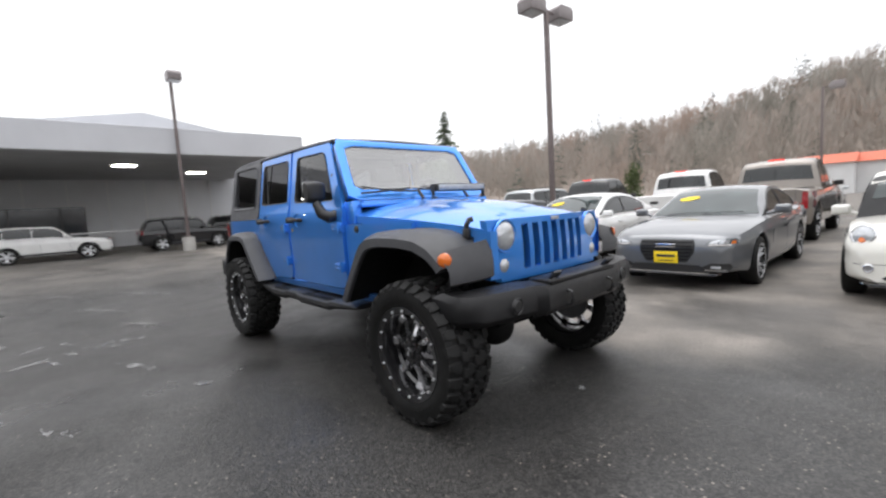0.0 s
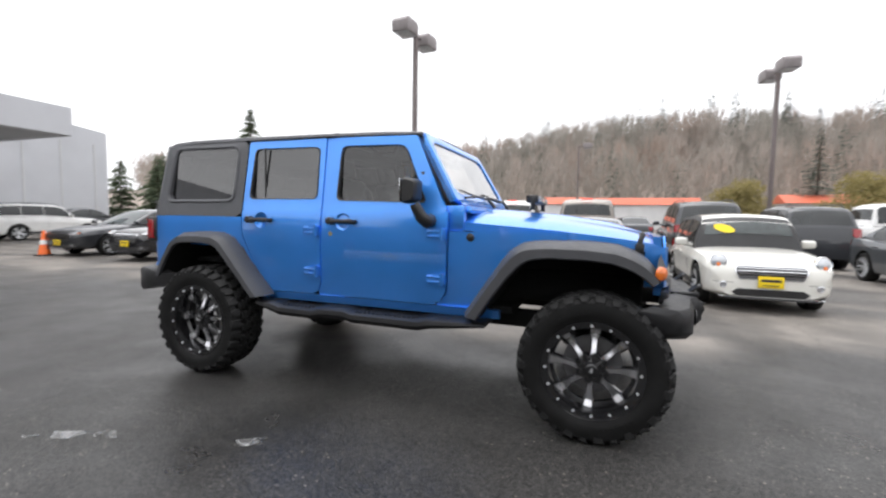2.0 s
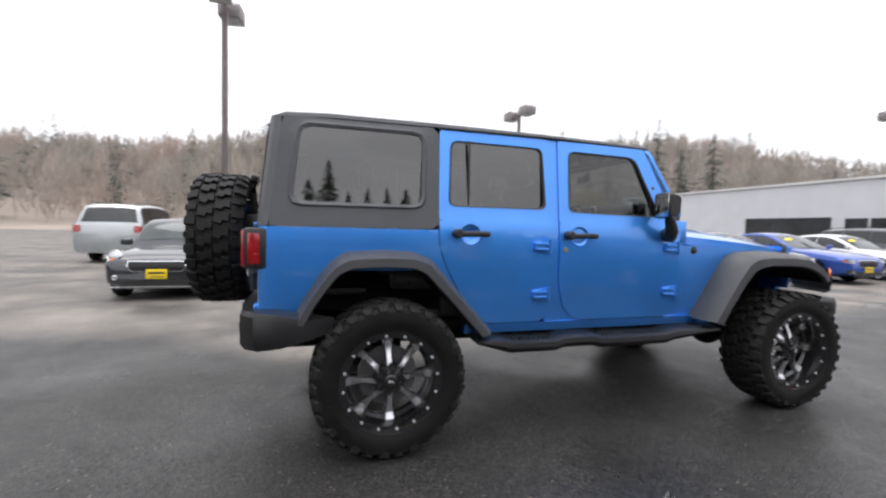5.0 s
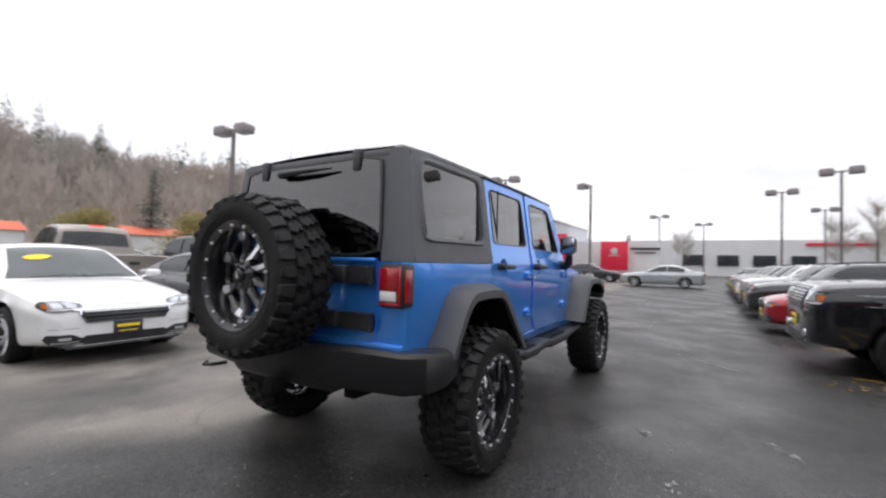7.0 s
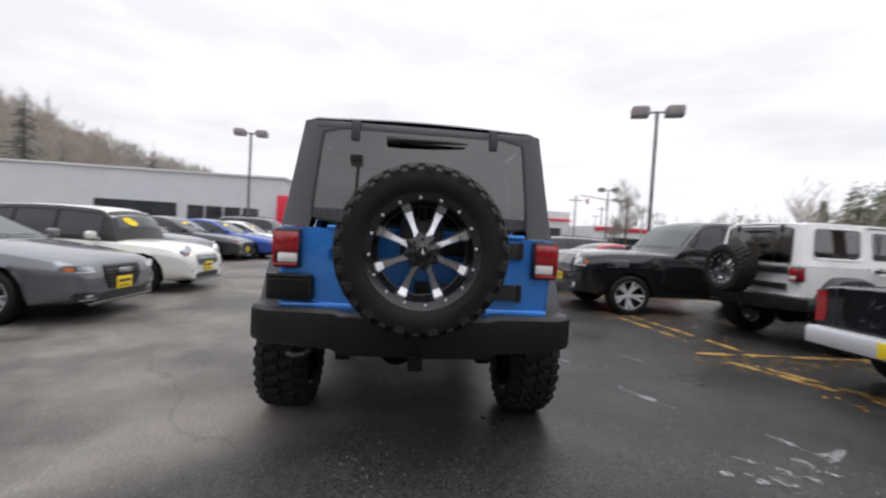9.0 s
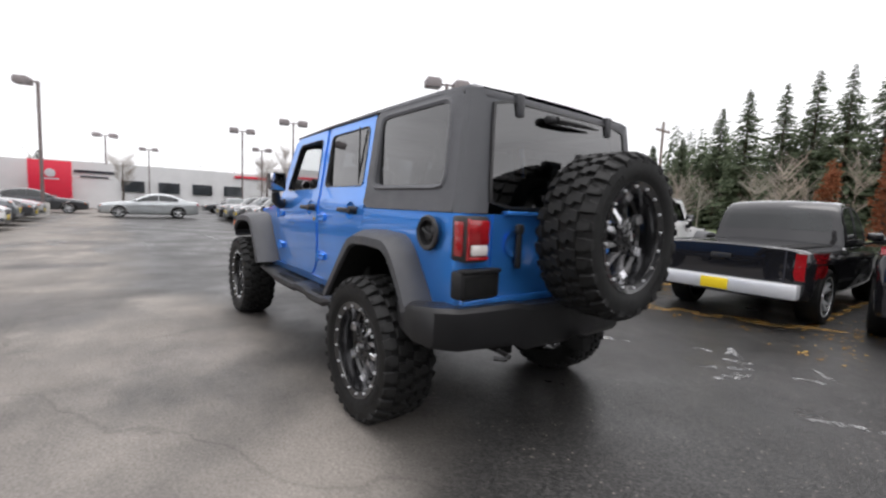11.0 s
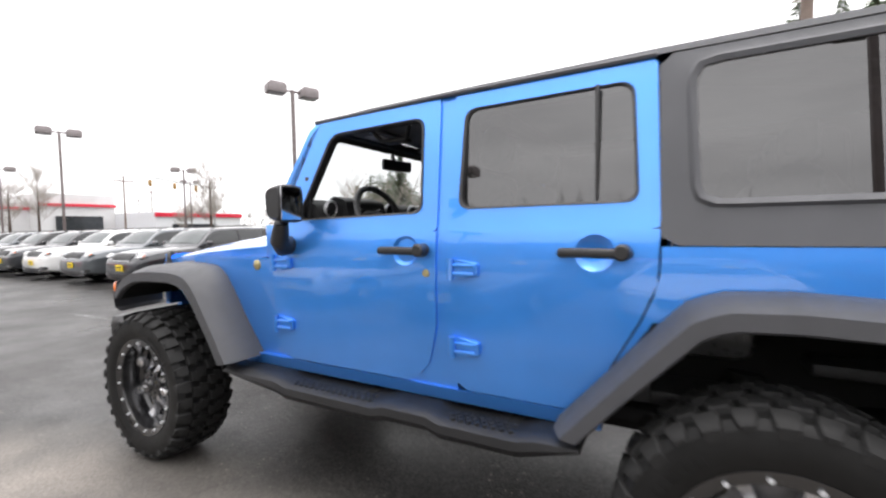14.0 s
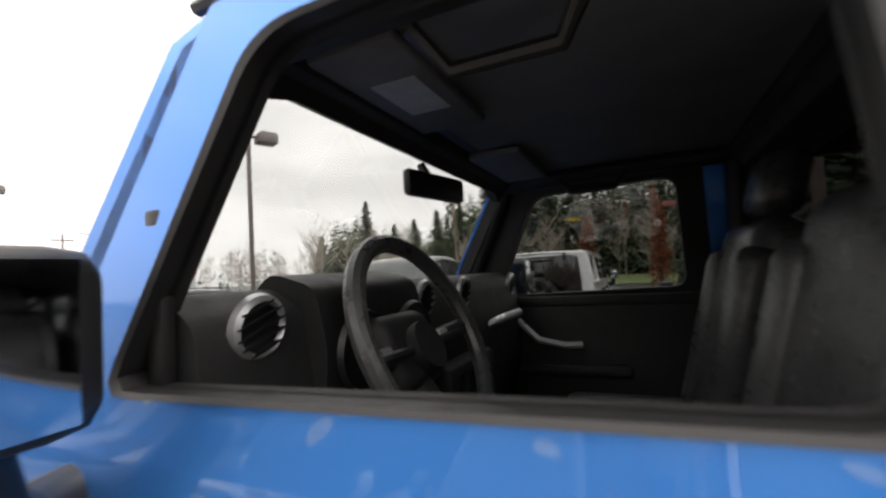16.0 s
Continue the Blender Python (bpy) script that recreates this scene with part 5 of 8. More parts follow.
def build_cabin(v):
    """Dashboard, wheel, seats, roll cage and trim inside the vehicle."""
    bm = bmesh.new()
    prof = [(0.56, 1.02), (0.44, 0.92), (0.335, 0.98), (0.300, 1.14), (0.295, 1.30), (0.315, 1.42), (0.38, 1.458), (0.50, 1.445), (0.56, 1.38)]
    prism(bm, rounded(prof, 0.02, 2), -0.70, 0.70)
    dash = finish("dashboard", bm, M["trim"], v, "black moulded dashboard")
    bm = bmesh.new()
    prism(bm, rounded([(0.285, 1.22), (0.270, 1.36), (0.29, 1.455), (0.38, 1.482), (0.44, 1.43)], 0.02, 2), 0.20, 0.52)
    finish("instrument_hood", bm, M["trim"], dash)
    for y in (0.30, 0.47):
        bm = bmesh.new()
        lathe(bm, [(0.0001, 0.004), (0.060, 0.004), (0.066, 0.010), (0.070, 0.0)], 28, "x")
        o = finish("instrument_dial", bm, M["black"], dash)
        o.matrix_basis = Matrix.Translation((0.262, y - 0.03, 1.345)) @ Matrix.Rotation(math.pi, 4, "Z")
    for y in (0.600, 0.12, -0.12, -0.60):
        bm = bmesh.new()
        lathe(bm, [(0.033, 0.008), (0.037, 0.015), (0.044, 0.010), (0.046, 0.0)], 32, "x")
        o = finish("vent_ring", bm, M["silverplastic"], dash, "silver round air-vent ring")
        o.matrix_basis = Matrix.Translation((0.312, y * 1.02, 1.408)) @ Matrix.Rotation(math.pi, 4, "Z") @ Matrix.Rotation(radians(8), 4, "Y") @ Matrix.Rotation(radians(20), 4, "X")
        bm = bmesh.new()
        lathe(bm, [(0.0001, 0.002), (0.042, 0.002)], 24, "x")
        for k in range(-2, 3):
            box(bm, (0.008, 0, k * 0.015), (0.014, 2 * math.sqrt(0.040 ** 2 - (k * 0.015) ** 2), 0.003))
        finish("vent_slats", bm, M["black"], o)
    finish("radio_panel", B(((0.265, 0.0, 1.13), (0.06, 0.30, 0.24), 0.015)), M["trim"], dash)
    finish("radio_screen", B(((0.234, 0.0, 1.175), (0.006, 0.20, 0.10), 0.003)), M["cardglass"], dash)
    finish("grab_bar", tube(bmesh.new(), [(0.30, -0.30, 1.29), (0.255, -0.32, 1.31), (0.25, -0.5, 1.31), (0.30, -0.53, 1.29)], 0.013, 8), M["silverplastic"], dash)
    # steering wheel
    m = Matrix.Translation((0.182, 0.360, 1.358)) @ Matrix.Rotation(radians(24), 4, "Y")
    bm = bmesh.new()
    seg = 48
    rings = []
    for i in range(seg):
        a = 2 * math.pi * i / seg
        rings.append([(0.017 * math.sin(b_), (0.182 + 0.017 * math.cos(b_)) * math.cos(a), (0.182 + 0.017 * math.cos(b_)) * math.sin(a)) for b_ in (2 * math.pi * k / 10 for k in range(10))])
    rings.append(rings[0])
    loft(bm, rings, caps=False)
    sw = finish("steering_wheel", bm, M["seat"], v, "black leather steering wheel")
    sw.matrix_basis = m
    bm = bmesh.new()
    box(bm, (0.055, 0, -0.005), (0.06, 0.17, 0.14), bev=0.03, seg=3)
    for a in (0, 180, 270):
        c_, s_ = math.cos(radians(a)), math.sin(radians(a))
        sp_ = bmesh.new()
        tube(sp_, [(0.058, 0.06 * c_, 0.06 * s_ - 0.01), (0.040, 0.12 * c_, 0.12 * s_ - 0.008), (0.006, 0.178 * c_, 0.178 * s_)], [0.026, 0.022, 0.013], 8)
        finish("steering_spoke", sp_, M["trim"], sw)
    hub = finish("steering_hub", bm, M["trim"], sw)
    for k in (-1, 1):
        finish("steering_buttons", B(((0.026, k * 0.108, -0.005), (0.012, 0.04, 0.026), 0.005)), M["silverplastic"], sw)
    finish("hub_badge", B(((0.024, 0, 0.008), (0.004, 0.045, 0.012), 0.002)), M["silverplastic"], sw)
    bm = bmesh.new()
    tube(bm, [(0.180, 0.355, 1.345), (0.36, 0.355, 1.25)], 0.045, 12)
    finish("steering_column", bm, M["trim"], dash)
    for k, ang in ((0.30, 15), (0.45, -15)):
        finish("column_stalk", tube(bmesh.new(), [(0.20, 0.355, 1.335), (0.185, 0.355 + (0.16 if k > 0.4 else -0.16), 1.345)], 0.009, 8), M["black"], dash)
    # seats
    for cy in (0.375, -0.375):
        cu, ba, he, bolsters, pads = seat_mesh(-0.13, cy)
        s0 = finish("front_seat", cu, M["seat"], v, "black leather front seat")
        finish("backrest", ba, M["seat"], s0)
        finish("headrest", he, M["seat"], s0)
        for q in bolsters:
            finish("bolster", q, M["seat"], s0)
        for q in pads:
            finish("back_pad", q, M["seat"], s0)
    cu = B(((-1.22, 0, 0.93), (0.46, 1.20, 0.16), 0.06))
    rs = finish("rear_bench", cu, M["seat"], v, "black leather rear bench")
    ba = bmesh.new()
    for cy in (-0.40, 0.18):
        box(ba, (-1.50, cy - 0.0, 1.22), (0.13, 0.40 if cy < 0 else 0.72, 0.56), Matrix.Rotation(radians(-14), 4, "Y"), 0.05, 3)
    finish("backrest", ba, M["seat"], rs)
    for cy in (-0.42, 0.0, 0.38):
        finish("headrest", B(((-1.57, cy, 1.57), (0.09, 0.24, 0.15), 0.04)), M["seat"], rs)
    finish("centre_console", B(((-0.10, 0, 0.86), (0.80, 0.22, 0.30), 0.03), ((-0.32, 0, 1.00), (0.36, 0.20, 0.10), 0.03)), M["trim"], v)
    for k, y in ((0, 0.05), (1, -0.05)):
        bm = bmesh.new()
        tube(bm, [(0.12, y, 0.98), (0.09, y, 1.09)], 0.009, 8)
        bmesh.ops.create_uvsphere(bm, u_segments=14, v_segments=10, radius=0.028, matrix=Matrix.Translation((0.088, y, 1.105)))
        finish("gear_lever", bm, M["silverplastic"] if k == 0 else M["black"], v)
    # padded sport bars
    for s in (-1, 1):
        bm = bmesh.new()
        tube(bm, [(0.30, s * 0.612, 1.792), (-0.05, s * 0.60, 1.800), (-0.45, s * 0.60, 1.800), (-1.20, s * 0.60, 1.795), (-1.75, s * 0.61, 1.70), (-2.02, s * 0.64, 1.30)], 0.036, 10)
        tube(bm, [(-0.47, s * 0.60, 1.80), (-0.47, s * 0.655, 1.40), (-0.47, s * 0.67, 0.80)], 0.036, 10)
        tube(bm, [(0.30, s * 0.622, 1.788), (0.42, s * 0.664, 1.56), (0.53, s * 0.682, 1.36)], 0.028, 10)
        finish("sport_bar", bm, M["trim"], v, "padded black sport bar")
        finish("grab_handle", tube(bmesh.new(), [(0.08, s * 0.565, 1.775), (0.04, s * 0.53, 1.725), (-0.10, s * 0.53, 1.725), (-0.14, s * 0.565, 1.775)], 0.012, 8), M["black"], v)
        finish("door_card", B(((0.08, s * 0.705, 1.02), (0.88, 0.03, 0.60), 0.012), ((0.10, s * 0.675, 1.07), (0.42, 0.05, 0.05), 0.02), ((0.08, s * 0.705, 1.325), (0.90, 0.035, 0.05), 0.014)), M["trim"], v)
        finish("door_pull", tube(bmesh.new(), [(0.30, s * 0.665, 1.26), (0.22, s * 0.655, 1.185), (0.12, s * 0.655, 1.165), (0.06, s * 0.670, 1.165)], 0.013, 8), M["silverplastic"], v)
        finish("rear_door_card", B(((-0.80, s * 0.705, 1.02), (0.70, 0.03, 0.60), 0.012)), M["trim"], v)
        # sun visors
        finish("sun_visor", B(((0.20, s * 0.34, 1.800), (0.16, 0.40, 0.022), 0.010)), M["headliner"], v)
    finish("cross_bar", tube(bmesh.new(), [(-0.47, -0.60, 1.80), (-0.47, 0.60, 1.80)], 0.036, 10), M["trim"], v)
    finish("sound_bar", B(((-0.52, 0, 1.755), (0.16, 0.96, 0.085), 0.035)), M["trim"], v)
    finish("headliner", B(((-0.85, 0, 1.828), (2.20, 1.22, 0.020), 0.008)), M["headliner"], v)
    finish("visor_label", B(((0.19, 0.35, 1.7875), (0.085, 0.15, 0.002))), M["paper"], v)
    finish("windscreen_header", B(((0.300, 0, 1.800), (0.06, 1.24, 0.045), 0.015)), M["trim"], v)
    bm = bmesh.new()
    box(bm, (0.305, 0.03, 1.688), (0.028, 0.235, 0.068), Matrix.Rotation(radians(-12), 4, "Z"), 0.013)
    tube(bm, [(0.32, 0.03, 1.695), (0.335, 0.02, 1.73), (0.35, 0.02, 1.755)], 0.012, 8)
    rv = finish("rear_view_mirror", bm, M["black"], v)
    finish("cabin_carpet", B(((-0.4, 0, 0.72), (1.9, 1.30, 0.05), 0.01)), M["trim"], v)
    finish("cargo_floor", B(((-1.85, 0, 0.86), (0.55, 1.2, 0.04), 0.01)), M["trim"], v)


hero = thing("off_road_vehicle", "bright blue lifted four-door off-road vehicle with a black hard top", "off-road vehicle")
build_vehicle(hero, M["blue"])
build_cabin(hero)
build_wheel(hero, Matrix.Translation((-2.44, 0.0, 1.150)) @ Matrix.Rotation(math.pi / 2, 4, "Z") @ Matrix.Rotation(0.2, 4, "Y"))
# ---- parked cars ----
PAINT = {
    "grey": car_paint("gunmetal_paint", (0.115, 0.125, 0.135), 0.5, 0.35), "silver": car_paint("silver_paint", (0.42, 0.44, 0.45), 0.6, 0.35),
    "white": car_paint("white_paint", (0.74, 0.74, 0.73), 0.0, 0.35), "black": car_paint("black_paint", (0.010, 0.010, 0.012), 0.0, 0.25),
    "steel": car_paint("steel_silver_paint", (0.150, 0.157, 0.168), 0.5, 0.35),
    "tan": car_paint("tan_paint", (0.24, 0.215, 0.19), 0.4, 0.35), "red": car_paint("red_paint", (0.30, 0.010, 0.018), 0.2, 0.3),
    "cblue": car_paint("cobalt_paint", (0.02, 0.07, 0.34), 0.3, 0.3), "dark": car_paint("charcoal_paint", (0.035, 0.037, 0.042), 0.4, 0.3), "cream": car_paint("cream_white_paint", (0.72, 0.71, 0.66), 0.0, 0.35),
}
CAR_WHEEL = {}


def car_wheel(parent, R, w, rim, m, style):
    key = (R, w, rim, style)
    if key not in CAR_WHEEL:
        h = w / 2
        t = bmesh.new()
        lathe(t, [(rim, -h * 0.85), (R * 0.86, -h), (R * 0.97, -h * 0.86), (R, -h * 0.6), (R, h * 0.6), (R * 0.97, h * 0.86), (R * 0.86, h), (rim, h * 0.88)], 36)
        b = bmesh.new()
        lathe(b, [(rim + 0.004, h * 0.90), (rim - 0.012, h * 0.88), (rim - 0.02, h * 0.5), (rim - 0.02, -h * 0.2), (0.0001, -h * 0.2)], 36)
        sp = bmesh.new()

        def bar(a0, a1, w0, w1):
            """One ridged spoke bar from the hub at angle a0 out to the rim at a1."""
            rings = []
            for f in (0.0, 0.35, 0.7, 1.0):
                r_, a_ = 0.035 + (rim - 0.045) * f, a0 + (a1 - a0) * f
                w_, y_ = w0 + (w1 - w0) * f, h * (0.52 + 0.26 * f * f)
                ux, uz = math.cos(a_), math.sin(a_)
                rings.append([(r_ * ux - o_ * uz, y_ + dy, r_ * uz + o_ * ux) for o_, dy in ((-w_, -0.012), (-w_ * 0.55, 0.006), (w_ * 0.55, 0.006), (w_, -0.012), (w_ * 0.7, -0.045), (-w_ * 0.7, -0.045))])
            loft(sp, rings)
        for k in range(10 if style == "dark" else 5):
            if style == "dark":
                bar(0.628 * k, 0.628 * k, 0.016, 0.011)
            else:
                d_, w0, w1 = (0.20, 0.034, 0.026) if style == "five" else (0.24, 0.017, 0.011)
                bar(1.2566 * k - d_ * 0.3, 1.2566 * k - d_, w0, w1)
                bar(1.2566 * k + d_ * 0.3, 1.2566 * k + d_, w0, w1)
        lathe(sp, [(rim + 0.006, h * 0.92), (rim - 0.006, h * 0.90), (rim - 0.012, h * 0.72)], 36)
        lathe(sp, [(0.0001, h * 0.56 + 0.012), (0.030, h * 0.56 + 0.010), (0.034, h * 0.56), (0.060, h * 0.52), (0.066, h * 0.3)], 18)
        me = []
        for nm, bmx, mat in (("wheel", t, M["sidewall"]), ("rim", b, M["rimblack"]), ("spokes", sp, M["alloy"] if style != "dark" else M["rimblack"])):
            d = finish(nm, bmx, mat, None)
            me.append(d.data)
            bpy.data.objects.remove(d)
        CAR_WHEEL[key] = me
    me = CAR_WHEEL[key]
    wh = new("wheel", me[0])
    wh.parent, wh.matrix_basis = parent, m
    for nm, d in (("rim", me[1]), ("spokes", me[2])):
        o = new(nm, d)
        o.parent = wh
    return wh


SCREENS = {}


def smooth_interp(x, pts):
    """Monotone cubic through the points."""
    n = len(pts)
    if x <= pts[0][0]:
        return pts[0][1]
    if x >= pts[-1][0]:
        return pts[-1][1]
    i = 0
    while x > pts[i + 1][0]:
        i += 1

    def slope(k):
        return (pts[k + 1][1] - pts[k][1]) / (pts[k + 1][0] - pts[k][0])

    def tangent(k):
        if k == 0 or k == n - 1:
            return slope(min(k, n - 2))
        p, q = slope(k - 1), slope(k)
        return 0.0 if p * q <= 0 else 2 * p * q / (p + q)
    h = pts[i + 1][0] - pts[i][0]
    t = (x - pts[i][0]) / h
    return (2 * t ** 3 - 3 * t * t + 1) * pts[i][1] + (t ** 3 - 2 * t * t + t) * h * tangent(i) + (3 * t * t - 2 * t ** 3) * pts[i + 1][1] + (t ** 3 - t * t) * h * tangent(i + 1)


class Body:
    """Shape of one car: plan half-width, shoulder line and underside along x (forward)."""

    def __init__(self, L, W, wb, fx, R, top, clear=0.20, nose=0.80, tail=0.82):
        self.L, self.W, self.R, self.clear = L, W, R, clear
        self.x1, self.x0 = L / 2, -L / 2
        self.ax_f = L / 2 - fx
        self.ax_r = self.ax_f - wb
        self.top = [(x * L / 2, z) for x, z in top]
        self.plan = [(-L / 2, tail * W / 2), (-L / 2 + 0.10, (tail + 0.07) * W / 2), (-L / 2 + 0.35, 0.965 * W / 2), (-L * 0.25, 0.995 * W / 2), (L * 0.20, W / 2), (L / 2 - 0.55, 0.965 * W / 2), (L / 2 - 0.22, (nose + 0.09) * W / 2), (L / 2 - 0.07, (nose + 0.02) * W / 2), (L / 2, (nose - 0.10) * W / 2)]

    def w(self, x):
        return smooth_interp(x, self.plan)

    def t(self, x):
        return smooth_interp(x, self.top)

    def section(self, x):
        w, t, b = self.w(x), self.t(x), self.clear
        e = min(abs(x - self.x1), abs(x - self.x0))
        b += 0.06 * max(0, 1 - e / 0.5)
        Ra = self.R + 0.055
        za = 0
        for a in (self.ax_f, self.ax_r):
            if abs(x - a) < Ra:
                za = max(za, self.R + math.sqrt(Ra * Ra - (x - a) ** 2))
        h = t - b
        r = min(1.0, e / 0.35) ** 0.5
        p = [(0.0, b), (0.80 * w, b), (0.945 * w, b + 0.045), (0.975 * w, b + 0.15 * h), (0.990 * w, b + 0.40 * h), (0.985 * w, b + 0.62 * h), (1.0 * w, b + 0.72 * h), (0.985 * w, b + 0.80 * h), (0.945 * w, t - 0.045), (0.865 * w, t - 0.012), (0.70 * w, t + 0.010), (0.66 * w, t + 0.004 + 0.010 * r), (0.40 * w, t + 0.018 + 0.008 * r), (0.0, t + 0.022 + 0.010 * r)]
        if za:
            p = [(y, max(z, za) if k < 8 else z) for k, (y, z) in enumerate(p)]
        return p

    def mesh(self):
        bm = bmesh.new()
        xs = set(np.linspace(self.x0, self.x1, 40).round(3))
        for a in (self.ax_f, self.ax_r):
            xs |= set(np.linspace(a - self.R - 0.054, a + self.R + 0.054, 19).round(3))
        xs |= {round(x, 3) for x, _ in self.plan} | {round(x, 3) for x, _ in self.top}
        xs = sorted(x for x in xs if self.x0 <= x <= self.x1)
        rows = []
        for x in xs:
            s = self.section(x)
            rows.append([(x, -y, z) for y, z in s[::-1]] + [(x, y, z) for y, z in s[1:]])
        vs = grid(bm, rows)
        bm.faces.new(vs[0])
        bm.faces.new(vs[-1])
        bmesh.ops.remove_doubles(bm, verts=bm.verts, dist=0.001)
        return bm

    def surf_x(self, y, z, front=True):
        """Where the body's front or back lies at (y, z)."""
        a, c = (self.x1, self.x1 - 0.9) if front else (self.x0, self.x0 + 0.9)
        z = min(z, self.t(a + (0.14 if a < 0 else -0.60)))

        def inside(x):
            return self.w(x) * 0.985 >= abs(y) and self.t(x) >= z - 0.02
        if inside(a):
            return a
        for k in range(18):
            m_ = (a + c) / 2
            if inside(m_):
                c = m_
            else:
                a = m_
        return c

    def side_y(self, x, z):
        s = self.section(x)
        q = s[1:11]
        return float(np.interp(z, [p[1] + 1e-6 * i for i, p in enumerate(q)], [p[0] for p in q]))


def face_band(b, spans, off=0.010, front=True, n=6, thick=0.02):
    """A piece lying on the car's front or back; spans are (z, y0, y1) from its foot up."""
    bm = bmesh.new()
    zs, ya, yb = zip(*spans)
    rows = []
    for i in range(3 * len(spans) - 2):
        z = zs[0] + (zs[-1] - zs[0]) * i / (3 * len(spans) - 3)
        y0, y1 = float(np.interp(z, zs, ya)), float(np.interp(z, zs, yb))
        rows.append([(b.surf_x(y0 + (y1 - y0) * j / n, z, front) + (off if front else -off), (y0 + (y1 - y0) * j / n) * 1.004, z) for j in range(n + 1)])
    grid(bm, rows)
    r = bmesh.ops.extrude_face_region(bm, geom=bm.faces[:])
    for q in r["geom"]:
        if isinstance(q, bmesh.types.BMVert):
            q.co.x += -thick if front else thick
    return bm


# headlight outlines: height over the lamp's middle, then the distances in from the wing at its inner and outer end
LAMPS = {
    "plain": ((-0.055, 0.26, 0.030), (-0.015, 0.32, 0.012), (0.045, 0.20, 0.030)),
    "tall": ((-0.045, 0.27, 0.060), (-0.020, 0.35, 0.012), (0.012, 0.31, 0.010), (0.050, 0.16, 0.030)),
    "winged": ((-0.050, 0.29, 0.060), (-0.010, 0.37, 0.012), (0.030, 0.36, 0.010), (0.065, 0.20, 0.030)),
    "truck": ((-0.090, 0.30, 0.040), (-0.060, 0.35, 0.012), (0.070, 0.35, 0.012), (0.095, 0.30, 0.040)),
}


def side_patch(b, s, x0, x1, z0, z1, off=0.004, n=6, thick=0.01):
    bm = bmesh.new()
    rows = [[(x0 + (x1 - x0) * j / n, s * (b.side_y(x0 + (x1 - x0) * j / n, z0 + (z1 - z0) * i / 3) + off), z0 + (z1 - z0) * i / 3) for j in range(n + 1)] for i in range(4)]
    grid(bm, rows)
    r = bmesh.ops.extrude_face_region(bm, geom=bm.faces[:])
    for q in r["geom"]:
        if isinstance(q, bmesh.types.BMVert):
            q.co.y -= s * thick
    return bm


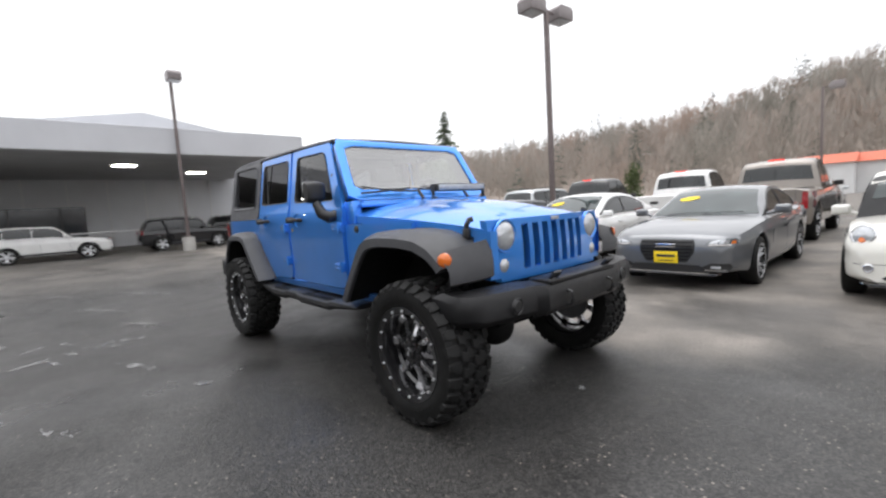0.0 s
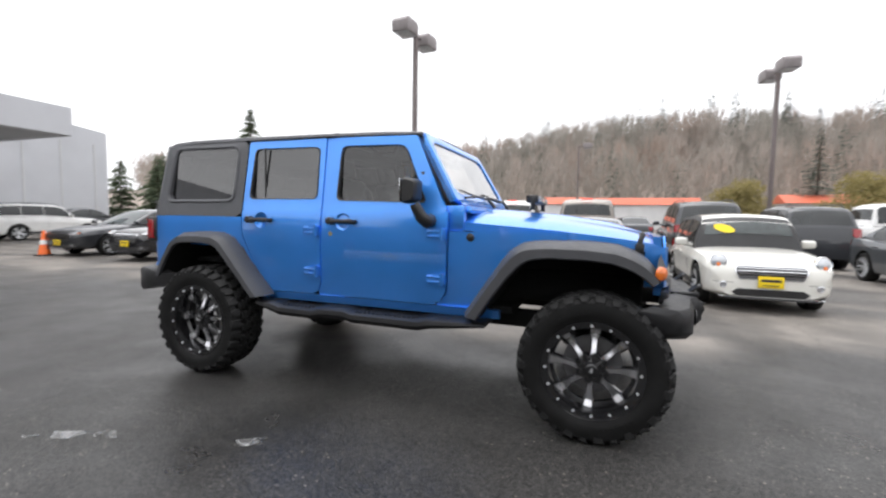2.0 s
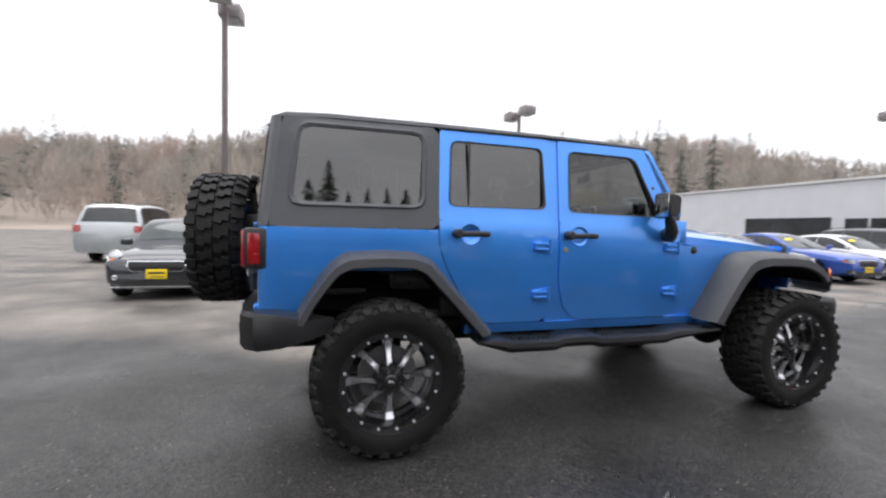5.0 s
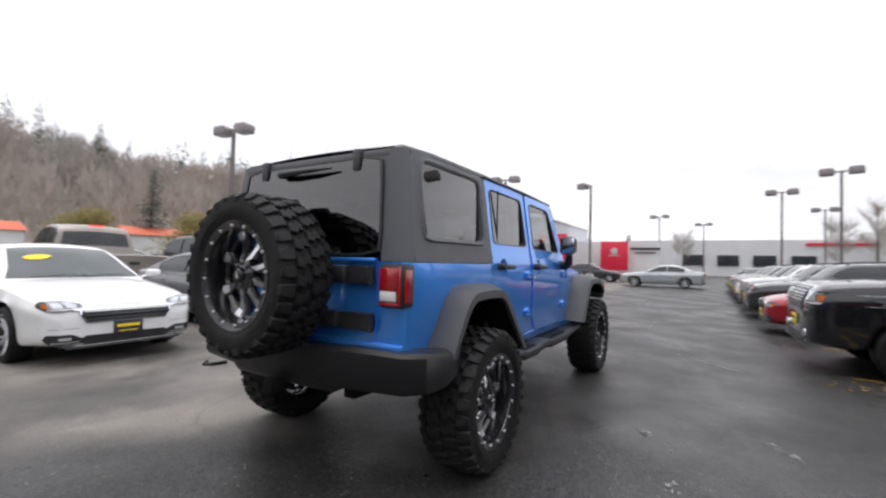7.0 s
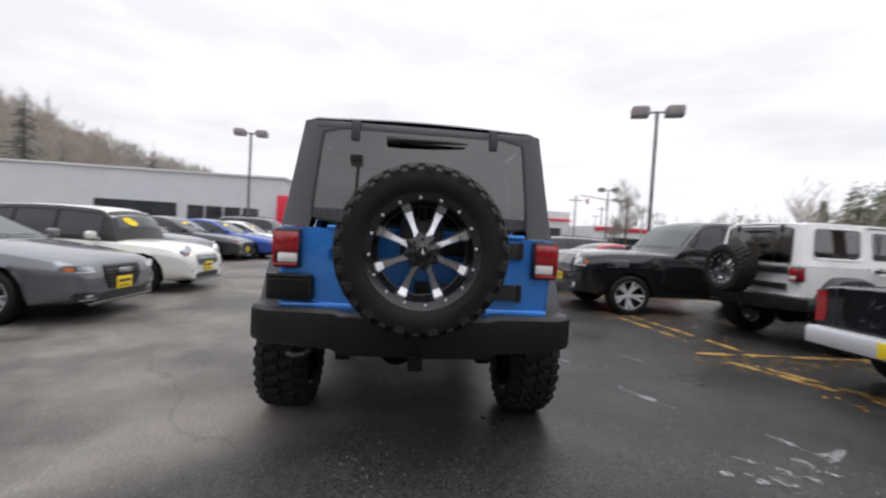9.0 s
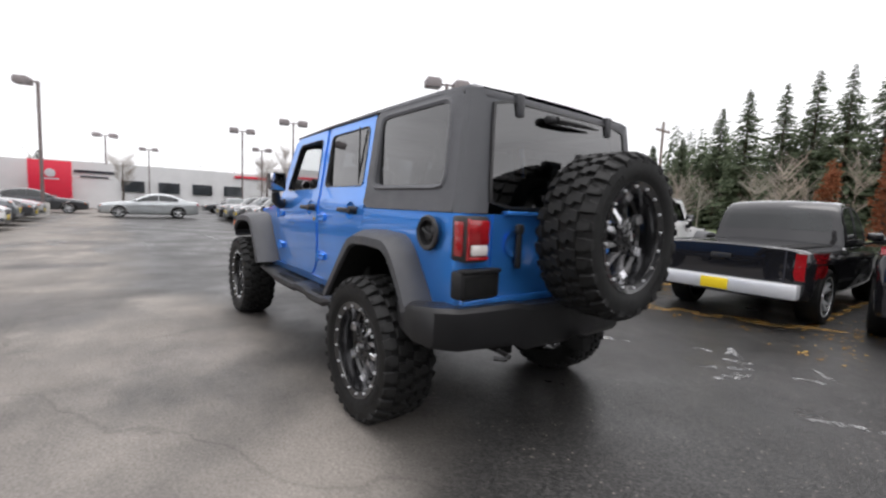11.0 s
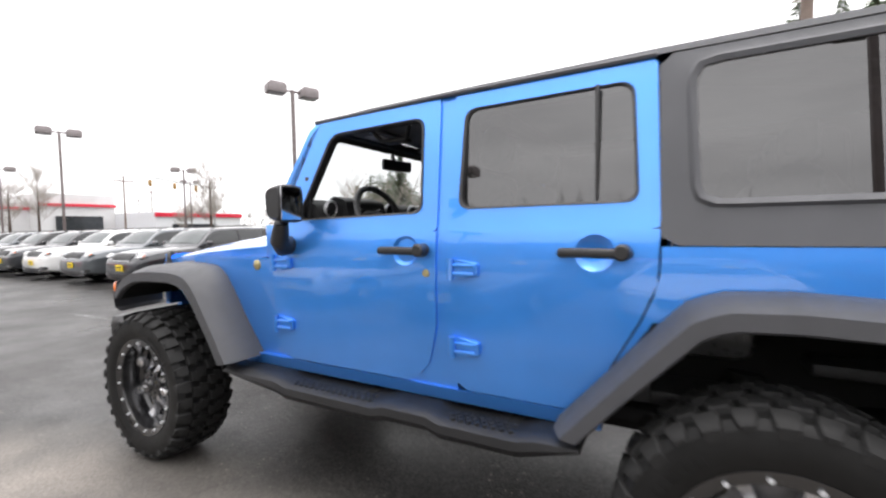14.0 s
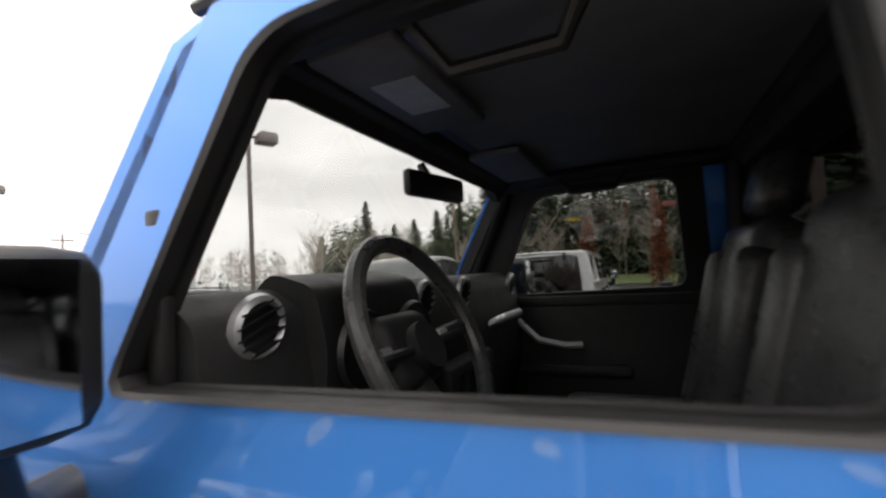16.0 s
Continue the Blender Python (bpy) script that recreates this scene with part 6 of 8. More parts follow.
def cabin(v, b, paint, xc, xf, xr, xd, H, inset=0.84, roofw=0.70, glass="cardglass2", pillars=(0.03, 0.47, 0.80), rails=False, roof_mat=None, roof_cap=False):
    """The glasshouse: one arched shell with windscreen, rear and side panes let into it. xc cowl, xf roof front, xr roof rear, xd back of it at the shoulder."""
    W = b.W / 2
    zc, zd = b.t(xc) - 0.01, b.t(xd) - 0.01
    arch = rounded([(xd, zd), (xr, H - 0.055), ((xf + xr) / 2, H + 0.012), (xf, H - 0.040), (xc, zc)], [0, 0.22, 0.9, 0.30, 0], 10)
    arch = [arch[0]] + [p for p, q in zip(arch[1:], arch) if p[0] > q[0] + 1e-4]
    ax, az = [p[0] for p in arch], [p[1] for p in arch]
    xm = (xc + xd) / 2

    def top(x):
        return float(np.interp(x, ax, az))

    def section(x, n=7):
        """Points from the middle of the roof over its edge down to the shoulder."""
        zt, zs = top(x), b.t(x) - 0.012
        hg = max(zt - zs, 0.004)

        def wz(z):
            return W * (inset + (roofw - inset) * max(0.0, (z - zs) / max(H - zs, 0.1)) ** 1.25)
        rc = min(0.085, hg * 0.45)
        ye = wz(zt - rc)
        pts = [((ye - rc) * k / n, zt - 0.035 * min(1, hg / 0.4) * (k / n) ** 2) for k in range(n + 1)]
        z0 = pts[-1][1]
        pts += [(ye - rc * 0.45, z0 - rc * 0.14), (ye - rc * 0.10, z0 - rc * 0.48), (ye, z0 - rc)]
        zl = z0 - rc
        pts += [(wz(zl + (zs - zl) * k / 5), zl + (zs - zl) * k / 5) for k in range(1, 6)]
        return pts

    def bow(x, y):
        """Front and rear glass curve back at the sides."""
        k = (y / W) ** 2
        return x - 0.13 * k * max(0.0, (x - xm) / (xc - xm)) ** 1.5 + 0.10 * k * max(0.0, (xm - x) / (xm - xd)) ** 2

    xs = sorted({round(float(x), 4) for x in np.linspace(xd, xc, 34)} | {round(x, 4) for x in ax})
    bm = bmesh.new()
    rows = []
    for x in xs:
        s = section(x)
        rows.append([(bow(x, y), -y, z) for y, z in s[::-1]] + [(bow(x, y), y, z) for y, z in s[1:]])
    vs = grid(bm, rows)
    bmesh.ops.remove_doubles(bm, verts=bm.verts, dist=0.0008)
    shell = finish("cabin", bm, roof_mat or paint, v, angle=50)

    def at_(x, u):
        """A point of the shell: u from 0, the middle of the roof, to 1, its edge, and on to 2, the shoulder."""
        s = section(x)
        k = u * 8.5 if u <= 1 else 8.5 + (u - 1) * 6.5
        i = min(int(k), len(s) - 2)
        f = k - i
        return s[i][0] * (1 - f) + s[i + 1][0] * f, s[i][1] * (1 - f) + s[i + 1][1] * f

    def pane(name, pts, mat):
        g = bmesh.new()
        grid(g, pts)
        return finish(name, g, M[mat], v)

    def front_f(u, t):
        x = xc - 0.10 + (xf + 0.01 - xc + 0.10) * t
        y, z = at_(x, abs(-1 + 2 * u) * 0.80)
        y *= 1 if u > 0.5 else -1
        return (bow(x, y) + 0.005, y, z + 0.004)

    def rear_f(u, t):
        x = xd + (0.22 if xr - xd > 0.3 else 0.045) + (xr - 0.02 - xd - (0.22 if xr - xd > 0.3 else 0.045)) * t
        y, z = at_(x, abs(-1 + 2 * u) * 0.78)
        y *= 1 if u > 0.5 else -1
        return (bow(x, y) - 0.005, y, z + 0.003)
    ws = pane("windscreen", [[front_f(i / 10, j / 8) for i in range(11)] for j in range(9)], glass)
    finish("windscreen_wiper", tube(bmesh.new(), [front_f(0.16, 0.02), front_f(0.36, 0.07), front_f(0.56, 0.06)], 0.008, 5), M["black"], ws)
    finish("windscreen_wiper", tube(bmesh.new(), [front_f(0.52, 0.02), front_f(0.70, 0.07), front_f(0.88, 0.06)], 0.008, 5), M["black"], ws)
    pane("rear_window", [[rear_f(i / 10, j / 6) for i in range(11)] for j in range(7)], "cardglass")
    xa, xb = xc - 0.30, xd + (0.34 if xr - xd > 0.3 else 0.12)
    for s in (-1, 1):
        for u0, u1 in zip(pillars, pillars[1:]):
            x1, x0 = xa + (xb - xa) * u0 - 0.022, xa + (xb - xa) * u1 + 0.022
            rows = []
            for i in range(13):
                x = x1 + (x0 - x1) * i / 12
                rows.append([])
                for j in range(6):
                    y, z = at_(x, 1.20 + 0.68 * j / 5)
                    rows[-1].append((bow(x, y), s * (y + 0.005), z))
            pn = pane("side_window", rows, "cardglass")
            edge = [r[0] for r in rows] + rows[-1][1:] + [r[-1] for r in rows[::-1]][1:] + rows[0][::-1][1:]
            finish("window_trim", tube(bmesh.new(), [(x, y + s * 0.002, z) for x, y, z in edge], 0.008, 5), M["black"], pn)
    if rails:
        for s in (-1, 1):
            finish("roof_rail", tube(bmesh.new(), [(x, s * W * roofw * 0.88, top(x) + dz) for x, dz in ((xf - 0.10, -0.02), (xf - 0.25, 0.032), ((xf + xr) / 2, 0.030), (xr + 0.25, 0.032), (xr + 0.10, -0.02))], 0.014, 6), M["black"], v)
    SCREENS[v.name] = front_f
    if roof_cap:
        bm = bmesh.new()
        rows = []
        for x in np.linspace(xr - 0.02, xf + 0.02, 16):
            s = section(float(x))[:9]
            rows.append([(bow(x, y), -y * 1.01, z + 0.006) for y, z in s[::-1]] + [(bow(x, y), y * 1.01, z + 0.006) for y, z in s[1:]])
        grid(bm, rows)
        finish("roof_panel", bm, paint, v)
    return shell


def dress(v, b, paint, z_head, z_tail, grille, wheel=("ten", 0.235), face="yellow", cladding=False, mirror_x=None, zplate=0.50, front="plain", tail_w=0.22, tail_h=0.16, mirror_mat=None, chrome_grille=False, rear_plate=False, round_lamps=False, arches=None):
    """Wheels, lamps, grille, intakes, plates, seams, handles and mirrors."""
    R = b.R
    for x in (b.ax_f, b.ax_r):
        for s in (-1, 1):
            car_wheel(v, R, wheel[1], R * 0.70, Matrix.Translation((x, s * (b.W / 2 - wheel[1] / 2 - 0.012), R - 0.006)) @ (Matrix.Identity(4) if s > 0 else Matrix.Rotation(math.pi, 4, "Z")) @ Matrix.Rotation(x + s, 4, "Y"), wheel[0])
    wf, wr = b.w(b.x1 - 0.20), b.w(b.x0 + (0.03 if front == "truck" else 0.12)) * 0.975
    for s in (-1, 1):
        if round_lamps:
            yl = s * (wf - 0.155)
            m_ = Matrix.Translation((b.surf_x(yl, z_head) - 0.012, yl, z_head)) @ Matrix.Rotation(radians(s * 14), 4, "Z") @ Matrix.Rotation(radians(-16), 4, "Y")
            hl = finish("headlight", lathe(bmesh.new(), [(0.0001, 0.034), (0.05, 0.030), (0.088, 0.012), (0.096, -0.03)], 28, "x"), M["lens"], v)
            hl.matrix_basis = m_
            finish("headlight_ring", lathe(bmesh.new(), [(0.090, 0.014), (0.098, 0.022), (0.108, 0.012), (0.110, -0.03)], 28, "x"), M["chrome"], hl)
            fl = finish("turn_lamp", lathe(bmesh.new(), [(0.0001, 0.012), (0.026, 0.010), (0.030, 0.0)], 16, "x"), M["amber"], hl)
            fl.matrix_basis = Matrix.Translation((0.022, 0, -0.058))
            fg = finish("fog_lamp_ring", lathe(bmesh.new(), [(0.0001, 0.004), (0.030, 0.004), (0.034, 0.012), (0.044, 0.008), (0.045, -0.02)], 20, "x"), M["chrome"], v)
            fg.matrix_basis = Matrix.Translation((b.surf_x(yl * 0.92, b.clear + 0.20) + 0.004, yl * 0.92, b.clear + 0.20))
        else:
            out = [(z_head + dz, wf - d0, wf - d1) for dz, d0, d1 in LAMPS[front]]
            zl0, zl1 = out[0][0], out[-1][0]

            def within(f0, f1, g0, g1):
                """The part of the lamp between shares of its width and height."""
                res = []
                for g in (g0, (g0 + g1) / 2, g1):
                    z = zl0 + (zl1 - zl0) * g
                    p0, p1 = (float(np.interp(z, [q[0] for q in out], [q[i] for q in out])) for i in (1, 2))
                    res.append((z, s * (p0 + (p1 - p0) * f0), s * (p0 + (p1 - p0) * f1)))
                return res
            hl = finish("headlight", face_band(b, [(z, s * p, s * q) for z, p, q in out], 0.005), M["lampdark"], v, "clear headlight with a dark housing")
            for f0, f1 in ((0.12, 0.40), (0.48, 0.76)):
                finish("lamp_reflector", face_band(b, within(f0, f1, 0.30, 0.84), 0.009, n=3), M["lens"], hl)
            finish("lamp_strip", face_band(b, within(0.06, 0.90, 0.08, 0.20), 0.010, n=6), M["whitelens"], hl)
            finish("turn_lamp", face_band(b, within(0.84, 0.94, 0.30, 0.72), 0.008, n=2), M["amber"], hl)
            if front == "truck":
                fg = finish("fog_lamp", lathe(bmesh.new(), [(0.0001, 0.010), (0.040, 0.006), (0.050, 0.012), (0.058, -0.02)], 20, "x"), M["lens"], v)
                fg.matrix_basis = Matrix.Translation((b.surf_x(s * (wf - 0.30), b.clear + 0.20) + 0.004, s * (wf - 0.30), b.clear + 0.20))
            else:
                zp = b.clear + (0.07 if front != "plain" else 0.095)
                fp = finish("bumper_pocket", face_band(b, [(zp, s * (wf - 0.40), s * (wf - 0.10)), (zp + 0.06, s * (wf - 0.38), s * (wf - 0.05)), (zp + 0.115, s * (wf - 0.27), s * (wf - 0.07))], 0.006), M["black"], v)
                finish("pocket_trim", face_band(b, [(zp + 0.018, s * (wf - 0.38), s * (wf - 0.10)), (zp + 0.030, s * (wf - 0.38), s * (wf - 0.10))], 0.011), M["chrome"], fp)
                finish("fog_lamp", face_band(b, [(zp + 0.050, s * (wf - 0.27), s * (wf - 0.16)), (zp + 0.080, s * (wf - 0.27), s * (wf - 0.16))], 0.010, n=3), M["lens"], fp)
        if arches:
            for x in (b.ax_f, b.ax_r):
                bm = bmesh.new()
                grid(bm, [[(x + q * math.cos(a), s * (b.side_y(x, R + 0.3) + o), R + q * math.sin(a)) for q, o in ((R + 0.03, -0.03), (R + 0.03, 0.012), (R + 0.095, 0.010), (R + 0.105, -0.02))] for a in np.linspace(-0.15, math.pi + 0.15, 22)])
                finish("wheel_arch_trim", bm, M[arches], v)
        finish("tail_light", face_band(b, [(z_tail - tail_h / 2, s * (wr - tail_w * 0.8), s * wr), (z_tail - tail_h * 0.3, s * (wr - tail_w), s * wr), (z_tail + tail_h / 2, s * (wr - tail_w * 0.92), s * wr)], 0.010, False), M["red"], v)
        xm = mirror_x if mirror_x is not None else b.ax_f - 0.72
        zt = b.t(xm)
        bm = bmesh.new()
        box(bm, (xm, s * (b.W / 2 + 0.085), zt + 0.075), (0.10, 0.20, 0.13), bev=0.04, seg=3)
        tube(bm, [(xm + 0.02, s * (b.W / 2 - 0.10), zt + 0.01), (xm, s * (b.W / 2 + 0.03), zt + 0.05)], 0.022, 8)
        finish("door_mirror", bm, mirror_mat or paint, v)
        zh = b.t(b.ax_r + 0.8) - 0.13
        for xh in (b.ax_f - 1.45, b.ax_r + 0.42):
            finish("door_handle", B(((xh, s * (b.side_y(xh, zh) + 0.012), zh), (0.17, 0.022, 0.028), 0.008)), paint, v)
        lo, hi = b.clear + 0.12, b.t(0) - 0.03
        for xs_ in (b.ax_f - 0.62, b.ax_f - 1.62):
            finish("door_seam", side_patch(b, s, xs_ - 0.004, xs_ + 0.004, lo, hi, 0.0015, 1, 0.003), M["ink"], v)
        if cladding:
            finish("sill_cladding", side_patch(b, s, b.ax_r + R + 0.06, b.ax_f - R - 0.06, b.clear + 0.02, b.clear + 0.17, 0.006), M["flare"], v)
        # dark wheel houses
        for x in (b.ax_f, b.ax_r):
            bm = bmesh.new()
            Ra = R + 0.05
            grid(bm, [[(x + Ra * math.cos(a), s * (b.W / 2 - 0.03), R + Ra * math.sin(a)), (x + Ra * math.cos(a), s * 0.35, R + Ra * math.sin(a))] for a in np.linspace(0, math.pi, 15)])
            finish("wheel_house", bm, M["under"], v)
    (gy, gz0, gz1) = grille
    dz = gz1 - gz0
    foot = {"tall": 0.74, "truck": 0.90}.get(front, 0.86)

    def hexa(g, wide):
        """Grille outline grown by g: narrower at its foot, corners eased at the top."""
        return [(z - (g if i == 0 else -g if i == 3 else 0), -(gy * k + g) * wide, (gy * k + g) * wide) for i, (z, k) in enumerate(((gz0, foot), (gz0 + dz * 0.45, 0.98), (gz1 - dz * 0.20, 1.0), (gz1, 0.94)))]
    finish("grille_surround", face_band(b, hexa(0.020 if front == "truck" or chrome_grille else 0.012, 1.0), 0.012, n=10), M["black"] if front == "tall" else M["chrome"], v)
    gr = finish("grille", face_band(b, hexa(0.0, 1.0), 0.017, n=10), M["black"], v, "black front grille")
    nbar = max(3, round(dz / 0.045))
    for k in range(nbar):
        z = gz0 + dz * (k + 0.5) / nbar
        hw = float(np.interp(z, [gz0, gz0 + dz * 0.45], [gy * foot, gy * 0.98])) * 0.97
        finish("grille_bar", face_band(b, [(z - 0.005, -hw, hw), (z + 0.006, -hw, hw)], 0.024, n=8), M["chrome"] if chrome_grille else M["under"], gr)
    if front == "truck":
        finish("grille_post", face_band(b, [(gz0 + 0.01, -0.016, 0.016), (gz1 - 0.01, -0.016, 0.016)], 0.028, n=2), M["chrome"], gr)
    if front == "winged":
        # chrome wing over the grille that runs out into the lamps
        finish("grille_wing", face_band(b, [(gz1 - 0.012, -wf * 0.62, wf * 0.62), (gz1 + 0.018, -wf * 0.70, wf * 0.70)], 0.020, n=14), M["chrome"], gr)
    zi = b.clear + 0.055
    li = finish("lower_intake", face_band(b, [(zi, -wf * 0.52, wf * 0.52), (zi + 0.05, -wf * 0.60, wf * 0.60), (zi + 0.10, -wf * 0.50, wf * 0.50)], 0.012, n=10), M["black"], v)
    if front in ("winged", "tall", "round"):
        finish("intake_trim", face_band(b, [(zi - 0.016, -wf * 0.80, wf * 0.80), (zi - 0.002, -wf * 0.82, wf * 0.82)], 0.022, n=14), M["chrome"], li)
    finish("bumper_seam", face_band(b, [(gz0 - 0.075, -wf * 0.97, -gy * 1.05), (gz0 - 0.070, -wf * 0.97, -gy * 1.05)], 0.002, n=5), M["ink"], v)
    finish("bumper_seam", face_band(b, [(gz0 - 0.075, gy * 1.05, wf * 0.97), (gz0 - 0.070, gy * 1.05, wf * 0.97)], 0.002, n=5), M["ink"], v)
    finish("bumper_lip", face_band(b, [(b.clear + 0.015, -wf * 0.72, wf * 0.72), (b.clear + 0.036, -wf * 0.74, wf * 0.74)], 0.02, n=10), M["flare"], v)
    if face:
        pl = finish("dealer_plate", B(((b.x1 + 0.022, 0, zplate), (0.010, 0.31, 0.16), 0.004)), M["yellow"] if face == "yellow" else M["ink"], v, "yellow dealer plate")
        finish("plate_print", B(((b.x1 + 0.028, 0, zplate + 0.02), (0.003, 0.24, 0.035)), ((b.x1 + 0.028, 0, zplate - 0.045), (0.003, 0.20, 0.012))), M["ink"] if face == "yellow" else M["yellow"], pl)
    if rear_plate:
        pl = finish("number_plate", B(((b.x0 - 0.020, 0, z_tail - 0.08), (0.010, 0.31, 0.155), 0.004)), M["plate"], v)
        finish("plate_print", B(((b.x0 - 0.026, 0, z_tail - 0.085), (0.003, 0.25, 0.055))), M["ink"], pl)
    finish("underbody", B(((0, 0, b.clear + 0.06), (b.L * 0.86, b.W * 0.70, 0.08), 0.02)), M["under"], v)


def sticker(v, u=0.24, t=0.62, r=0.105, turn=8):
    """Yellow oval price sticker lying on the windscreen at (u, t) of it."""
    f = SCREENS[v.name]
    p, pu, pt = Vector(f(u, t)), Vector(f(u + 0.03, t)), Vector(f(u, t + 0.05))
    ey, ez = (pu - p).normalized(), (pt - p).normalized()
    ex = ey.cross(ez).normalized()
    ez = ex.cross(ey)
    bm = bmesh.new()
    bm.faces.new([bm.verts.new((0.003, r * 1.5 * math.cos(a), r * 0.66 * math.sin(a))) for a in (2 * math.pi * k / 24 for k in range(24))])
    r_ = bmesh.ops.extrude_face_region(bm, geom=bm.faces[:])
    for q in r_["geom"]:
        if isinstance(q, bmesh.types.BMVert):
            q.co.x += 0.003
    o = finish("price_sticker", bm, M["yellow"], v, "yellow oval price sticker")
    o.matrix_basis = Matrix(((ex.x, ey.x, ez.x, p.x), (ex.y, ey.y, ez.y, p.y), (ex.z, ey.z, ez.z, p.z), (0, 0, 0, 1))) @ Matrix.Rotation(radians(turn), 4, "X")
    return o


SEDAN = [(-1, 0.80), (-0.985, 0.95), (-0.93, 1.005), (-0.72, 1.01), (-0.40, 0.965), (0.30, 0.94), (0.42, 0.925), (0.70, 0.860), (0.88, 0.790), (0.955, 0.735), (0.985, 0.67), (1, 0.58)]
HATCH = [(-1, 0.78), (-0.97, 0.93), (-0.5, 0.965), (0.35, 0.955), (0.50, 0.945), (0.78, 0.895), (0.92, 0.825), (0.975, 0.74), (1, 0.62)]
SUVT = [(-1, 0.85), (-0.97, 1.08), (-0.5, 1.10), (0.30, 1.07), (0.45, 1.05), (0.75, 0.99), (0.92, 0.90), (0.975, 0.80), (1, 0.68)]


def sedan(label, paint, m, L=4.75, W=1.84, H=1.44, wb=2.80, z_head=0.66, grille=(0.36, 0.50, 0.68), face="yellow", group="", stick=True, wheel=("ten", 0.235), zplate=0.42, **kw):
    v = thing("sedan_car", label, "car", m, group)
    b = Body(L, W, wb, 0.90, 0.335, SEDAN)
    finish("body", b.mesh(), PAINT[paint], v)
    hl = L / 2
    cabin(v, b, PAINT[paint], 0.44 * hl, 0.04 * hl, -0.44 * hl, -0.82 * hl, H, 0.86, 0.66, pillars=(0.0, 0.47, 0.90))
    dress(v, b, PAINT[paint], z_head, 0.84, grille, face=face, zplate=zplate, wheel=wheel, **kw)
    if stick:
        sticker(v)
    return v


def suv(label, paint, m, L=4.65, W=1.88, H=1.70, wb=2.72, name="suv_car", top=SUVT, z_head=0.88, grille=(0.45, 0.76, 0.94), face="yellow", group="", rails=True, R=0.36, tail_z=0.98, tail_w=0.22, tail_h=0.20, clear=0.24, upright=1.0, roof_mat=None, wheel=("five", 0.24), **kw):
    v = thing(name, label, "car", m, group)
    b = Body(L, W, wb, 0.92 if L > 4 else 0.75, R, [(x, z * (1.0 if H > 1.6 else H / 1.60)) for x, z in top], clear, 0.84, 0.88)
    finish("body", b.mesh(), PAINT[paint], v)
    hl = L / 2
    cabin(v, b, PAINT[paint], 0.44 * hl, (0.44 - 0.24 * upright) * hl, -0.86 * hl, -0.965 * hl, H, 0.90, 0.72, pillars=(0.0, 0.37, 0.68, 0.97), rails=rails, roof_mat=roof_mat, roof_cap=roof_mat is not None)
    dress(v, b, PAINT[paint], z_head, tail_z, grille, face=face, cladding=True, zplate=kw.pop("zplate", 0.56), tail_w=tail_w, tail_h=tail_h, wheel=wheel, **kw)
    return v


TRUCK = [(-1, 1.13), (-0.99, 1.15), (-0.30, 1.15), (-0.28, 1.17), (0.26, 1.17), (0.30, 1.16), (0.40, 1.16), (0.72, 1.14), (0.93, 1.09), (0.98, 0.98), (1, 0.86)]


def truck(label, paint, m, L=5.80, W=2.00, H=1.90, wb=3.57, group="", face="yellow", rear=True, grille=(0.55, 0.78, 1.05), lit=False, wheel=("five", 0.27), k=1.0, zplate=0.62):
    v = thing("pickup_truck", label, "truck", m, group)
    b = Body(L, W, wb, 0.98, 0.40, [(x, z * k) for x, z in TRUCK], 0.34, 0.90, 0.97)
    finish("body", b.mesh(), PAINT[paint], v)
    hl = L / 2
    cabin(v, b, PAINT[paint], 0.38 * hl, 0.17 * hl, -0.24 * hl, -0.29 * hl, H, 0.91, 0.75, pillars=(0.0, 0.50, 0.98))
    dress(v, b, PAINT[paint], 0.93 * k, 0.91 * k, grille, face=face, zplate=zplate, front="truck", tail_w=0.13, tail_h=0.34, wheel=wheel, mirror_x=0.30 * hl, mirror_mat=M["black"], chrome_grille=True)
    # open bed with dark liner, tailgate panel and chrome bumper
    finish("bed_liner", B(((-0.645 * hl, 0, 1.12 * k), (0.66 * hl, W * 0.80, 0.09), 0.01)), M["under"], v)
    finish("tailgate_seam", B(((-hl - 0.004, 0, 0.62 * k), (0.008, W * 0.74, 0.010)), ((-hl - 0.004, W * 0.37, 0.86 * k), (0.008, 0.010, 0.5)), ((-hl - 0.004, -W * 0.37, 0.86 * k), (0.008, 0.010, 0.5))), M["ink"], v)
    finish("tailgate_handle", B(((-hl - 0.012, 0, 0.98 * k), (0.02, 0.24, 0.07), 0.01)), M["black"], v)
    rb = finish("rear_bumper", B(((-hl - 0.07, 0, 0.54), (0.16, W * 0.93, 0.19), 0.03)), M["alloy"], v, "metal rear bumper")
    finish("bumper_plate", B(((-hl - 0.156, 0, 0.54), (0.01, 0.32, 0.15), 0.003)), M["yellow"], rb)
    if lit:
        finish("third_brake_light", B(((-0.245 * hl - 0.02, 0, H - 0.045), (0.03, 0.34, 0.035), 0.006)), M["redlit"], v)
    return v


def at(x, y, deg):
    """A place on the ground, nose turned by deg from +x."""
    k = 0.89 if y < -2 else 1.04 if y > 10 else 0.94
    return pose(x, y, 0, 0, 0, deg) @ Matrix.Diagonal((0.96, 0.96, k, 1))


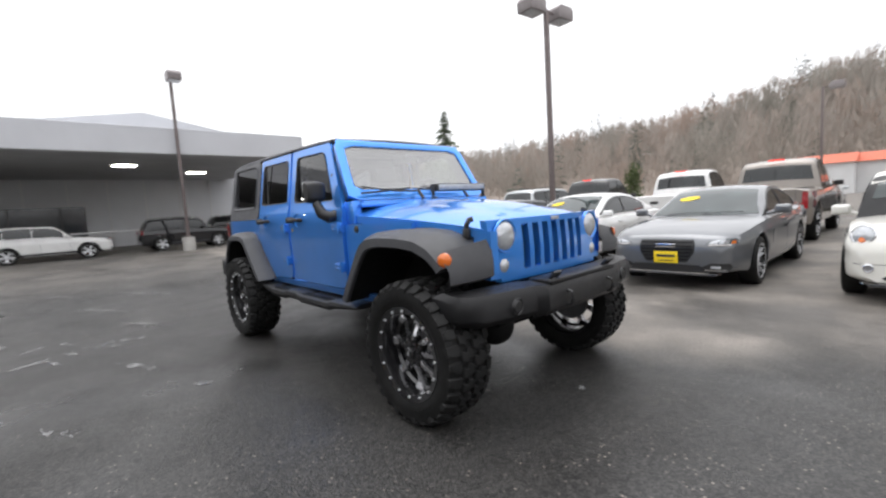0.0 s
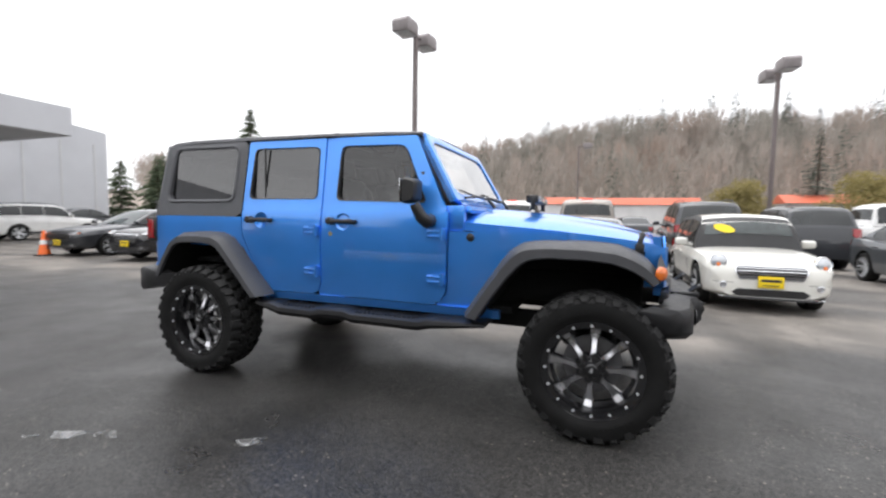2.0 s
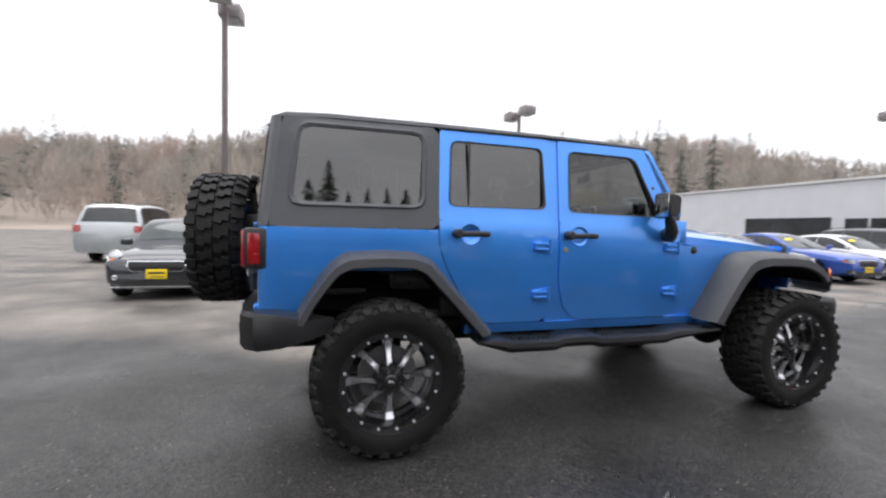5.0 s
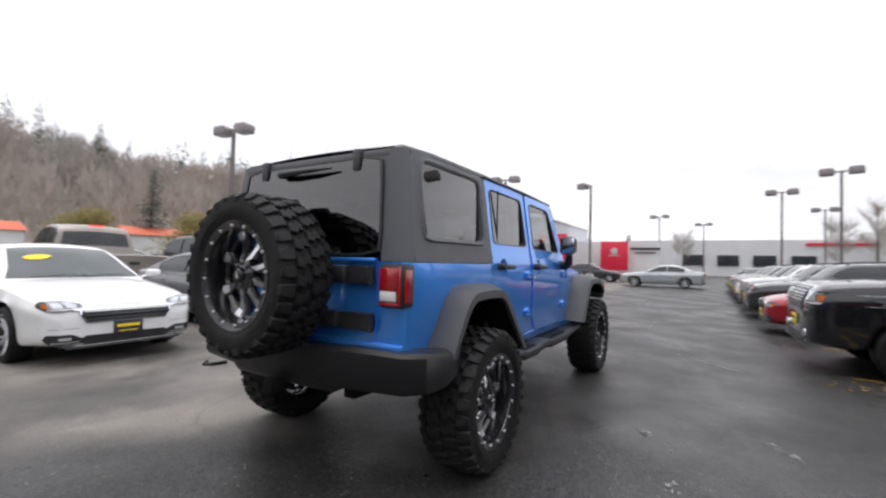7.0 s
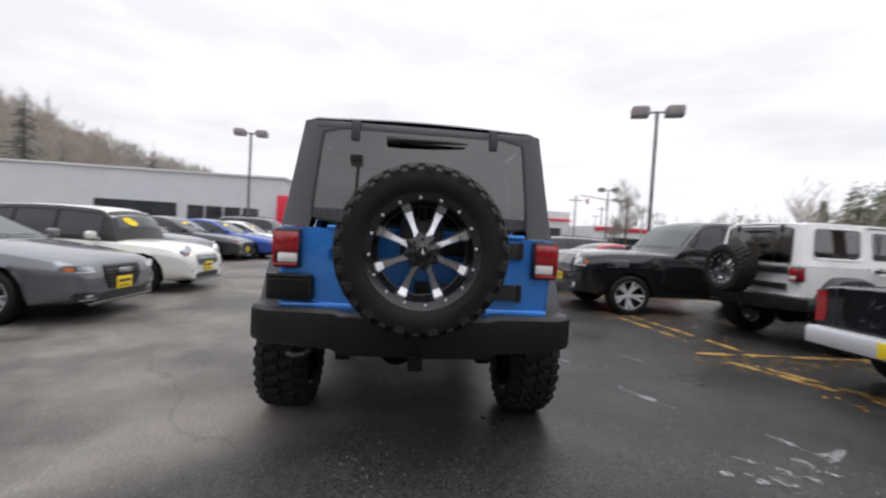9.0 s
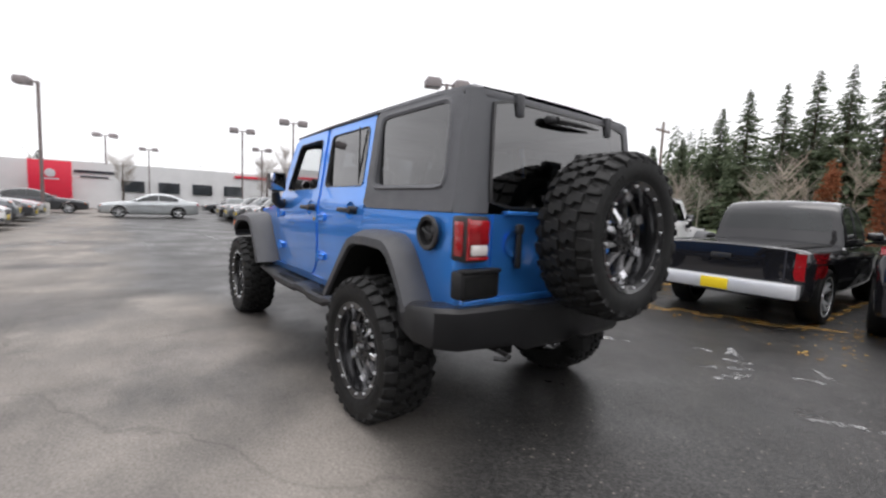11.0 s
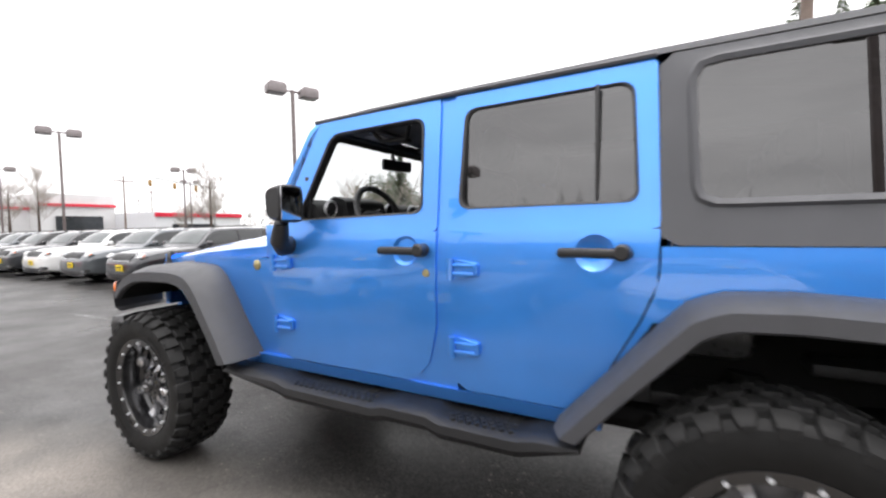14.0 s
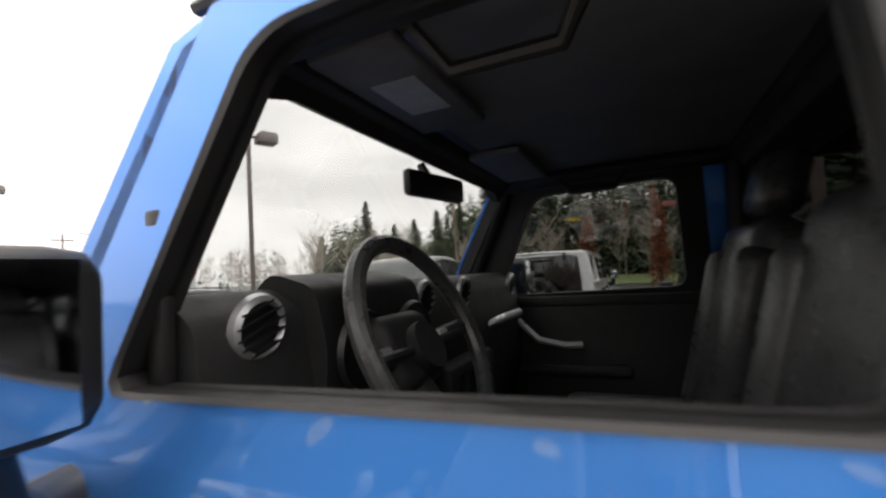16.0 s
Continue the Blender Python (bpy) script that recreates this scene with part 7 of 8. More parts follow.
# row with its noses to the vehicle's left side
o = sedan("silver-grey sedan with a yellow dealer plate and price sticker", "steel", at(1.20, 5.85, -90), 4.72, 1.84, 1.42, 2.81, 0.66, (0.34, 0.40, 0.68), group="front row cars", zplate=0.45, front="tall")
finish("grille_badge", B(((2.39, 0, 0.615), (0.012, 0.26, 0.055), 0.005)), M["chrome"], o)
o = suv("cream-white small hatchback with black roof pillars and chrome grille", "cream", at(3.66, 5.42, -90) @ Matrix.Diagonal((1, 1, 1.05, 1)), 3.75, 1.69, 1.43, 2.47, "hatchback_car", HATCH, 0.72, (0.42, 0.50, 0.66), group="front row cars", rails=False, R=0.31, tail_z=0.80, tail_w=0.14, clear=0.19, wheel=("five", 0.21), zplate=0.45, chrome_grille=True, round_lamps=True, front="round", arches="flare", upright=0.52, roof_mat=M["black"])
sticker(o, 0.22, 0.36, 0.105, -20)
sedan("dark grey compact sedan with a yellow price sticker", "grey", at(7.80, 7.60, -90), 4.45, 1.82, 1.47, 2.65, 0.70, (0.42, 0.42, 0.56), group="front row cars", zplate=0.46)
sedan("black sedan parked in the row", "dark", at(10.6, 7.6, -90), group="front row cars")
sedan("white sedan with a dark dealer plate and yellow sticker", "white", at(-1.45, 6.10, -90), 4.83, 1.85, 1.46, 2.78, 0.70, (0.46, 0.52, 0.66), face="dark", group="front row cars", wheel=("ten", 0.235), front="winged", chrome_grille=True)
o = suv("dark grey small hatchback with a bonnet scoop and round lamps", "dark", at(-4.30, 6.55, -90), 3.95, 1.74, 1.44, 2.55, "hatchback_car", HATCH, 0.74, (0.42, 0.50, 0.66), group="front row cars", rails=False, R=0.32, tail_z=0.82, tail_w=0.14, clear=0.19, wheel=("dark", 0.215), zplate=0.45, round_lamps=True, front="round", arches="flare", upright=0.85)
finish("bonnet_scoop", B(((1.18, 0, 0.80), (0.30, 0.50, 0.05), 0.02)), PAINT["dark"], o)
finish("scoop_mouth", B(((1.331, 0, 0.80), (0.008, 0.40, 0.028), 0.003)), M["under"], o)
suv("black compact crossover with chrome trim and alloy wheels", "black", at(-10.0, 6.10, -90), 4.11, 1.79, 1.56, 2.60, "crossover_car", HATCH, 0.80, (0.42, 0.56, 0.74), group="front row cars", R=0.33, tail_z=0.9, zplate=0.50, wheel=("ten", 0.225), chrome_grille=True)
sedan("black sedan with a teal-tinted windscreen", "dark", at(-12.9, 6.6, -90), 5.0, 1.90, 1.48, 3.05, 0.72, (0.55, 0.50, 0.68), group="front row cars", stick=False)
for k, (x, y, p, kind) in enumerate([(12.3, 7.0, "cblue", "s"), (14.9, 6.9, "white", "s"), (17.5, 6.9, "grey", "u"), (20.1, 6.8, "dark", "s"), (22.7, 6.8, "silver", "s")]):
    (sedan if kind == "s" else suv)({"cblue": "cobalt blue", "white": "white", "grey": "grey", "dark": "black", "silver": "silver"}[p] + (" sedan" if kind == "s" else " crossover") + " far along the parking row", p, at(x, y, -90), group="front row cars")
# second row, tails towards the front row
truck("tan pickup truck with dark rear glass and lit brake light", "tan", at(0.95, 12.1, 90), group="second row trucks", lit=True)
truck("white pickup truck with a red brake light", "white", at(-1.75, 13.4, 90), group="second row trucks", lit=True)
truck("black pickup truck behind the sports sedan", "black", at(-4.9, 13.2, 90), group="second row trucks", lit=True)
suv("dark grey large crossover seen from behind", "dark", at(4.2, 12.4, 90), 4.85, 1.95, 1.80, group="second row trucks", face="", tail_z=1.02)
suv("silver minivan parked in the second row", "silver", at(-7.8, 14.2, 90), 5.0, 1.95, 1.75, group="second row trucks", face="")
suv("black crossover parked in the second row", "dark", at(7.0, 13.2, 90), group="second row trucks", face="")
truck("white crew-cab pickup truck further back", "white", at(10.4, 15.5, 0), group="second row trucks", k=1.0)
for x, y, p, d in ((3.0, 22.5, "dark", 90), (6.0, 23.0, "grey", 90), (9.5, 22.6, "white", 90), (-10.5, 21.5, "dark", 90), (13.0, 22.0, "dark", 90), (0.2, 23.5, "silver", 90)):
    sedan({"dark": "black", "grey": "grey", "white": "white", "silver": "silver"}[p] + " sedan in the third row of the lot", p, at(x, y, d), group="third row cars", stick=False, face="")
# by the canopy
suv("white crossover parked beside the canopy", "white", at(-22.2, -2.6, 90), 4.85, group="cars by the canopy", R=0.37)
suv("black boxy crossover with silver wheels beside the canopy", "black", at(-22.3, 2.95, 90), 4.42, 1.80, 1.66, 2.63, group="cars by the canopy", upright=0.7)
suv("white mid-size crossover beyond the canopy", "white", at(-22.8, 8.9, 90), 4.62, group="cars by the canopy", face="")
suv("black crossover with red tail lamps beyond the canopy", "black", at(-26.0, 7.0, 90), group="cars by the canopy", face="")
sedan("black sedan parked by the service wall", "dark", at(-26.5, 13.0, 90), group="cars by the canopy", stick=False, face="")
# row on the vehicle's right side
truck("black full-size pickup truck with chrome grille and wheels", "black", at(3.72, -5.85, 90), 5.82, 2.02, 2.02, 3.57, group="right row cars", grille=(0.56, 0.82, 1.17), k=1.10, zplate=0.66)
sedan("dark red sedan parked beside the pickup", "red", at(7.1, -5.25, 90), group="right row cars", stick=False)
for x, p, lab in ((10.2, "dark", "charcoal crossover with a yellow dealer plate"), (12.7, "grey", "grey crossover in the far row"), (15.2, "white", "white crossover with a yellow dealer plate"), (17.6, "dark", "charcoal crossover in the far row"), (20.0, "black", "black crossover with chrome grille"), (22.4, "grey", "grey crossover in the far row"), (24.8, "black", "black crossover at the end of the row")):
    suv(lab, p, at(x, -5.1, 90), H=1.62, group="right row cars", chrome_grille=p == "black")
o = suv("black crossover with red tail lamps, silver trim strip and rear plate", "black", at(-3.55, -6.50, -84) @ Matrix.Diagonal((1, 1, 1.08, 1)), 4.82, 1.98, 1.66, 2.92, group="right row cars", face="", R=0.375, tail_z=1.06, tail_w=0.42, tail_h=0.085, clear=0.26, rear_plate=True)
finish("chrome_strip", B(((-2.425, 0, 0.80), (0.02, 1.10, 0.016), 0.005)), M["chrome"], o)
finish("rear_name_badge", B(((-2.43, 0, 1.115), (0.012, 0.17, 0.035), 0.004)), M["chrome"], o)
finish("rear_wiper", B(((-2.385, 0.16, 1.22), (0.03, 0.42, 0.025), 0.01)), M["black"], o)
for s in (-1, 1):
    finish("rear_reflector", B(((-2.41, s * 0.72, 0.62), (0.02, 0.17, 0.055), 0.006)), M["red"], o)
truck("black mid-size pickup truck with chrome rear bumper and red tail lamps", "black", at(-1.50, -6.62, -90), 5.33, 1.86, 1.82, 3.31, group="right row cars", face="", k=0.94)
sedan("silver sedan standing across the end of the aisle", "silver", at(25.6, 0.4, 90), group="far cars", stick=False, face="")
for x, y, p, d in ((27.5, -4.5, "dark", 180), (29, -8.5, "white", 90), (30, 5.5, "dark", -90), (33, -12, "grey", 90), (36, -6, "dark", 90), (31, -16, "white", 90), (27, -14, "red", 90), (24, -15, "dark", 90)):
    sedan({"dark": "black", "grey": "grey", "white": "white", "red": "red"}[p] + " sedan far across the lot", p, at(x, y, d), group="far cars", stick=False, face="")
# the white off-road vehicle, tail to the aisle
o = thing("off_road_vehicle", "white four-door off-road vehicle with a black spare wheel on its tailgate", "off-road vehicle", at(1.15, -7.0, -90), "right row cars")
build_vehicle(o, PAINT["white"], open_left=False)
for c in list(o.children):
    if c.name.startswith(("light_bar",)):
        for q in list(c.children_recursive) + [c]:
            bpy.data.objects.remove(q)
for c in o.children:
    if c.name.startswith(("hardtop_side", "roof", "rear_header")):
        c.data.materials.clear()
        c.data.materials.append(PAINT["white"])
build_wheel(o, Matrix.Translation((-2.560, 0.0, 1.130)) @ Matrix.Rotation(math.pi / 2, 4, "Z") @ Matrix.Diagonal((0.9, 0.9, 0.9, 1)))
# ---- ground ----
bm = bmesh.new()
gx_ = [-600, -200, -60, -30, -15, 0, 15, 30, 60, 200, 600]
grid(bm, [[(x, y, 0.0) for x in gx_] for y in gx_])
tagged(finish("ground", bm, M["asphalt"]), "wet grey asphalt of a car lot", "ground", kind="structure")


def blob(rng, cx, cy, lx, ly, ang, n=14, rough=0.35):
    """An irregular outline, long along ang."""
    c_, s_ = math.cos(radians(ang)), math.sin(radians(ang))
    out = []
    for k in range(n):
        a = 2 * math.pi * k / n
        r = 1 + rng.uniform(-rough, rough)
        u, w = lx * r * math.cos(a), ly * r * math.sin(a)
        out.append((cx + u * c_ - w * s_, cy + u * s_ + w * c_))
    return out


rng = random.Random(11)
# scraps of worn white paint on the lot
for x, y, lx, ly, ang in ((-1.25, -1.95, 0.26, 0.05, 22), (-0.30, -1.66, 0.12, 0.04, 25), (-4.9, -1.9, 0.55, 0.04, 28), (-2.3, -2.36, 0.12, 0.04, 30), (-0.1, -2.50, 0.16, 0.04, 24), (-6.2, -1.2, 0.6, 0.05, 30), (-7.6, -2.4, 0.5, 0.06, 25), (-3.2, -1.6, 0.30, 0.03, 32),
                         (-2.45, -1.95, 0.20, 0.05, 75), (-2.25, -2.55, 0.26, 0.05, 120), (-2.02, -2.48, 0.16, 0.03, 20), (-2.84, -2.37, 0.10, 0.04, 35), (-3.4, -3.02, 0.22, 0.06, 40), (-2.32, -2.07, 0.24, 0.03, 50), (-2.9, -2.6, 0.16, 0.03, 130),
                         (2.70, -2.10, 0.45, 0.025, 48), (3.05, -1.72, 0.10, 0.03, 45), (-0.09, -2.44, 0.10, 0.03, 30), (-0.27, -1.61, 0.09, 0.03, 30), (1.95, 0.11, 0.04, 0.03, 0), (6.5, -1.0, 0.9, 0.04, 4), (9.5, 1.4, 0.9, 0.09, 6), (12.0, -0.4, 1.2, 0.10, 3), (8.2, 2.2, 0.5, 0.16, 8), (10.5, 3.2, 0.6, 0.16, 4)):
    bm = bmesh.new()
    prism(bm, blob(rng, x, y, lx, ly, ang), 0.002, 0.005, axis="z")
    tagged(finish("worn_paint_mark", bm, M["linepaint"], smooth=False), "scrap of worn white paint on the asphalt", "paint mark", kind="structure")
# worn yellow bay lines: single ones between the bays and flaked double ones set askew across their mouths
for x0, y0, x1, y1, wd in ((0.22, -3.45, 0.14, -6.6, 0.055), (2.91, -3.45, 3.02, -8.0, 0.055), (-5.4, -3.2, -5.4, -8.0, 0.055), (-2.3, -4.4, -2.35, -8.0, 0.055), (5.2, -3.6, 5.2, -7.5, 0.055),
                           (2.55, -3.66, 1.10, -3.78, 0.060), (2.66, -3.98, 0.70, -4.16, 0.060), (-0.10, -3.62, -2.20, -4.45, 0.060), (-0.30, -3.86, -2.40, -4.68, 0.060)):
    bm = bmesh.new()
    d = Vector((x1 - x0, y1 - y0))
    run, u, deg = d.length, d.normalized(), math.degrees(math.atan2(y1 - y0, x1 - x0))
    p = 0.0
    while p < run:
        ln = rng.uniform(0.25, 0.75)
        c = Vector((x0, y0)) + u * (p + ln / 2)
        prism(bm, blob(rng, c.x + rng.uniform(-0.015, 0.015), c.y, ln / 2, wd, deg, 10, 0.24), 0.002, 0.005, axis="z")
        p += ln + rng.uniform(0.0, 0.16)
    tagged(finish("bay_line", bm, M["lineyellow"], smooth=False), "worn yellow parking bay line", "parking line", kind="structure")
# fallen leaves along the bays
bm = bmesh.new()
for k in range(520):
    if k < 330:
        x, y = rng.choice((-0.15, -2.75, 2.35, -0.15)) + rng.gauss(0, 0.18), rng.uniform(-5.8, -3.1)
    else:
        x, y = rng.uniform(-6.5, 3.0), -3.6 - abs(rng.gauss(0, 0.7))
    a, r = rng.uniform(0, 6.28), rng.uniform(0.014, 0.032)
    z = 0.006 + rng.uniform(0, 0.008)
    bm.faces.new([bm.verts.new((x + r * math.cos(a + d) * q, y + r * math.sin(a + d) * q, z + rng.uniform(0, 0.012))) for d, q in ((0, 1), (1.4, 0.55), (3.14, 1), (4.7, 0.55))])
tagged(finish("fallen_leaves", bm, M["fallen"], smooth=False), "scattered yellow-brown fallen leaves on wet asphalt", "leaves", kind="stuff")

# ---- lamp posts ----
def lot_lamp(x, y, h, deg, heads=2, base=True):
    v = thing("parking_lot_lamp", f"brown steel lot lamp with {'two box heads' if heads == 2 else 'one box head'}", "lamp post", pose(x, y, 0, 0, 0, deg), "lot lamps")
    if base:
        bm = bmesh.new()
        lathe(bm, [(0.0001, 0.62), (0.24, 0.62), (0.26, 0.59), (0.26, 0.0)], 20, "z")
        finish("concrete_base", bm, M["concrete"], v)
    bm = bmesh.new()
    box(bm, (0, 0, h / 2), (0.125, 0.125, h), bev=0.012)
    box(bm, (0, 0, 0.66 if base else 0.04), (0.26, 0.26, 0.05), bev=0.008)
    finish("pole", bm, M["bronze"], v)
    for s in ((-1, 1) if heads == 2 else (1,)):
        arm = finish("arm", B(((s * 0.20, 0, h - 0.05), (0.36, 0.06, 0.07), 0.008)), M["bronze"], v)
        bm = bmesh.new()
        prism(bm, [(s * 0.30, h - 0.22), (s * 0.94, h - 0.22), (s * 0.96, h + 0.06), (s * 0.88, h + 0.16), (s * 0.38, h + 0.16), (s * 0.28, h + 0.06)], -0.26, 0.26, 0.014)
        hd = finish("lamp_head", bm, M["lamphead"], v)
        finish("lamp_glass", B(((s * 0.62, 0, h - 0.226), (0.52, 0.42, 0.016), 0.004)), M["lamplens"], hd)
    return v


lot_lamp(-4.14, 9.09, 6.84, 85)
lot_lamp(7.02, 15.27, 6.63, 97)
lot_lamp(11.70, -9.54, 6.57, 68)
lot_lamp(26.9, 4.95, 6.75, 70, 1)
lot_lamp(22.9, 9.6, 6.80, 95)
lot_lamp(28.0, -8.3, 6.80, 75)
lot_lamp(35.2, -6.5, 6.80, 80)
lot_lamp(45.1, -10.6, 6.50, 80)
lot_lamp(36.0, -19.5, 6.60, 70)
lot_lamp(48.0, 2.5, 6.60, 80)
lot_lamp(60.0, -1.5, 6.70, 80)
lot_lamp(-0.5, 31.0, 6.8, 0, 1)
lot_lamp(19.5, 33.0, 6.8, 0, 1)
lot_lamp(-19.20, 2.32, 7.66, 0, 1)
lot_lamp(46.0, -26.0, 6.8, 60)

# ---- canopy building beyond the rear ----
bld = thing("service_building", "grey dealership service building with a deep drive-through canopy", "building", Matrix.Translation((2.5, -2.7, 0)) @ Matrix.Diagonal((1.073, 1.073, 1.16, 1)) @ Matrix.Translation((-2.5, 2.7, 0)))
finish("canopy_fascia", B(((-18.1, -11.2, 4.30), (0.4, 37.6, 1.0), 0.02), ((-24.0, 7.45, 4.30), (12.0, 0.3, 1.0), 0.02)), M["bldgrey"], bld, smooth=False)
finish("canopy_soffit", B(((-24.2, -11.3, 3.84), (12.0, 37.2, 0.06))), M["bldsoffit"], bld, smooth=False)
finish("canopy_roof", B(((-24.2, -11.3, 4.78), (12.0, 37.2, 0.08))), M["bldgrey"], bld, smooth=False)
bm = bmesh.new()
prism(bm, [(-30, 0.0), (16.5, 0.0), (16.5, 6.0), (9.0, 6.7), (2.8, 7.75), (-2, 7.0), (-12, 6.5), (-30, 6.0)], -44, -30.2, axis="x")
finish("main_hall", bm, M["bldgrey"], bld, smooth=False)
for k in range(24):
    finish("wall_panel_rib", B(((-30.17, -28 + k * 1.9, 2.6), (0.05, 0.06, 5.2))), M["bldlight"], bld, smooth=False)
for y in (-7.5, -17.0):
    finish("column", B(((-19.36, y, 1.9), (0.18, 0.18, 3.8), 0.02)), M["bldwhite"], bld)
for x, y in ((-22.5, 0.6), (-22.5, -5.0), (-22.5, -10.5), (-25.5, 4.4)):
    finish("canopy_light", B(((x, y, 3.80), (0.6, 0.9, 0.05), 0.01)), glow("canopy_lamp", (1.0, 0.97, 0.9), 20.0) if "canopy_lamp" not in bpy.data.materials else bpy.data.materials["canopy_lamp"], bld)
for y in (-4.0, -12.5, -20):
    finish("shop_window", B(((-30.10, y, 1.35), (0.10, 6.6, 1.9), 0.01)), M["bldglass"], bld, smooth=False)
    for d in (-2.2, 0, 2.2):
        finish("window_mullion", B(((-30.02, y + d, 1.35), (0.06, 0.07, 1.9))), M["black"], bld, smooth=False)
finish("low_rail", tube(bmesh.new(), [(-23.5, -14, 0.9), (-23.5, 5.0, 0.9)], 0.04, 6), M["bldwhite"], bld)
shed = thing("low_shed", "low pale shed with a flat roof beyond the service building", "building", pose(-30, 24, 0))
finish("wall", B(((0, 0, 1.1), (7, 4, 2.2))), M["bldlight"], shed, smooth=False)
finish("roof", B(((0, 0, 2.28), (7.4, 4.4, 0.16))), M["bldwhite"], shed, smooth=False)

# ---- showroom to the front ----
b1 = thing("showroom_building", "long low grey showroom with two red sign walls", "building")
finish("wall", B(((42, 26, 2.65), (16, 31, 5.3))), M["bldgrey"], b1, smooth=False)
finish("roof_edge", B(((42, 26, 5.36), (16.3, 31.3, 0.16))), M["bldlight"], b1, smooth=False)
finish("wing_wall", B(((52, 6.2, 1.8), (20, 8.6, 3.6))), M["bldlight"], b1, smooth=False)
finish("garage_opening", B(((33.96, 22.5, 1.7), (0.12, 6.5, 2.0))), M["bldglass"], b1, smooth=False)
for k in range(4):
    finish("shop_window", B(((33.96, 13.2 + k * 1.5, 1.5), (0.10, 1.3, 2.2))), M["bldglass"], b1, smooth=False)
for x, y, z, w, h in ((33.75, 9.70, 2.35, 2.5, 3.0), (40.8, 5.80, 2.15, 2.5, 2.8)):
    s = finish("sign_wall", B(((x, y, z), (0.25, w, h), 0.02)), M["signred"], b1, "red sign wall with a pale round emblem")
    finish("sign_emblem", lathe(bmesh.new(), [(0.0001, -0.02), (0.30, -0.02), (0.32, 0.0), (0.30, 0.02)], 24, "x"), M["silverplastic"], s).matrix_basis = Matrix.Translation((x - 0.14, y, z + 0.45))
    finish("sign_name", B(((x - 0.135, y, z + 0.02), (0.02, 1.0, 0.10))), M["silverplastic"], s)
finish("wall_lettering", B(((41.95, 3.2, 2.9), (0.06, 2.6, 0.22)), ((41.95, 3.2, 2.5), (0.06, 1.8, 0.12))), M["ink"], b1, smooth=False)

b2 = thing("far_showroom", "pale far showroom with a red roof stripe and wide windows", "building")
finish("wall", B(((76, -8, 2.6), (12, 34, 5.2)), ((74, -24, 3.2), (14, 8, 6.4))), M["bldlight"], b2, smooth=False)
finish("red_stripe", B(((69.9, -20.5, 4.6), (0.3, 15, 0.35)), ((66.9, -24, 5.0), (0.3, 8.2, 0.35))), M["signred"], b2, smooth=False)
for k in range(5):
    finish("shop_window", B(((69.92, 4 - k * 4.2, 2.3), (0.2, 2.6, 1.5))), M["bldglass"], b2, smooth=False)
finish("entrance_glass", B(((66.92, -24, 2.0), (0.2, 5.0, 3.2))), M["bldglass"], b2, smooth=False)
b3 = thing("gas_station", "low white roadside building with a red band", "building")
finish("wall", B(((62, -34, 2.0), (10, 12, 4.0))), M["bldwhite"], b3, smooth=False)
finish("red_band", B(((56.9, -34, 3.6), (0.3, 12.2, 0.5))), M["signred"], b3, smooth=False)
finish("shop_window", B(((56.92, -33, 1.5), (0.2, 6.0, 1.8))), M["bldglass"], b3, smooth=False)
b4 = thing("grey_block", "long plain grey flat-roofed block behind the lot", "building")
finish("wall", B(((60, 62, 2.6), (46, 10, 5.2))), M["bldgrey"], b4, smooth=False)
finish("roof_edge", B(((60, 62, 5.26), (46.3, 10.3, 0.14))), M["bldlight"], b4, smooth=False)

# ---- traffic cone ----
cone = thing("traffic_cone", "orange traffic cone with a square base on the lot", "traffic cone", pose(-13.46, 4.17, 0))
finish("base", B(((0, 0, 0.02), (0.37, 0.37, 0.04), 0.012)), M["black"], cone)
finish("cone_body", lathe(bmesh.new(), [(0.145, 0.04), (0.03, 0.70), (0.024, 0.715), (0.0001, 0.715)], 24, "z"), M["orange"], cone)
finish("reflective_band", lathe(bmesh.new(), [(0.0995, 0.32), (0.0765, 0.45)], 24, "z"), M["whiteband"], cone)

# ---- poles and wires ----
def utility_pole(x, y, h, arm=True, mat="wood_pole", r=0.13):
    v = thing("utility_pole", "weathered wooden utility pole" + (" with a cross-arm" if arm else ""), "utility pole", pose(x, y, 0), "utility poles")
    bm = bmesh.new()
    lathe(bm, [(0.0001, 0.0), (r, 0.0), (r * 0.72, h), (0.0001, h)], 14, "z")
    finish("pole", bm, M[mat], v)
    if arm:
        finish("cross_arm", B(((0, 0, h - 0.7), (0.12, 2.2, 0.14), 0.01)), M[mat], v)
        for k in (-0.95, -0.4, 0.4, 0.95):
            finish("insulator", lathe(bmesh.new(), [(0.0001, 0.0), (0.04, 0.0), (0.05, 0.06), (0.03, 0.16), (0.0001, 0.16)], 10, "z"), M["galv"], v).matrix_basis = Matrix.Translation((0, k, h - 0.63))
    return v


utility_pole(-3.52, -10.0, 13.0, False, r=0.125)
utility_pole(60, -26, 8.5)
utility_pole(85, -42, 9.5)
utility_pole(110, -52, 9.5)
utility_pole(14.5, -34, 9.0)
sp = thing("street_pole", "slim grey steel pole with a red street sign", "sign pole", pose(-2.3, -24.0, 0))
finish("pole", lathe(bmesh.new(), [(0.0001, 0), (0.09, 0), (0.07, 6.6), (0.0001, 6.6)], 12, "z"), M["galv"], sp)
finish("sign_blade", B(((0.0, 0.03, 4.35), (1.9, 0.03, 0.28), 0.005)), plain("faded_red_sign", (0.28, 0.10, 0.10), 0.6), sp)
tl = thing("traffic_signal", "road mast arm with hanging yellow traffic signals", "traffic light", pose(48, -30, 0))
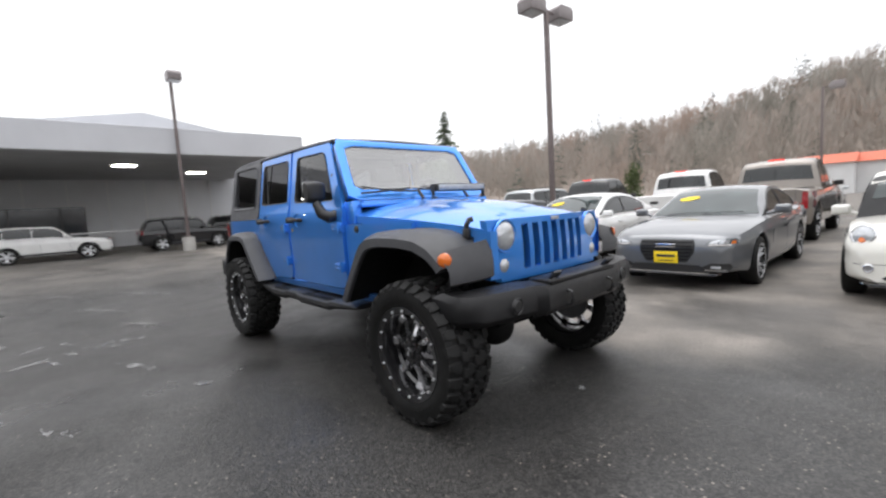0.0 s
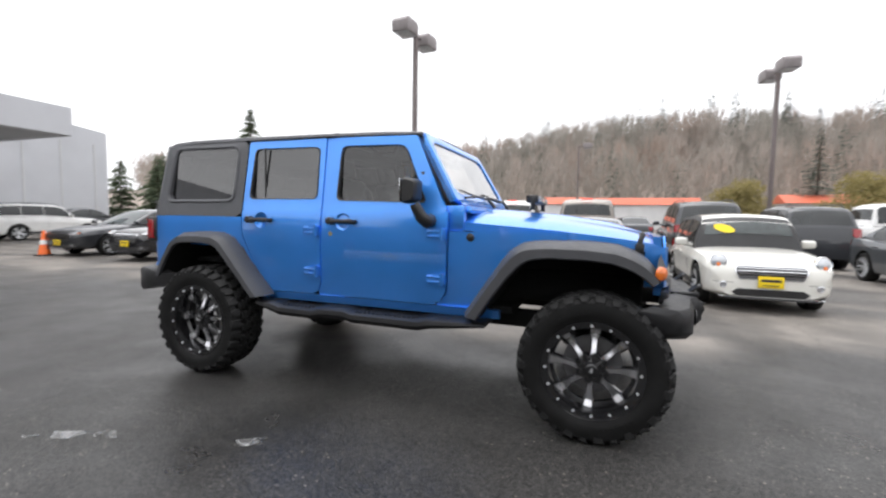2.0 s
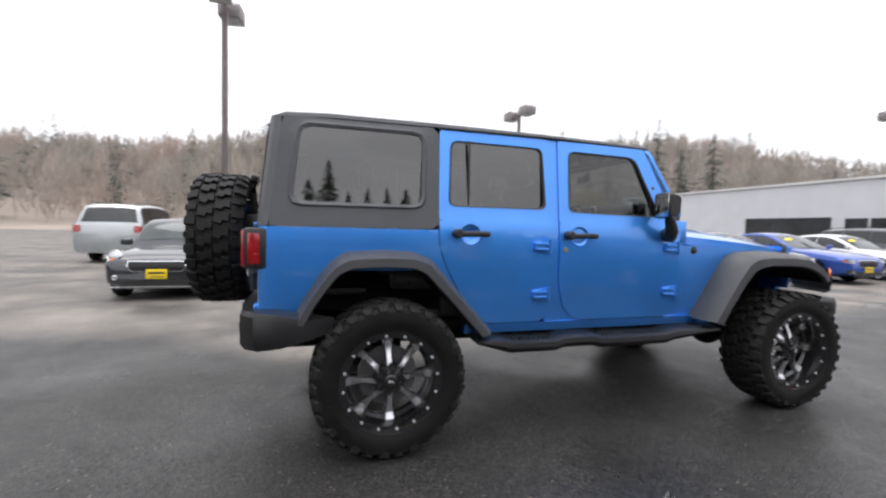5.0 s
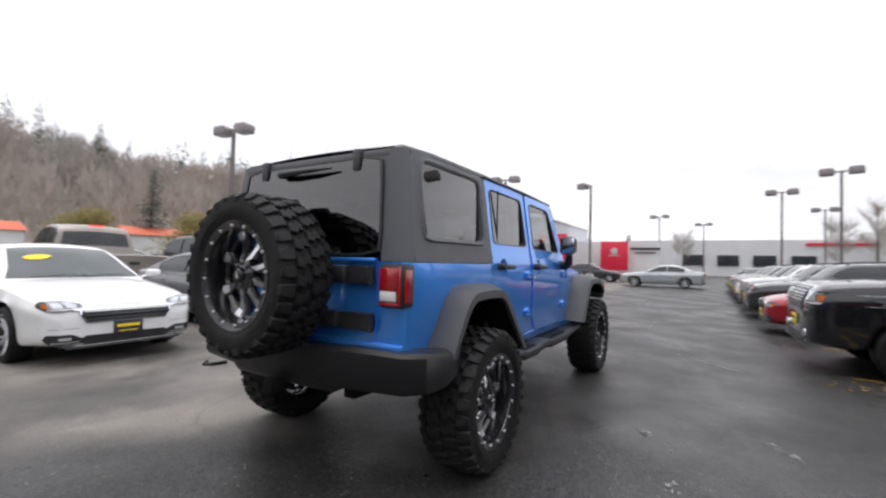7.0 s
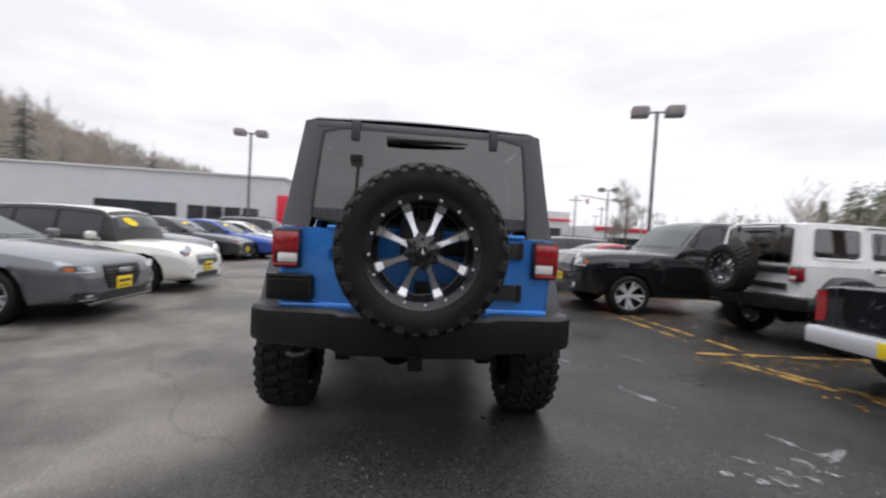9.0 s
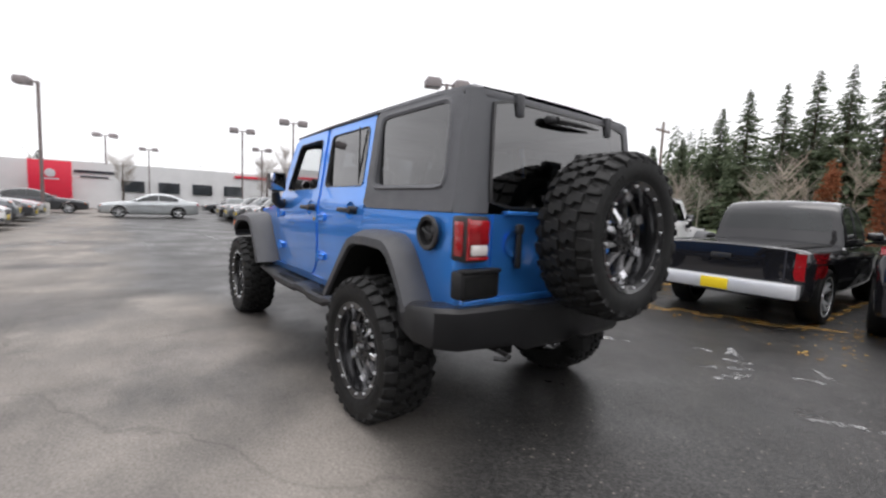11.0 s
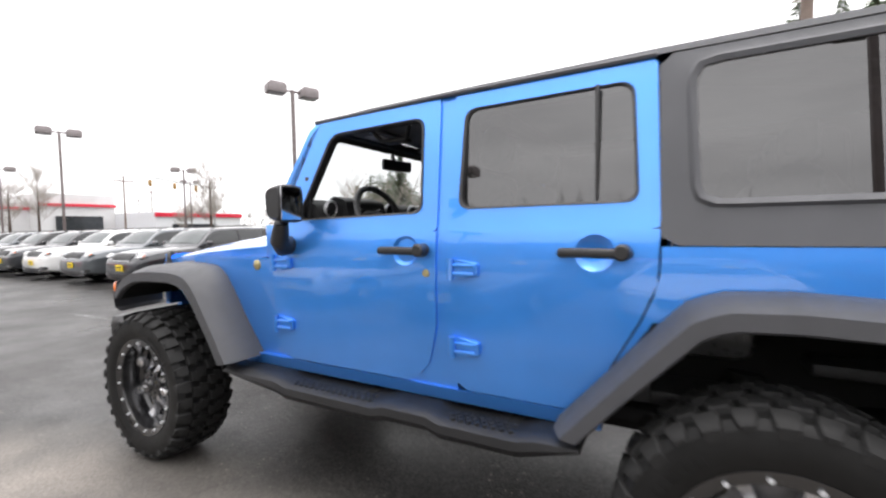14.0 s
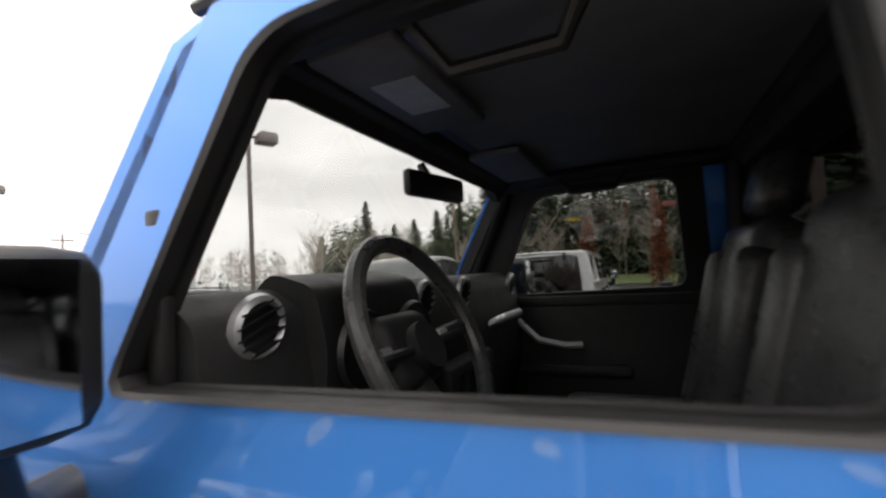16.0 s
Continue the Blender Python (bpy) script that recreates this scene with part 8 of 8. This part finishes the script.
finish("mast", tube(bmesh.new(), [(0, 0, 0), (0, 0, 6.2), (-1, 2, 6.5), (-4, 10, 6.8)], [0.12, 0.10, 0.09, 0.06], 8), M["galv"], tl)
for k in (3, 6, 9):
    finish("signal_head", B(((-0.2 - 0.4 * k, k, 6.15), (0.22, 0.26, 0.62), 0.03)), plain("signal_housing", (0.34, 0.20, 0.06), 0.6) if "signal_housing" not in bpy.data.materials else bpy.data.materials["signal_housing"], tl)

# ---- trees ----
def fir_crown(bm, rng, h, base, rad, tiers, per, x0=0, y0=0, z0=0, ragged=0.40, sub=3):
    """Drooping fir boughs round the stem, each of several small needle sprays."""
    new_v, new_f = bm.verts.new, bm.faces.new
    for t in range(tiers):
        f = (t + rng.random() * 0.8) / tiers
        r = rad * (1 - f) ** 0.85 * rng.uniform(1 - ragged, 1 + ragged * 0.5) + 0.12
        for k in range(per):
            if rng.random() < 0.14:
                continue
            a = rng.uniform(0, 6.283)
            rr = r * rng.uniform(0.55, 1.15)
            c_, s_ = math.cos(a), math.sin(a)
            z = z0 + base + (h - base) * (f + rng.uniform(-1.0, 1.0) / tiers)
            droop = rng.uniform(0.05, 0.42)
            for q in range(sub):
                u0 = rr * rng.uniform(0.08, 0.86)
                ln = (rr * 0.9 / sub + 0.10) * rng.uniform(0.8, 1.6)
                wd = ln * rng.uniform(0.16, 0.34)
                o = rng.uniform(-0.22, 0.22) * u0
                tw = rng.uniform(-0.5, 0.5) * ln
                zz = z - droop * u0 * u0 / rr
                j = rng.uniform(-0.30, 0.30) * ln
                new_f([new_v((x0 + u * c_ - w * s_, y0 + u * s_ + w * c_, e)) for u, w, e in ((u0, o, zz), (u0 + ln * 0.5, o + tw * 0.4 + wd, zz - ln * 0.14 + j), (u0 + ln, o + tw, zz - ln * rng.uniform(0.15, 0.6)), (u0 + ln * 0.5, o + tw * 0.4 - wd, zz - ln * 0.14 - j))])
    return bm


def fir_tree(x, y, h, rad, seed, mat="needles", per=11, tiers=34, base=0.14):
    rng = random.Random(seed)
    v = thing("fir_tree", "tall dark green fir tree" if mat == "needles" else "tall dark fir tree on the far ground", "tree", pose(x, y, 0), "fir trees")
    finish("trunk", lathe(bmesh.new(), [(h * 0.016 + 0.05, 0), (h * 0.010 + 0.02, h * 0.5), (0.02, h * 0.98), (0.0001, h)], 10, "z"), M["bark"], v)
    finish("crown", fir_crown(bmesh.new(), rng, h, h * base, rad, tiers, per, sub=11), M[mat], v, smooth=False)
    return v


def bare_crown(bm, rng, x, y, z, h, rad, twigs=90, w=0.05):
    """A leafless broad tree: stem, limbs and a haze of thin upward twigs."""
    def stick(p, q, r):
        p, q = Vector(p), Vector(q)
        d = (q - p).normalized()
        u = d.cross(Vector((rng.uniform(-1, 1), rng.uniform(-1, 1), 0.2))).normalized() * r
        bm.faces.new([bm.verts.new(p - u), bm.verts.new(p + u), bm.verts.new(q + u * 0.35), bm.verts.new(q - u * 0.35)])
    stick((x, y, z), (x + rng.uniform(-0.3, 0.3), y, z + h * 0.7), w * 2.2)
    limbs = []
    for k in range(16):
        a, f = rng.uniform(0, 6.28), rng.uniform(0.25, 0.75)
        p = (x, y, z + h * f)
        q = (x + rad * 0.6 * math.cos(a), y + rad * 0.6 * math.sin(a), z + h * (f + rng.uniform(0.12, 0.26)))
        stick(p, q, w * 1.2)
        limbs.append((p, q))
    for k in range(twigs):
        p, q = rng.choice(limbs)
        t = rng.uniform(0.3, 1.0)
        s0 = Vector(p).lerp(Vector(q), t)
        a = rng.uniform(0, 6.28)
        ln = rng.uniform(0.10, 0.24) * h
        stick(s0, s0 + Vector((math.cos(a) * ln * 0.55, math.sin(a) * ln * 0.55, ln * rng.uniform(0.35, 1.0))), w * rng.uniform(0.5, 1.0))


def bare_tree(x, y, h, rad, seed, twigs=1300, w=0.011):
    v = thing("bare_tree", "leafless broad tree with fine grey-brown twigs", "tree", pose(x, y, 0), "bare trees")
    finish("trunk", lathe(bmesh.new(), [(0.16, 0), (0.10, h * 0.4), (0.03, h * 0.8), (0.0001, h * 0.82)], 8, "z"), M["bark"], v)
    bm = bmesh.new()
    bare_crown(bm, random.Random(seed), 0, 0, 0, h, rad, twigs, w)
    finish("crown", bm, M["twigs"], v, smooth=False)
    return v


def leaf_clump(bm, rng, cx, cy, cz, rx, ry, rz, n, size, up=0.0):
    """Small leaf blades through an uneven ball of foliage with gaps."""
    for k in range(n):
        a, c_ = rng.uniform(0, 6.283), rng.uniform(-1, 1)
        rr = (rng.random() ** 0.4) * (1 + 0.22 * math.sin(3 * a + cx) * math.cos(4 * c_ + cy))
        s_ = math.sqrt(1 - c_ * c_)
        p = Vector((cx + rx * rr * s_ * math.cos(a), cy + ry * rr * s_ * math.sin(a), cz + rz * rr * c_))
        d = Vector((rng.uniform(-1, 1), rng.uniform(-1, 1), rng.uniform(-1, 1) + up)).normalized() * size * rng.uniform(0.6, 1.4)
        e = d.cross(Vector((rng.uniform(-1, 1), rng.uniform(-1, 1), rng.uniform(-1, 1)))).normalized() * size * 0.45
        bm.faces.new([bm.verts.new(q) for q in (p - d, p + e, p + d, p - e)])


def shrub(name, label, x, y, h, r, seed, mat, n=900, size=0.10, cat="tree", group="shrubs"):
    v = thing(name, label, cat, pose(x, y, 0), group)
    rng = random.Random(seed)
    finish("trunk", lathe(bmesh.new(), [(0.10, 0), (0.05, h * 0.6), (0.0001, h * 0.62)], 8, "z"), M["bark"], v)
    bm = bmesh.new()
    for k in range(6):
        f = k / 5
        leaf_clump(bm, rng, rng.uniform(-0.2, 0.2) * r, rng.uniform(-0.2, 0.2) * r, h * (0.22 + 0.62 * f), r * (1 - 0.55 * f), r * (1 - 0.55 * f), h * 0.20, n // 6, size, 0.4)
    finish("crown", bm, M[mat], v, smooth=False)
    return v


# hill behind: a long rising slope
hill_az = [150, 140, 131, 122, 110, 102, 96, 89, 78, 69, 62, 55, 48, 42, 38, 32, 27, 20, 10]
hill_el = [2.6, 3.2, 3.6, 4.4, 5.4, 6.4, 7.5, 8.3, 8.3, 7.0, 6.9, 7.0, 7.4, 7.2, 5.8, 4.2, 3.1, 2.0, 1.2]
bm = bmesh.new()
rows = []
for az, el in zip(hill_az, hill_el):
    a = radians(az)
    crest = 1.3 + 150 * math.tan(radians(el)) * 0.90
    rows.append([(d * math.cos(a), d * math.sin(a), z) for d, z in ((70, -0.2), (84, 0.6), (98, crest * 0.20), (115, crest * 0.48), (132, crest * 0.80), (150, crest), (190, crest * 0.9), (260, -1.0))])
grid(bm, rows)
tagged(finish("hillside", bm, M["soil"]), "brown wooded hillside behind the lot", "hill", kind="structure")
rng = random.Random(5)


def hill_z(az, d):
    el = float(np.interp(-az, [-q for q in hill_az], hill_el))
    crest = 1.3 + 150 * math.tan(radians(el)) * 0.90
    return float(np.interp(d, [70, 84, 98, 115, 132, 150, 190], [-0.2, 0.6, crest * 0.20, crest * 0.48, crest * 0.80, crest, crest * 0.9])), el


def wood_crown(bm, rng, x, y, z, h):
    """A far leafless tree: a thin stem and a loose haze of upright twig blades."""
    t = h * 0.007
    bm.faces.new([bm.verts.new(q) for q in ((x - t, y, z), (x + t, y, z), (x + t * 0.3, y, z + h * 0.55), (x - t * 0.3, y, z + h * 0.55))])
    r = h * rng.uniform(0.20, 0.34)
    for k in range(78):
        a, q = rng.uniform(0, 6.283), math.sqrt(rng.random())
        zz = z + h * rng.uniform(0.18, 0.98)
        f_ = 1 - abs((zz - z) / h - 0.55) * 1.3
        px, py = x + r * q * f_ * math.cos(a), y + r * q * f_ * math.sin(a)
        ln, wd = h * rng.uniform(0.10, 0.24), h * rng.uniform(0.006, 0.015)
        ux, uy = rng.uniform(-0.4, 0.4) * ln, rng.uniform(-0.4, 0.4) * ln
        b_ = rng.uniform(0, 3.14)
        vx, vy = wd * math.cos(b_), wd * math.sin(b_)
        bm.faces.new([bm.verts.new(v_) for v_ in ((px - vx, py - vy, zz), (px + vx, py + vy, zz), (px + ux, py + uy, zz + ln))])


bmb, bmf = bmesh.new(), bmesh.new()
for k in range(2300):
    az, d = rng.uniform(24, 146), rng.choice((rng.uniform(84, 150), rng.uniform(120, 156)))
    z, el = hill_z(az, d)
    a = radians(az)
    h = rng.uniform(7, 14) * (0.6 + 0.05 * el)
    if math.sin(az * 1.3) * math.sin(az * 0.47 + d * 0.05) > 0.76 or rng.random() < 0.012:
        h *= rng.uniform(0.9, 1.4)
        fir_crown(bmf, rng, h, h * 0.10, h * 0.16, 12, 7, d * math.cos(a), d * math.sin(a), z)
    else:
        wood_crown(bmb, rng, d * math.cos(a), d * math.sin(a), z - 0.3, h)
# the ragged line of firs on the crest
for k in range(150):
    az, d = rng.uniform(26, 146), rng.uniform(140, 160)
    z, el = hill_z(az, d)
    a = radians(az)
    h = rng.uniform(9, 18) * (0.45 + 0.06 * el) * (1.0 + 0.35 * math.sin(az * 0.9) * math.sin(az * 0.37))
    fir_crown(bmf, rng, h, h * 0.10, h * 0.15, 16, 8, d * math.cos(a), d * math.sin(a), z - 0.5)
tagged(finish("hill_bare_woods", bmb, M["twigs"], smooth=False), "leafless grey-brown woods covering the hillside", "woods", kind="stuff")
tagged(finish("hill_fir_woods", bmf, M["needles_hazed"], smooth=False), "dark firs standing along the hillside crest", "woods", kind="stuff")
# clumps of tall dark firs that break the crest
bmf = bmesh.new()
for az0, n in ((104, 6), (97, 7), (90, 5), (85, 8), (77, 6), (71, 8), (64, 5), (59, 7), (52, 6), (47, 8), (40, 5), (35, 4), (118, 5), (128, 4)):
    for k in range(n):
        az, d = az0 + rng.gauss(0, 1.3), rng.uniform(134, 156)
        z, el = hill_z(az, d)
        a, h = radians(az), rng.uniform(11, 23) * (0.45 + 0.06 * el)
        fir_crown(bmf, rng, h, h * 0.06, h * 0.17, 26, 10, d * math.cos(a), d * math.sin(a), z - 0.5, sub=4)
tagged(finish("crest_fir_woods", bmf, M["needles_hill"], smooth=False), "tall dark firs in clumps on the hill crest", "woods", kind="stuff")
# far tree line to the front and the right
bmb, bmf = bmesh.new(), bmesh.new()
for k in range(230):
    az = rng.uniform(-70, 26)
    d = rng.uniform(95, 150)
    a = radians(az)
    h = rng.uniform(5, 10) * (1.0 if az < -30 else 0.75)
    if rng.random() < 0.45:
        fir_crown(bmf, rng, h * 1.2, h * 0.1, h * 0.2, 10, 6, d * math.cos(a), d * math.sin(a), 0)
    else:
        wood_crown(bmb, rng, d * math.cos(a), d * math.sin(a), 0, h)
tagged(finish("far_bare_woods", bmb, M["twigs"], smooth=False), "far leafless tree line beyond the buildings", "woods", kind="stuff")
tagged(finish("far_fir_woods", bmf, M["needles_hazed"], smooth=False), "far fir tree line beyond the buildings", "woods", kind="stuff")

# firs on the right-hand side
for k, (az, d, h) in enumerate([(-99, 46, 17.5), (-102, 40, 16), (-104.5, 44, 18), (-96.5, 52, 15.5), (-93.5, 58, 15.8), (-91, 62, 16.5), (-88.5, 60, 18.5), (-86, 66, 16), (-83.5, 62, 15.5), (-81, 60, 15.0), (-78.5, 62, 15.5), (-76, 64, 15.0), (-73, 60, 14), (-70.5, 66, 13.5), (-67, 62, 11), (-64, 60, 10), (-61, 56, 8.4), (-58.5, 62, 8.5), (-55, 60, 11.5), (-52, 66, 7.0), (-49.5, 64, 7.5), (-107, 44, 18), (-110, 50, 17)]):
    a = radians(az)
    h *= 1.13 if -100 < az < -70 else 1.0
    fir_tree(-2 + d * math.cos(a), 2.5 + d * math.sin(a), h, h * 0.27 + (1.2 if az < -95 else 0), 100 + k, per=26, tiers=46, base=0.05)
bmf = bmesh.new()
for k in range(210):
    a, d = radians(rng.uniform(-116, -50)), rng.uniform(62, 92)
    h = rng.uniform(8, 15.5) * (1.0 if a < radians(-66) else 0.7)
    fir_crown(bmf, rng, h, h * 0.03, h * 0.30, 20, 14, d * math.cos(a), d * math.sin(a), 0, sub=4)
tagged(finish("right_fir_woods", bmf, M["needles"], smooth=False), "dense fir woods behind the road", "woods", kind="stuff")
bm = bmesh.new()
for k in range(60):
    a, d = radians(rng.uniform(-112, -48)), rng.uniform(40, 64)
    bare_crown(bm, rng, d * math.cos(a), d * math.sin(a), 0, rng.uniform(4, 8), 2.2, 60, 0.035)
tagged(finish("right_bare_thicket", bm, M["twigs"], smooth=False), "leafless thicket below the firs", "thicket", kind="stuff")
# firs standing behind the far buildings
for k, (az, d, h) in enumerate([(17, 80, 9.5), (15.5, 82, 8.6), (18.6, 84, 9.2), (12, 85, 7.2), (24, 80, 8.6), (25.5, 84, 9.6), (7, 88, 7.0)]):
    fir_tree(-4 + d * math.cos(radians(az)), d * math.sin(radians(az)), h, h * 0.26, 300 + k, "needles_hazed", 14, 24)
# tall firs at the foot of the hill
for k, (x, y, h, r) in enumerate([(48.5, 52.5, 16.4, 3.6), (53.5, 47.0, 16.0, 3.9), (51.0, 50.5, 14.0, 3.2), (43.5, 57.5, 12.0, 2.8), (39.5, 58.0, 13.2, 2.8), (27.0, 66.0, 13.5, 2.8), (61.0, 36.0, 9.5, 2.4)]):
    fir_tree(x, y, h, r, 400 + k, "needles_hazed", 13, 26, 0.22)
# single fir and evergreens beyond the rear
fir_tree(-30.5, 29.5, 11.2, 2.9, 31, per=22, tiers=38)
for k, (x, y, h) in enumerate([(-33, 22, 5.8), (-35, 24, 6.2), (-37, 25.5, 5.6), (-36, 21, 5.5), (-31.5, 24.5, 5.4), (-40, 27, 6.0)]):
    fir_tree(x, y, h, 2.0, 50 + k, per=18, tiers=24)
for k, (x, y, h, r) in enumerate([(-18.5, 17.6, 4.6, 1.5), (-20.3, 18.2, 4.9, 1.6), (-16.9, 17.0, 4.3, 1.3), (-22.4, 18.9, 4.2, 1.7), (-24.6, 19.3, 4.0, 1.7), (-27.0, 20.0, 3.9, 1.8)]):
    shrub("evergreen_shrub", "tall dense evergreen shrub with yellow-green leaves", x, y, h, r, 70 + k, "shrubleaf", 2600, 0.11)
shrub("conical_evergreen", "small conical evergreen behind the parked cars", -6.6, 20.0, 2.9, 0.75, 81, "shrubleaf", 1600, 0.07)
for k, (x, y, h, r) in enumerate([(26, 52, 6.5, 5.0), (35, 50, 7.0, 5.2), (43, 44, 6.0, 5.0), (16, 56, 6.0, 4.2), (52, 36, 5.5, 4.0)]):
    shrub("willow_shrub", "spreading shrub with yellow winter twigs", x, y, h, r, 90 + k, "willow", 6500, 0.17, group="willows")
shrub("rust_cypress", "slender rust-brown cypress by the road", -0.9, -19.5, 4.6, 0.50, 99, "rustleaf", 1500, 0.09)
shrub("rust_cypress", "slender rust-brown cypress by the road", 3.5, -33, 5.0, 0.9, 98, "rustleaf", 1200, 0.13)
for k, (x, y, h, r) in enumerate([(34, -20.5, 7.2, 1.9), (58, -17, 9, 2.6), (52, -13, 6.5, 2.0), (66, 1, 6.5, 2.2), (47, -26, 4.5, 1.8)]):
    bare_tree(x, y, h, r, 200 + k)
# red-orange roofs at the foot of the hill
for x, y, l in ((36, 66, 26), (4, 74, 22), (-6, 72, 8), (58, 52, 14)):
    r_ = thing("storage_shed", "long low shed with an orange-red metal roof", "building", pose(x, y, 0), "sheds")
    finish("wall", B(((0, 0, 1.9), (l, 5, 3.8))), M["bldlight"], r_, smooth=False)
    bm = bmesh.new()
    prism(bm, [(-2.9, 3.8), (2.9, 3.8), (0, 5.0)], -l / 2 - 0.2, l / 2 + 0.2, axis="x")
    finish("roof", bm, plain("orange_metal_roof", (0.52, 0.12, 0.06), 0.6) if "orange_metal_roof" not in bpy.data.materials else bpy.data.materials["orange_metal_roof"], r_, smooth=False)
# verge beyond the lot on the right
bm = bmesh.new()
grid(bm, [[(x, y, 0.03 + 0.02 * math.sin(x + y)) for x in range(-40, 60, 10)] for y in (-90, -60, -40, -30)])
tagged(finish("grass_verge", bm, M["grass"]), "grass verge beside the road", "grass", kind="structure")
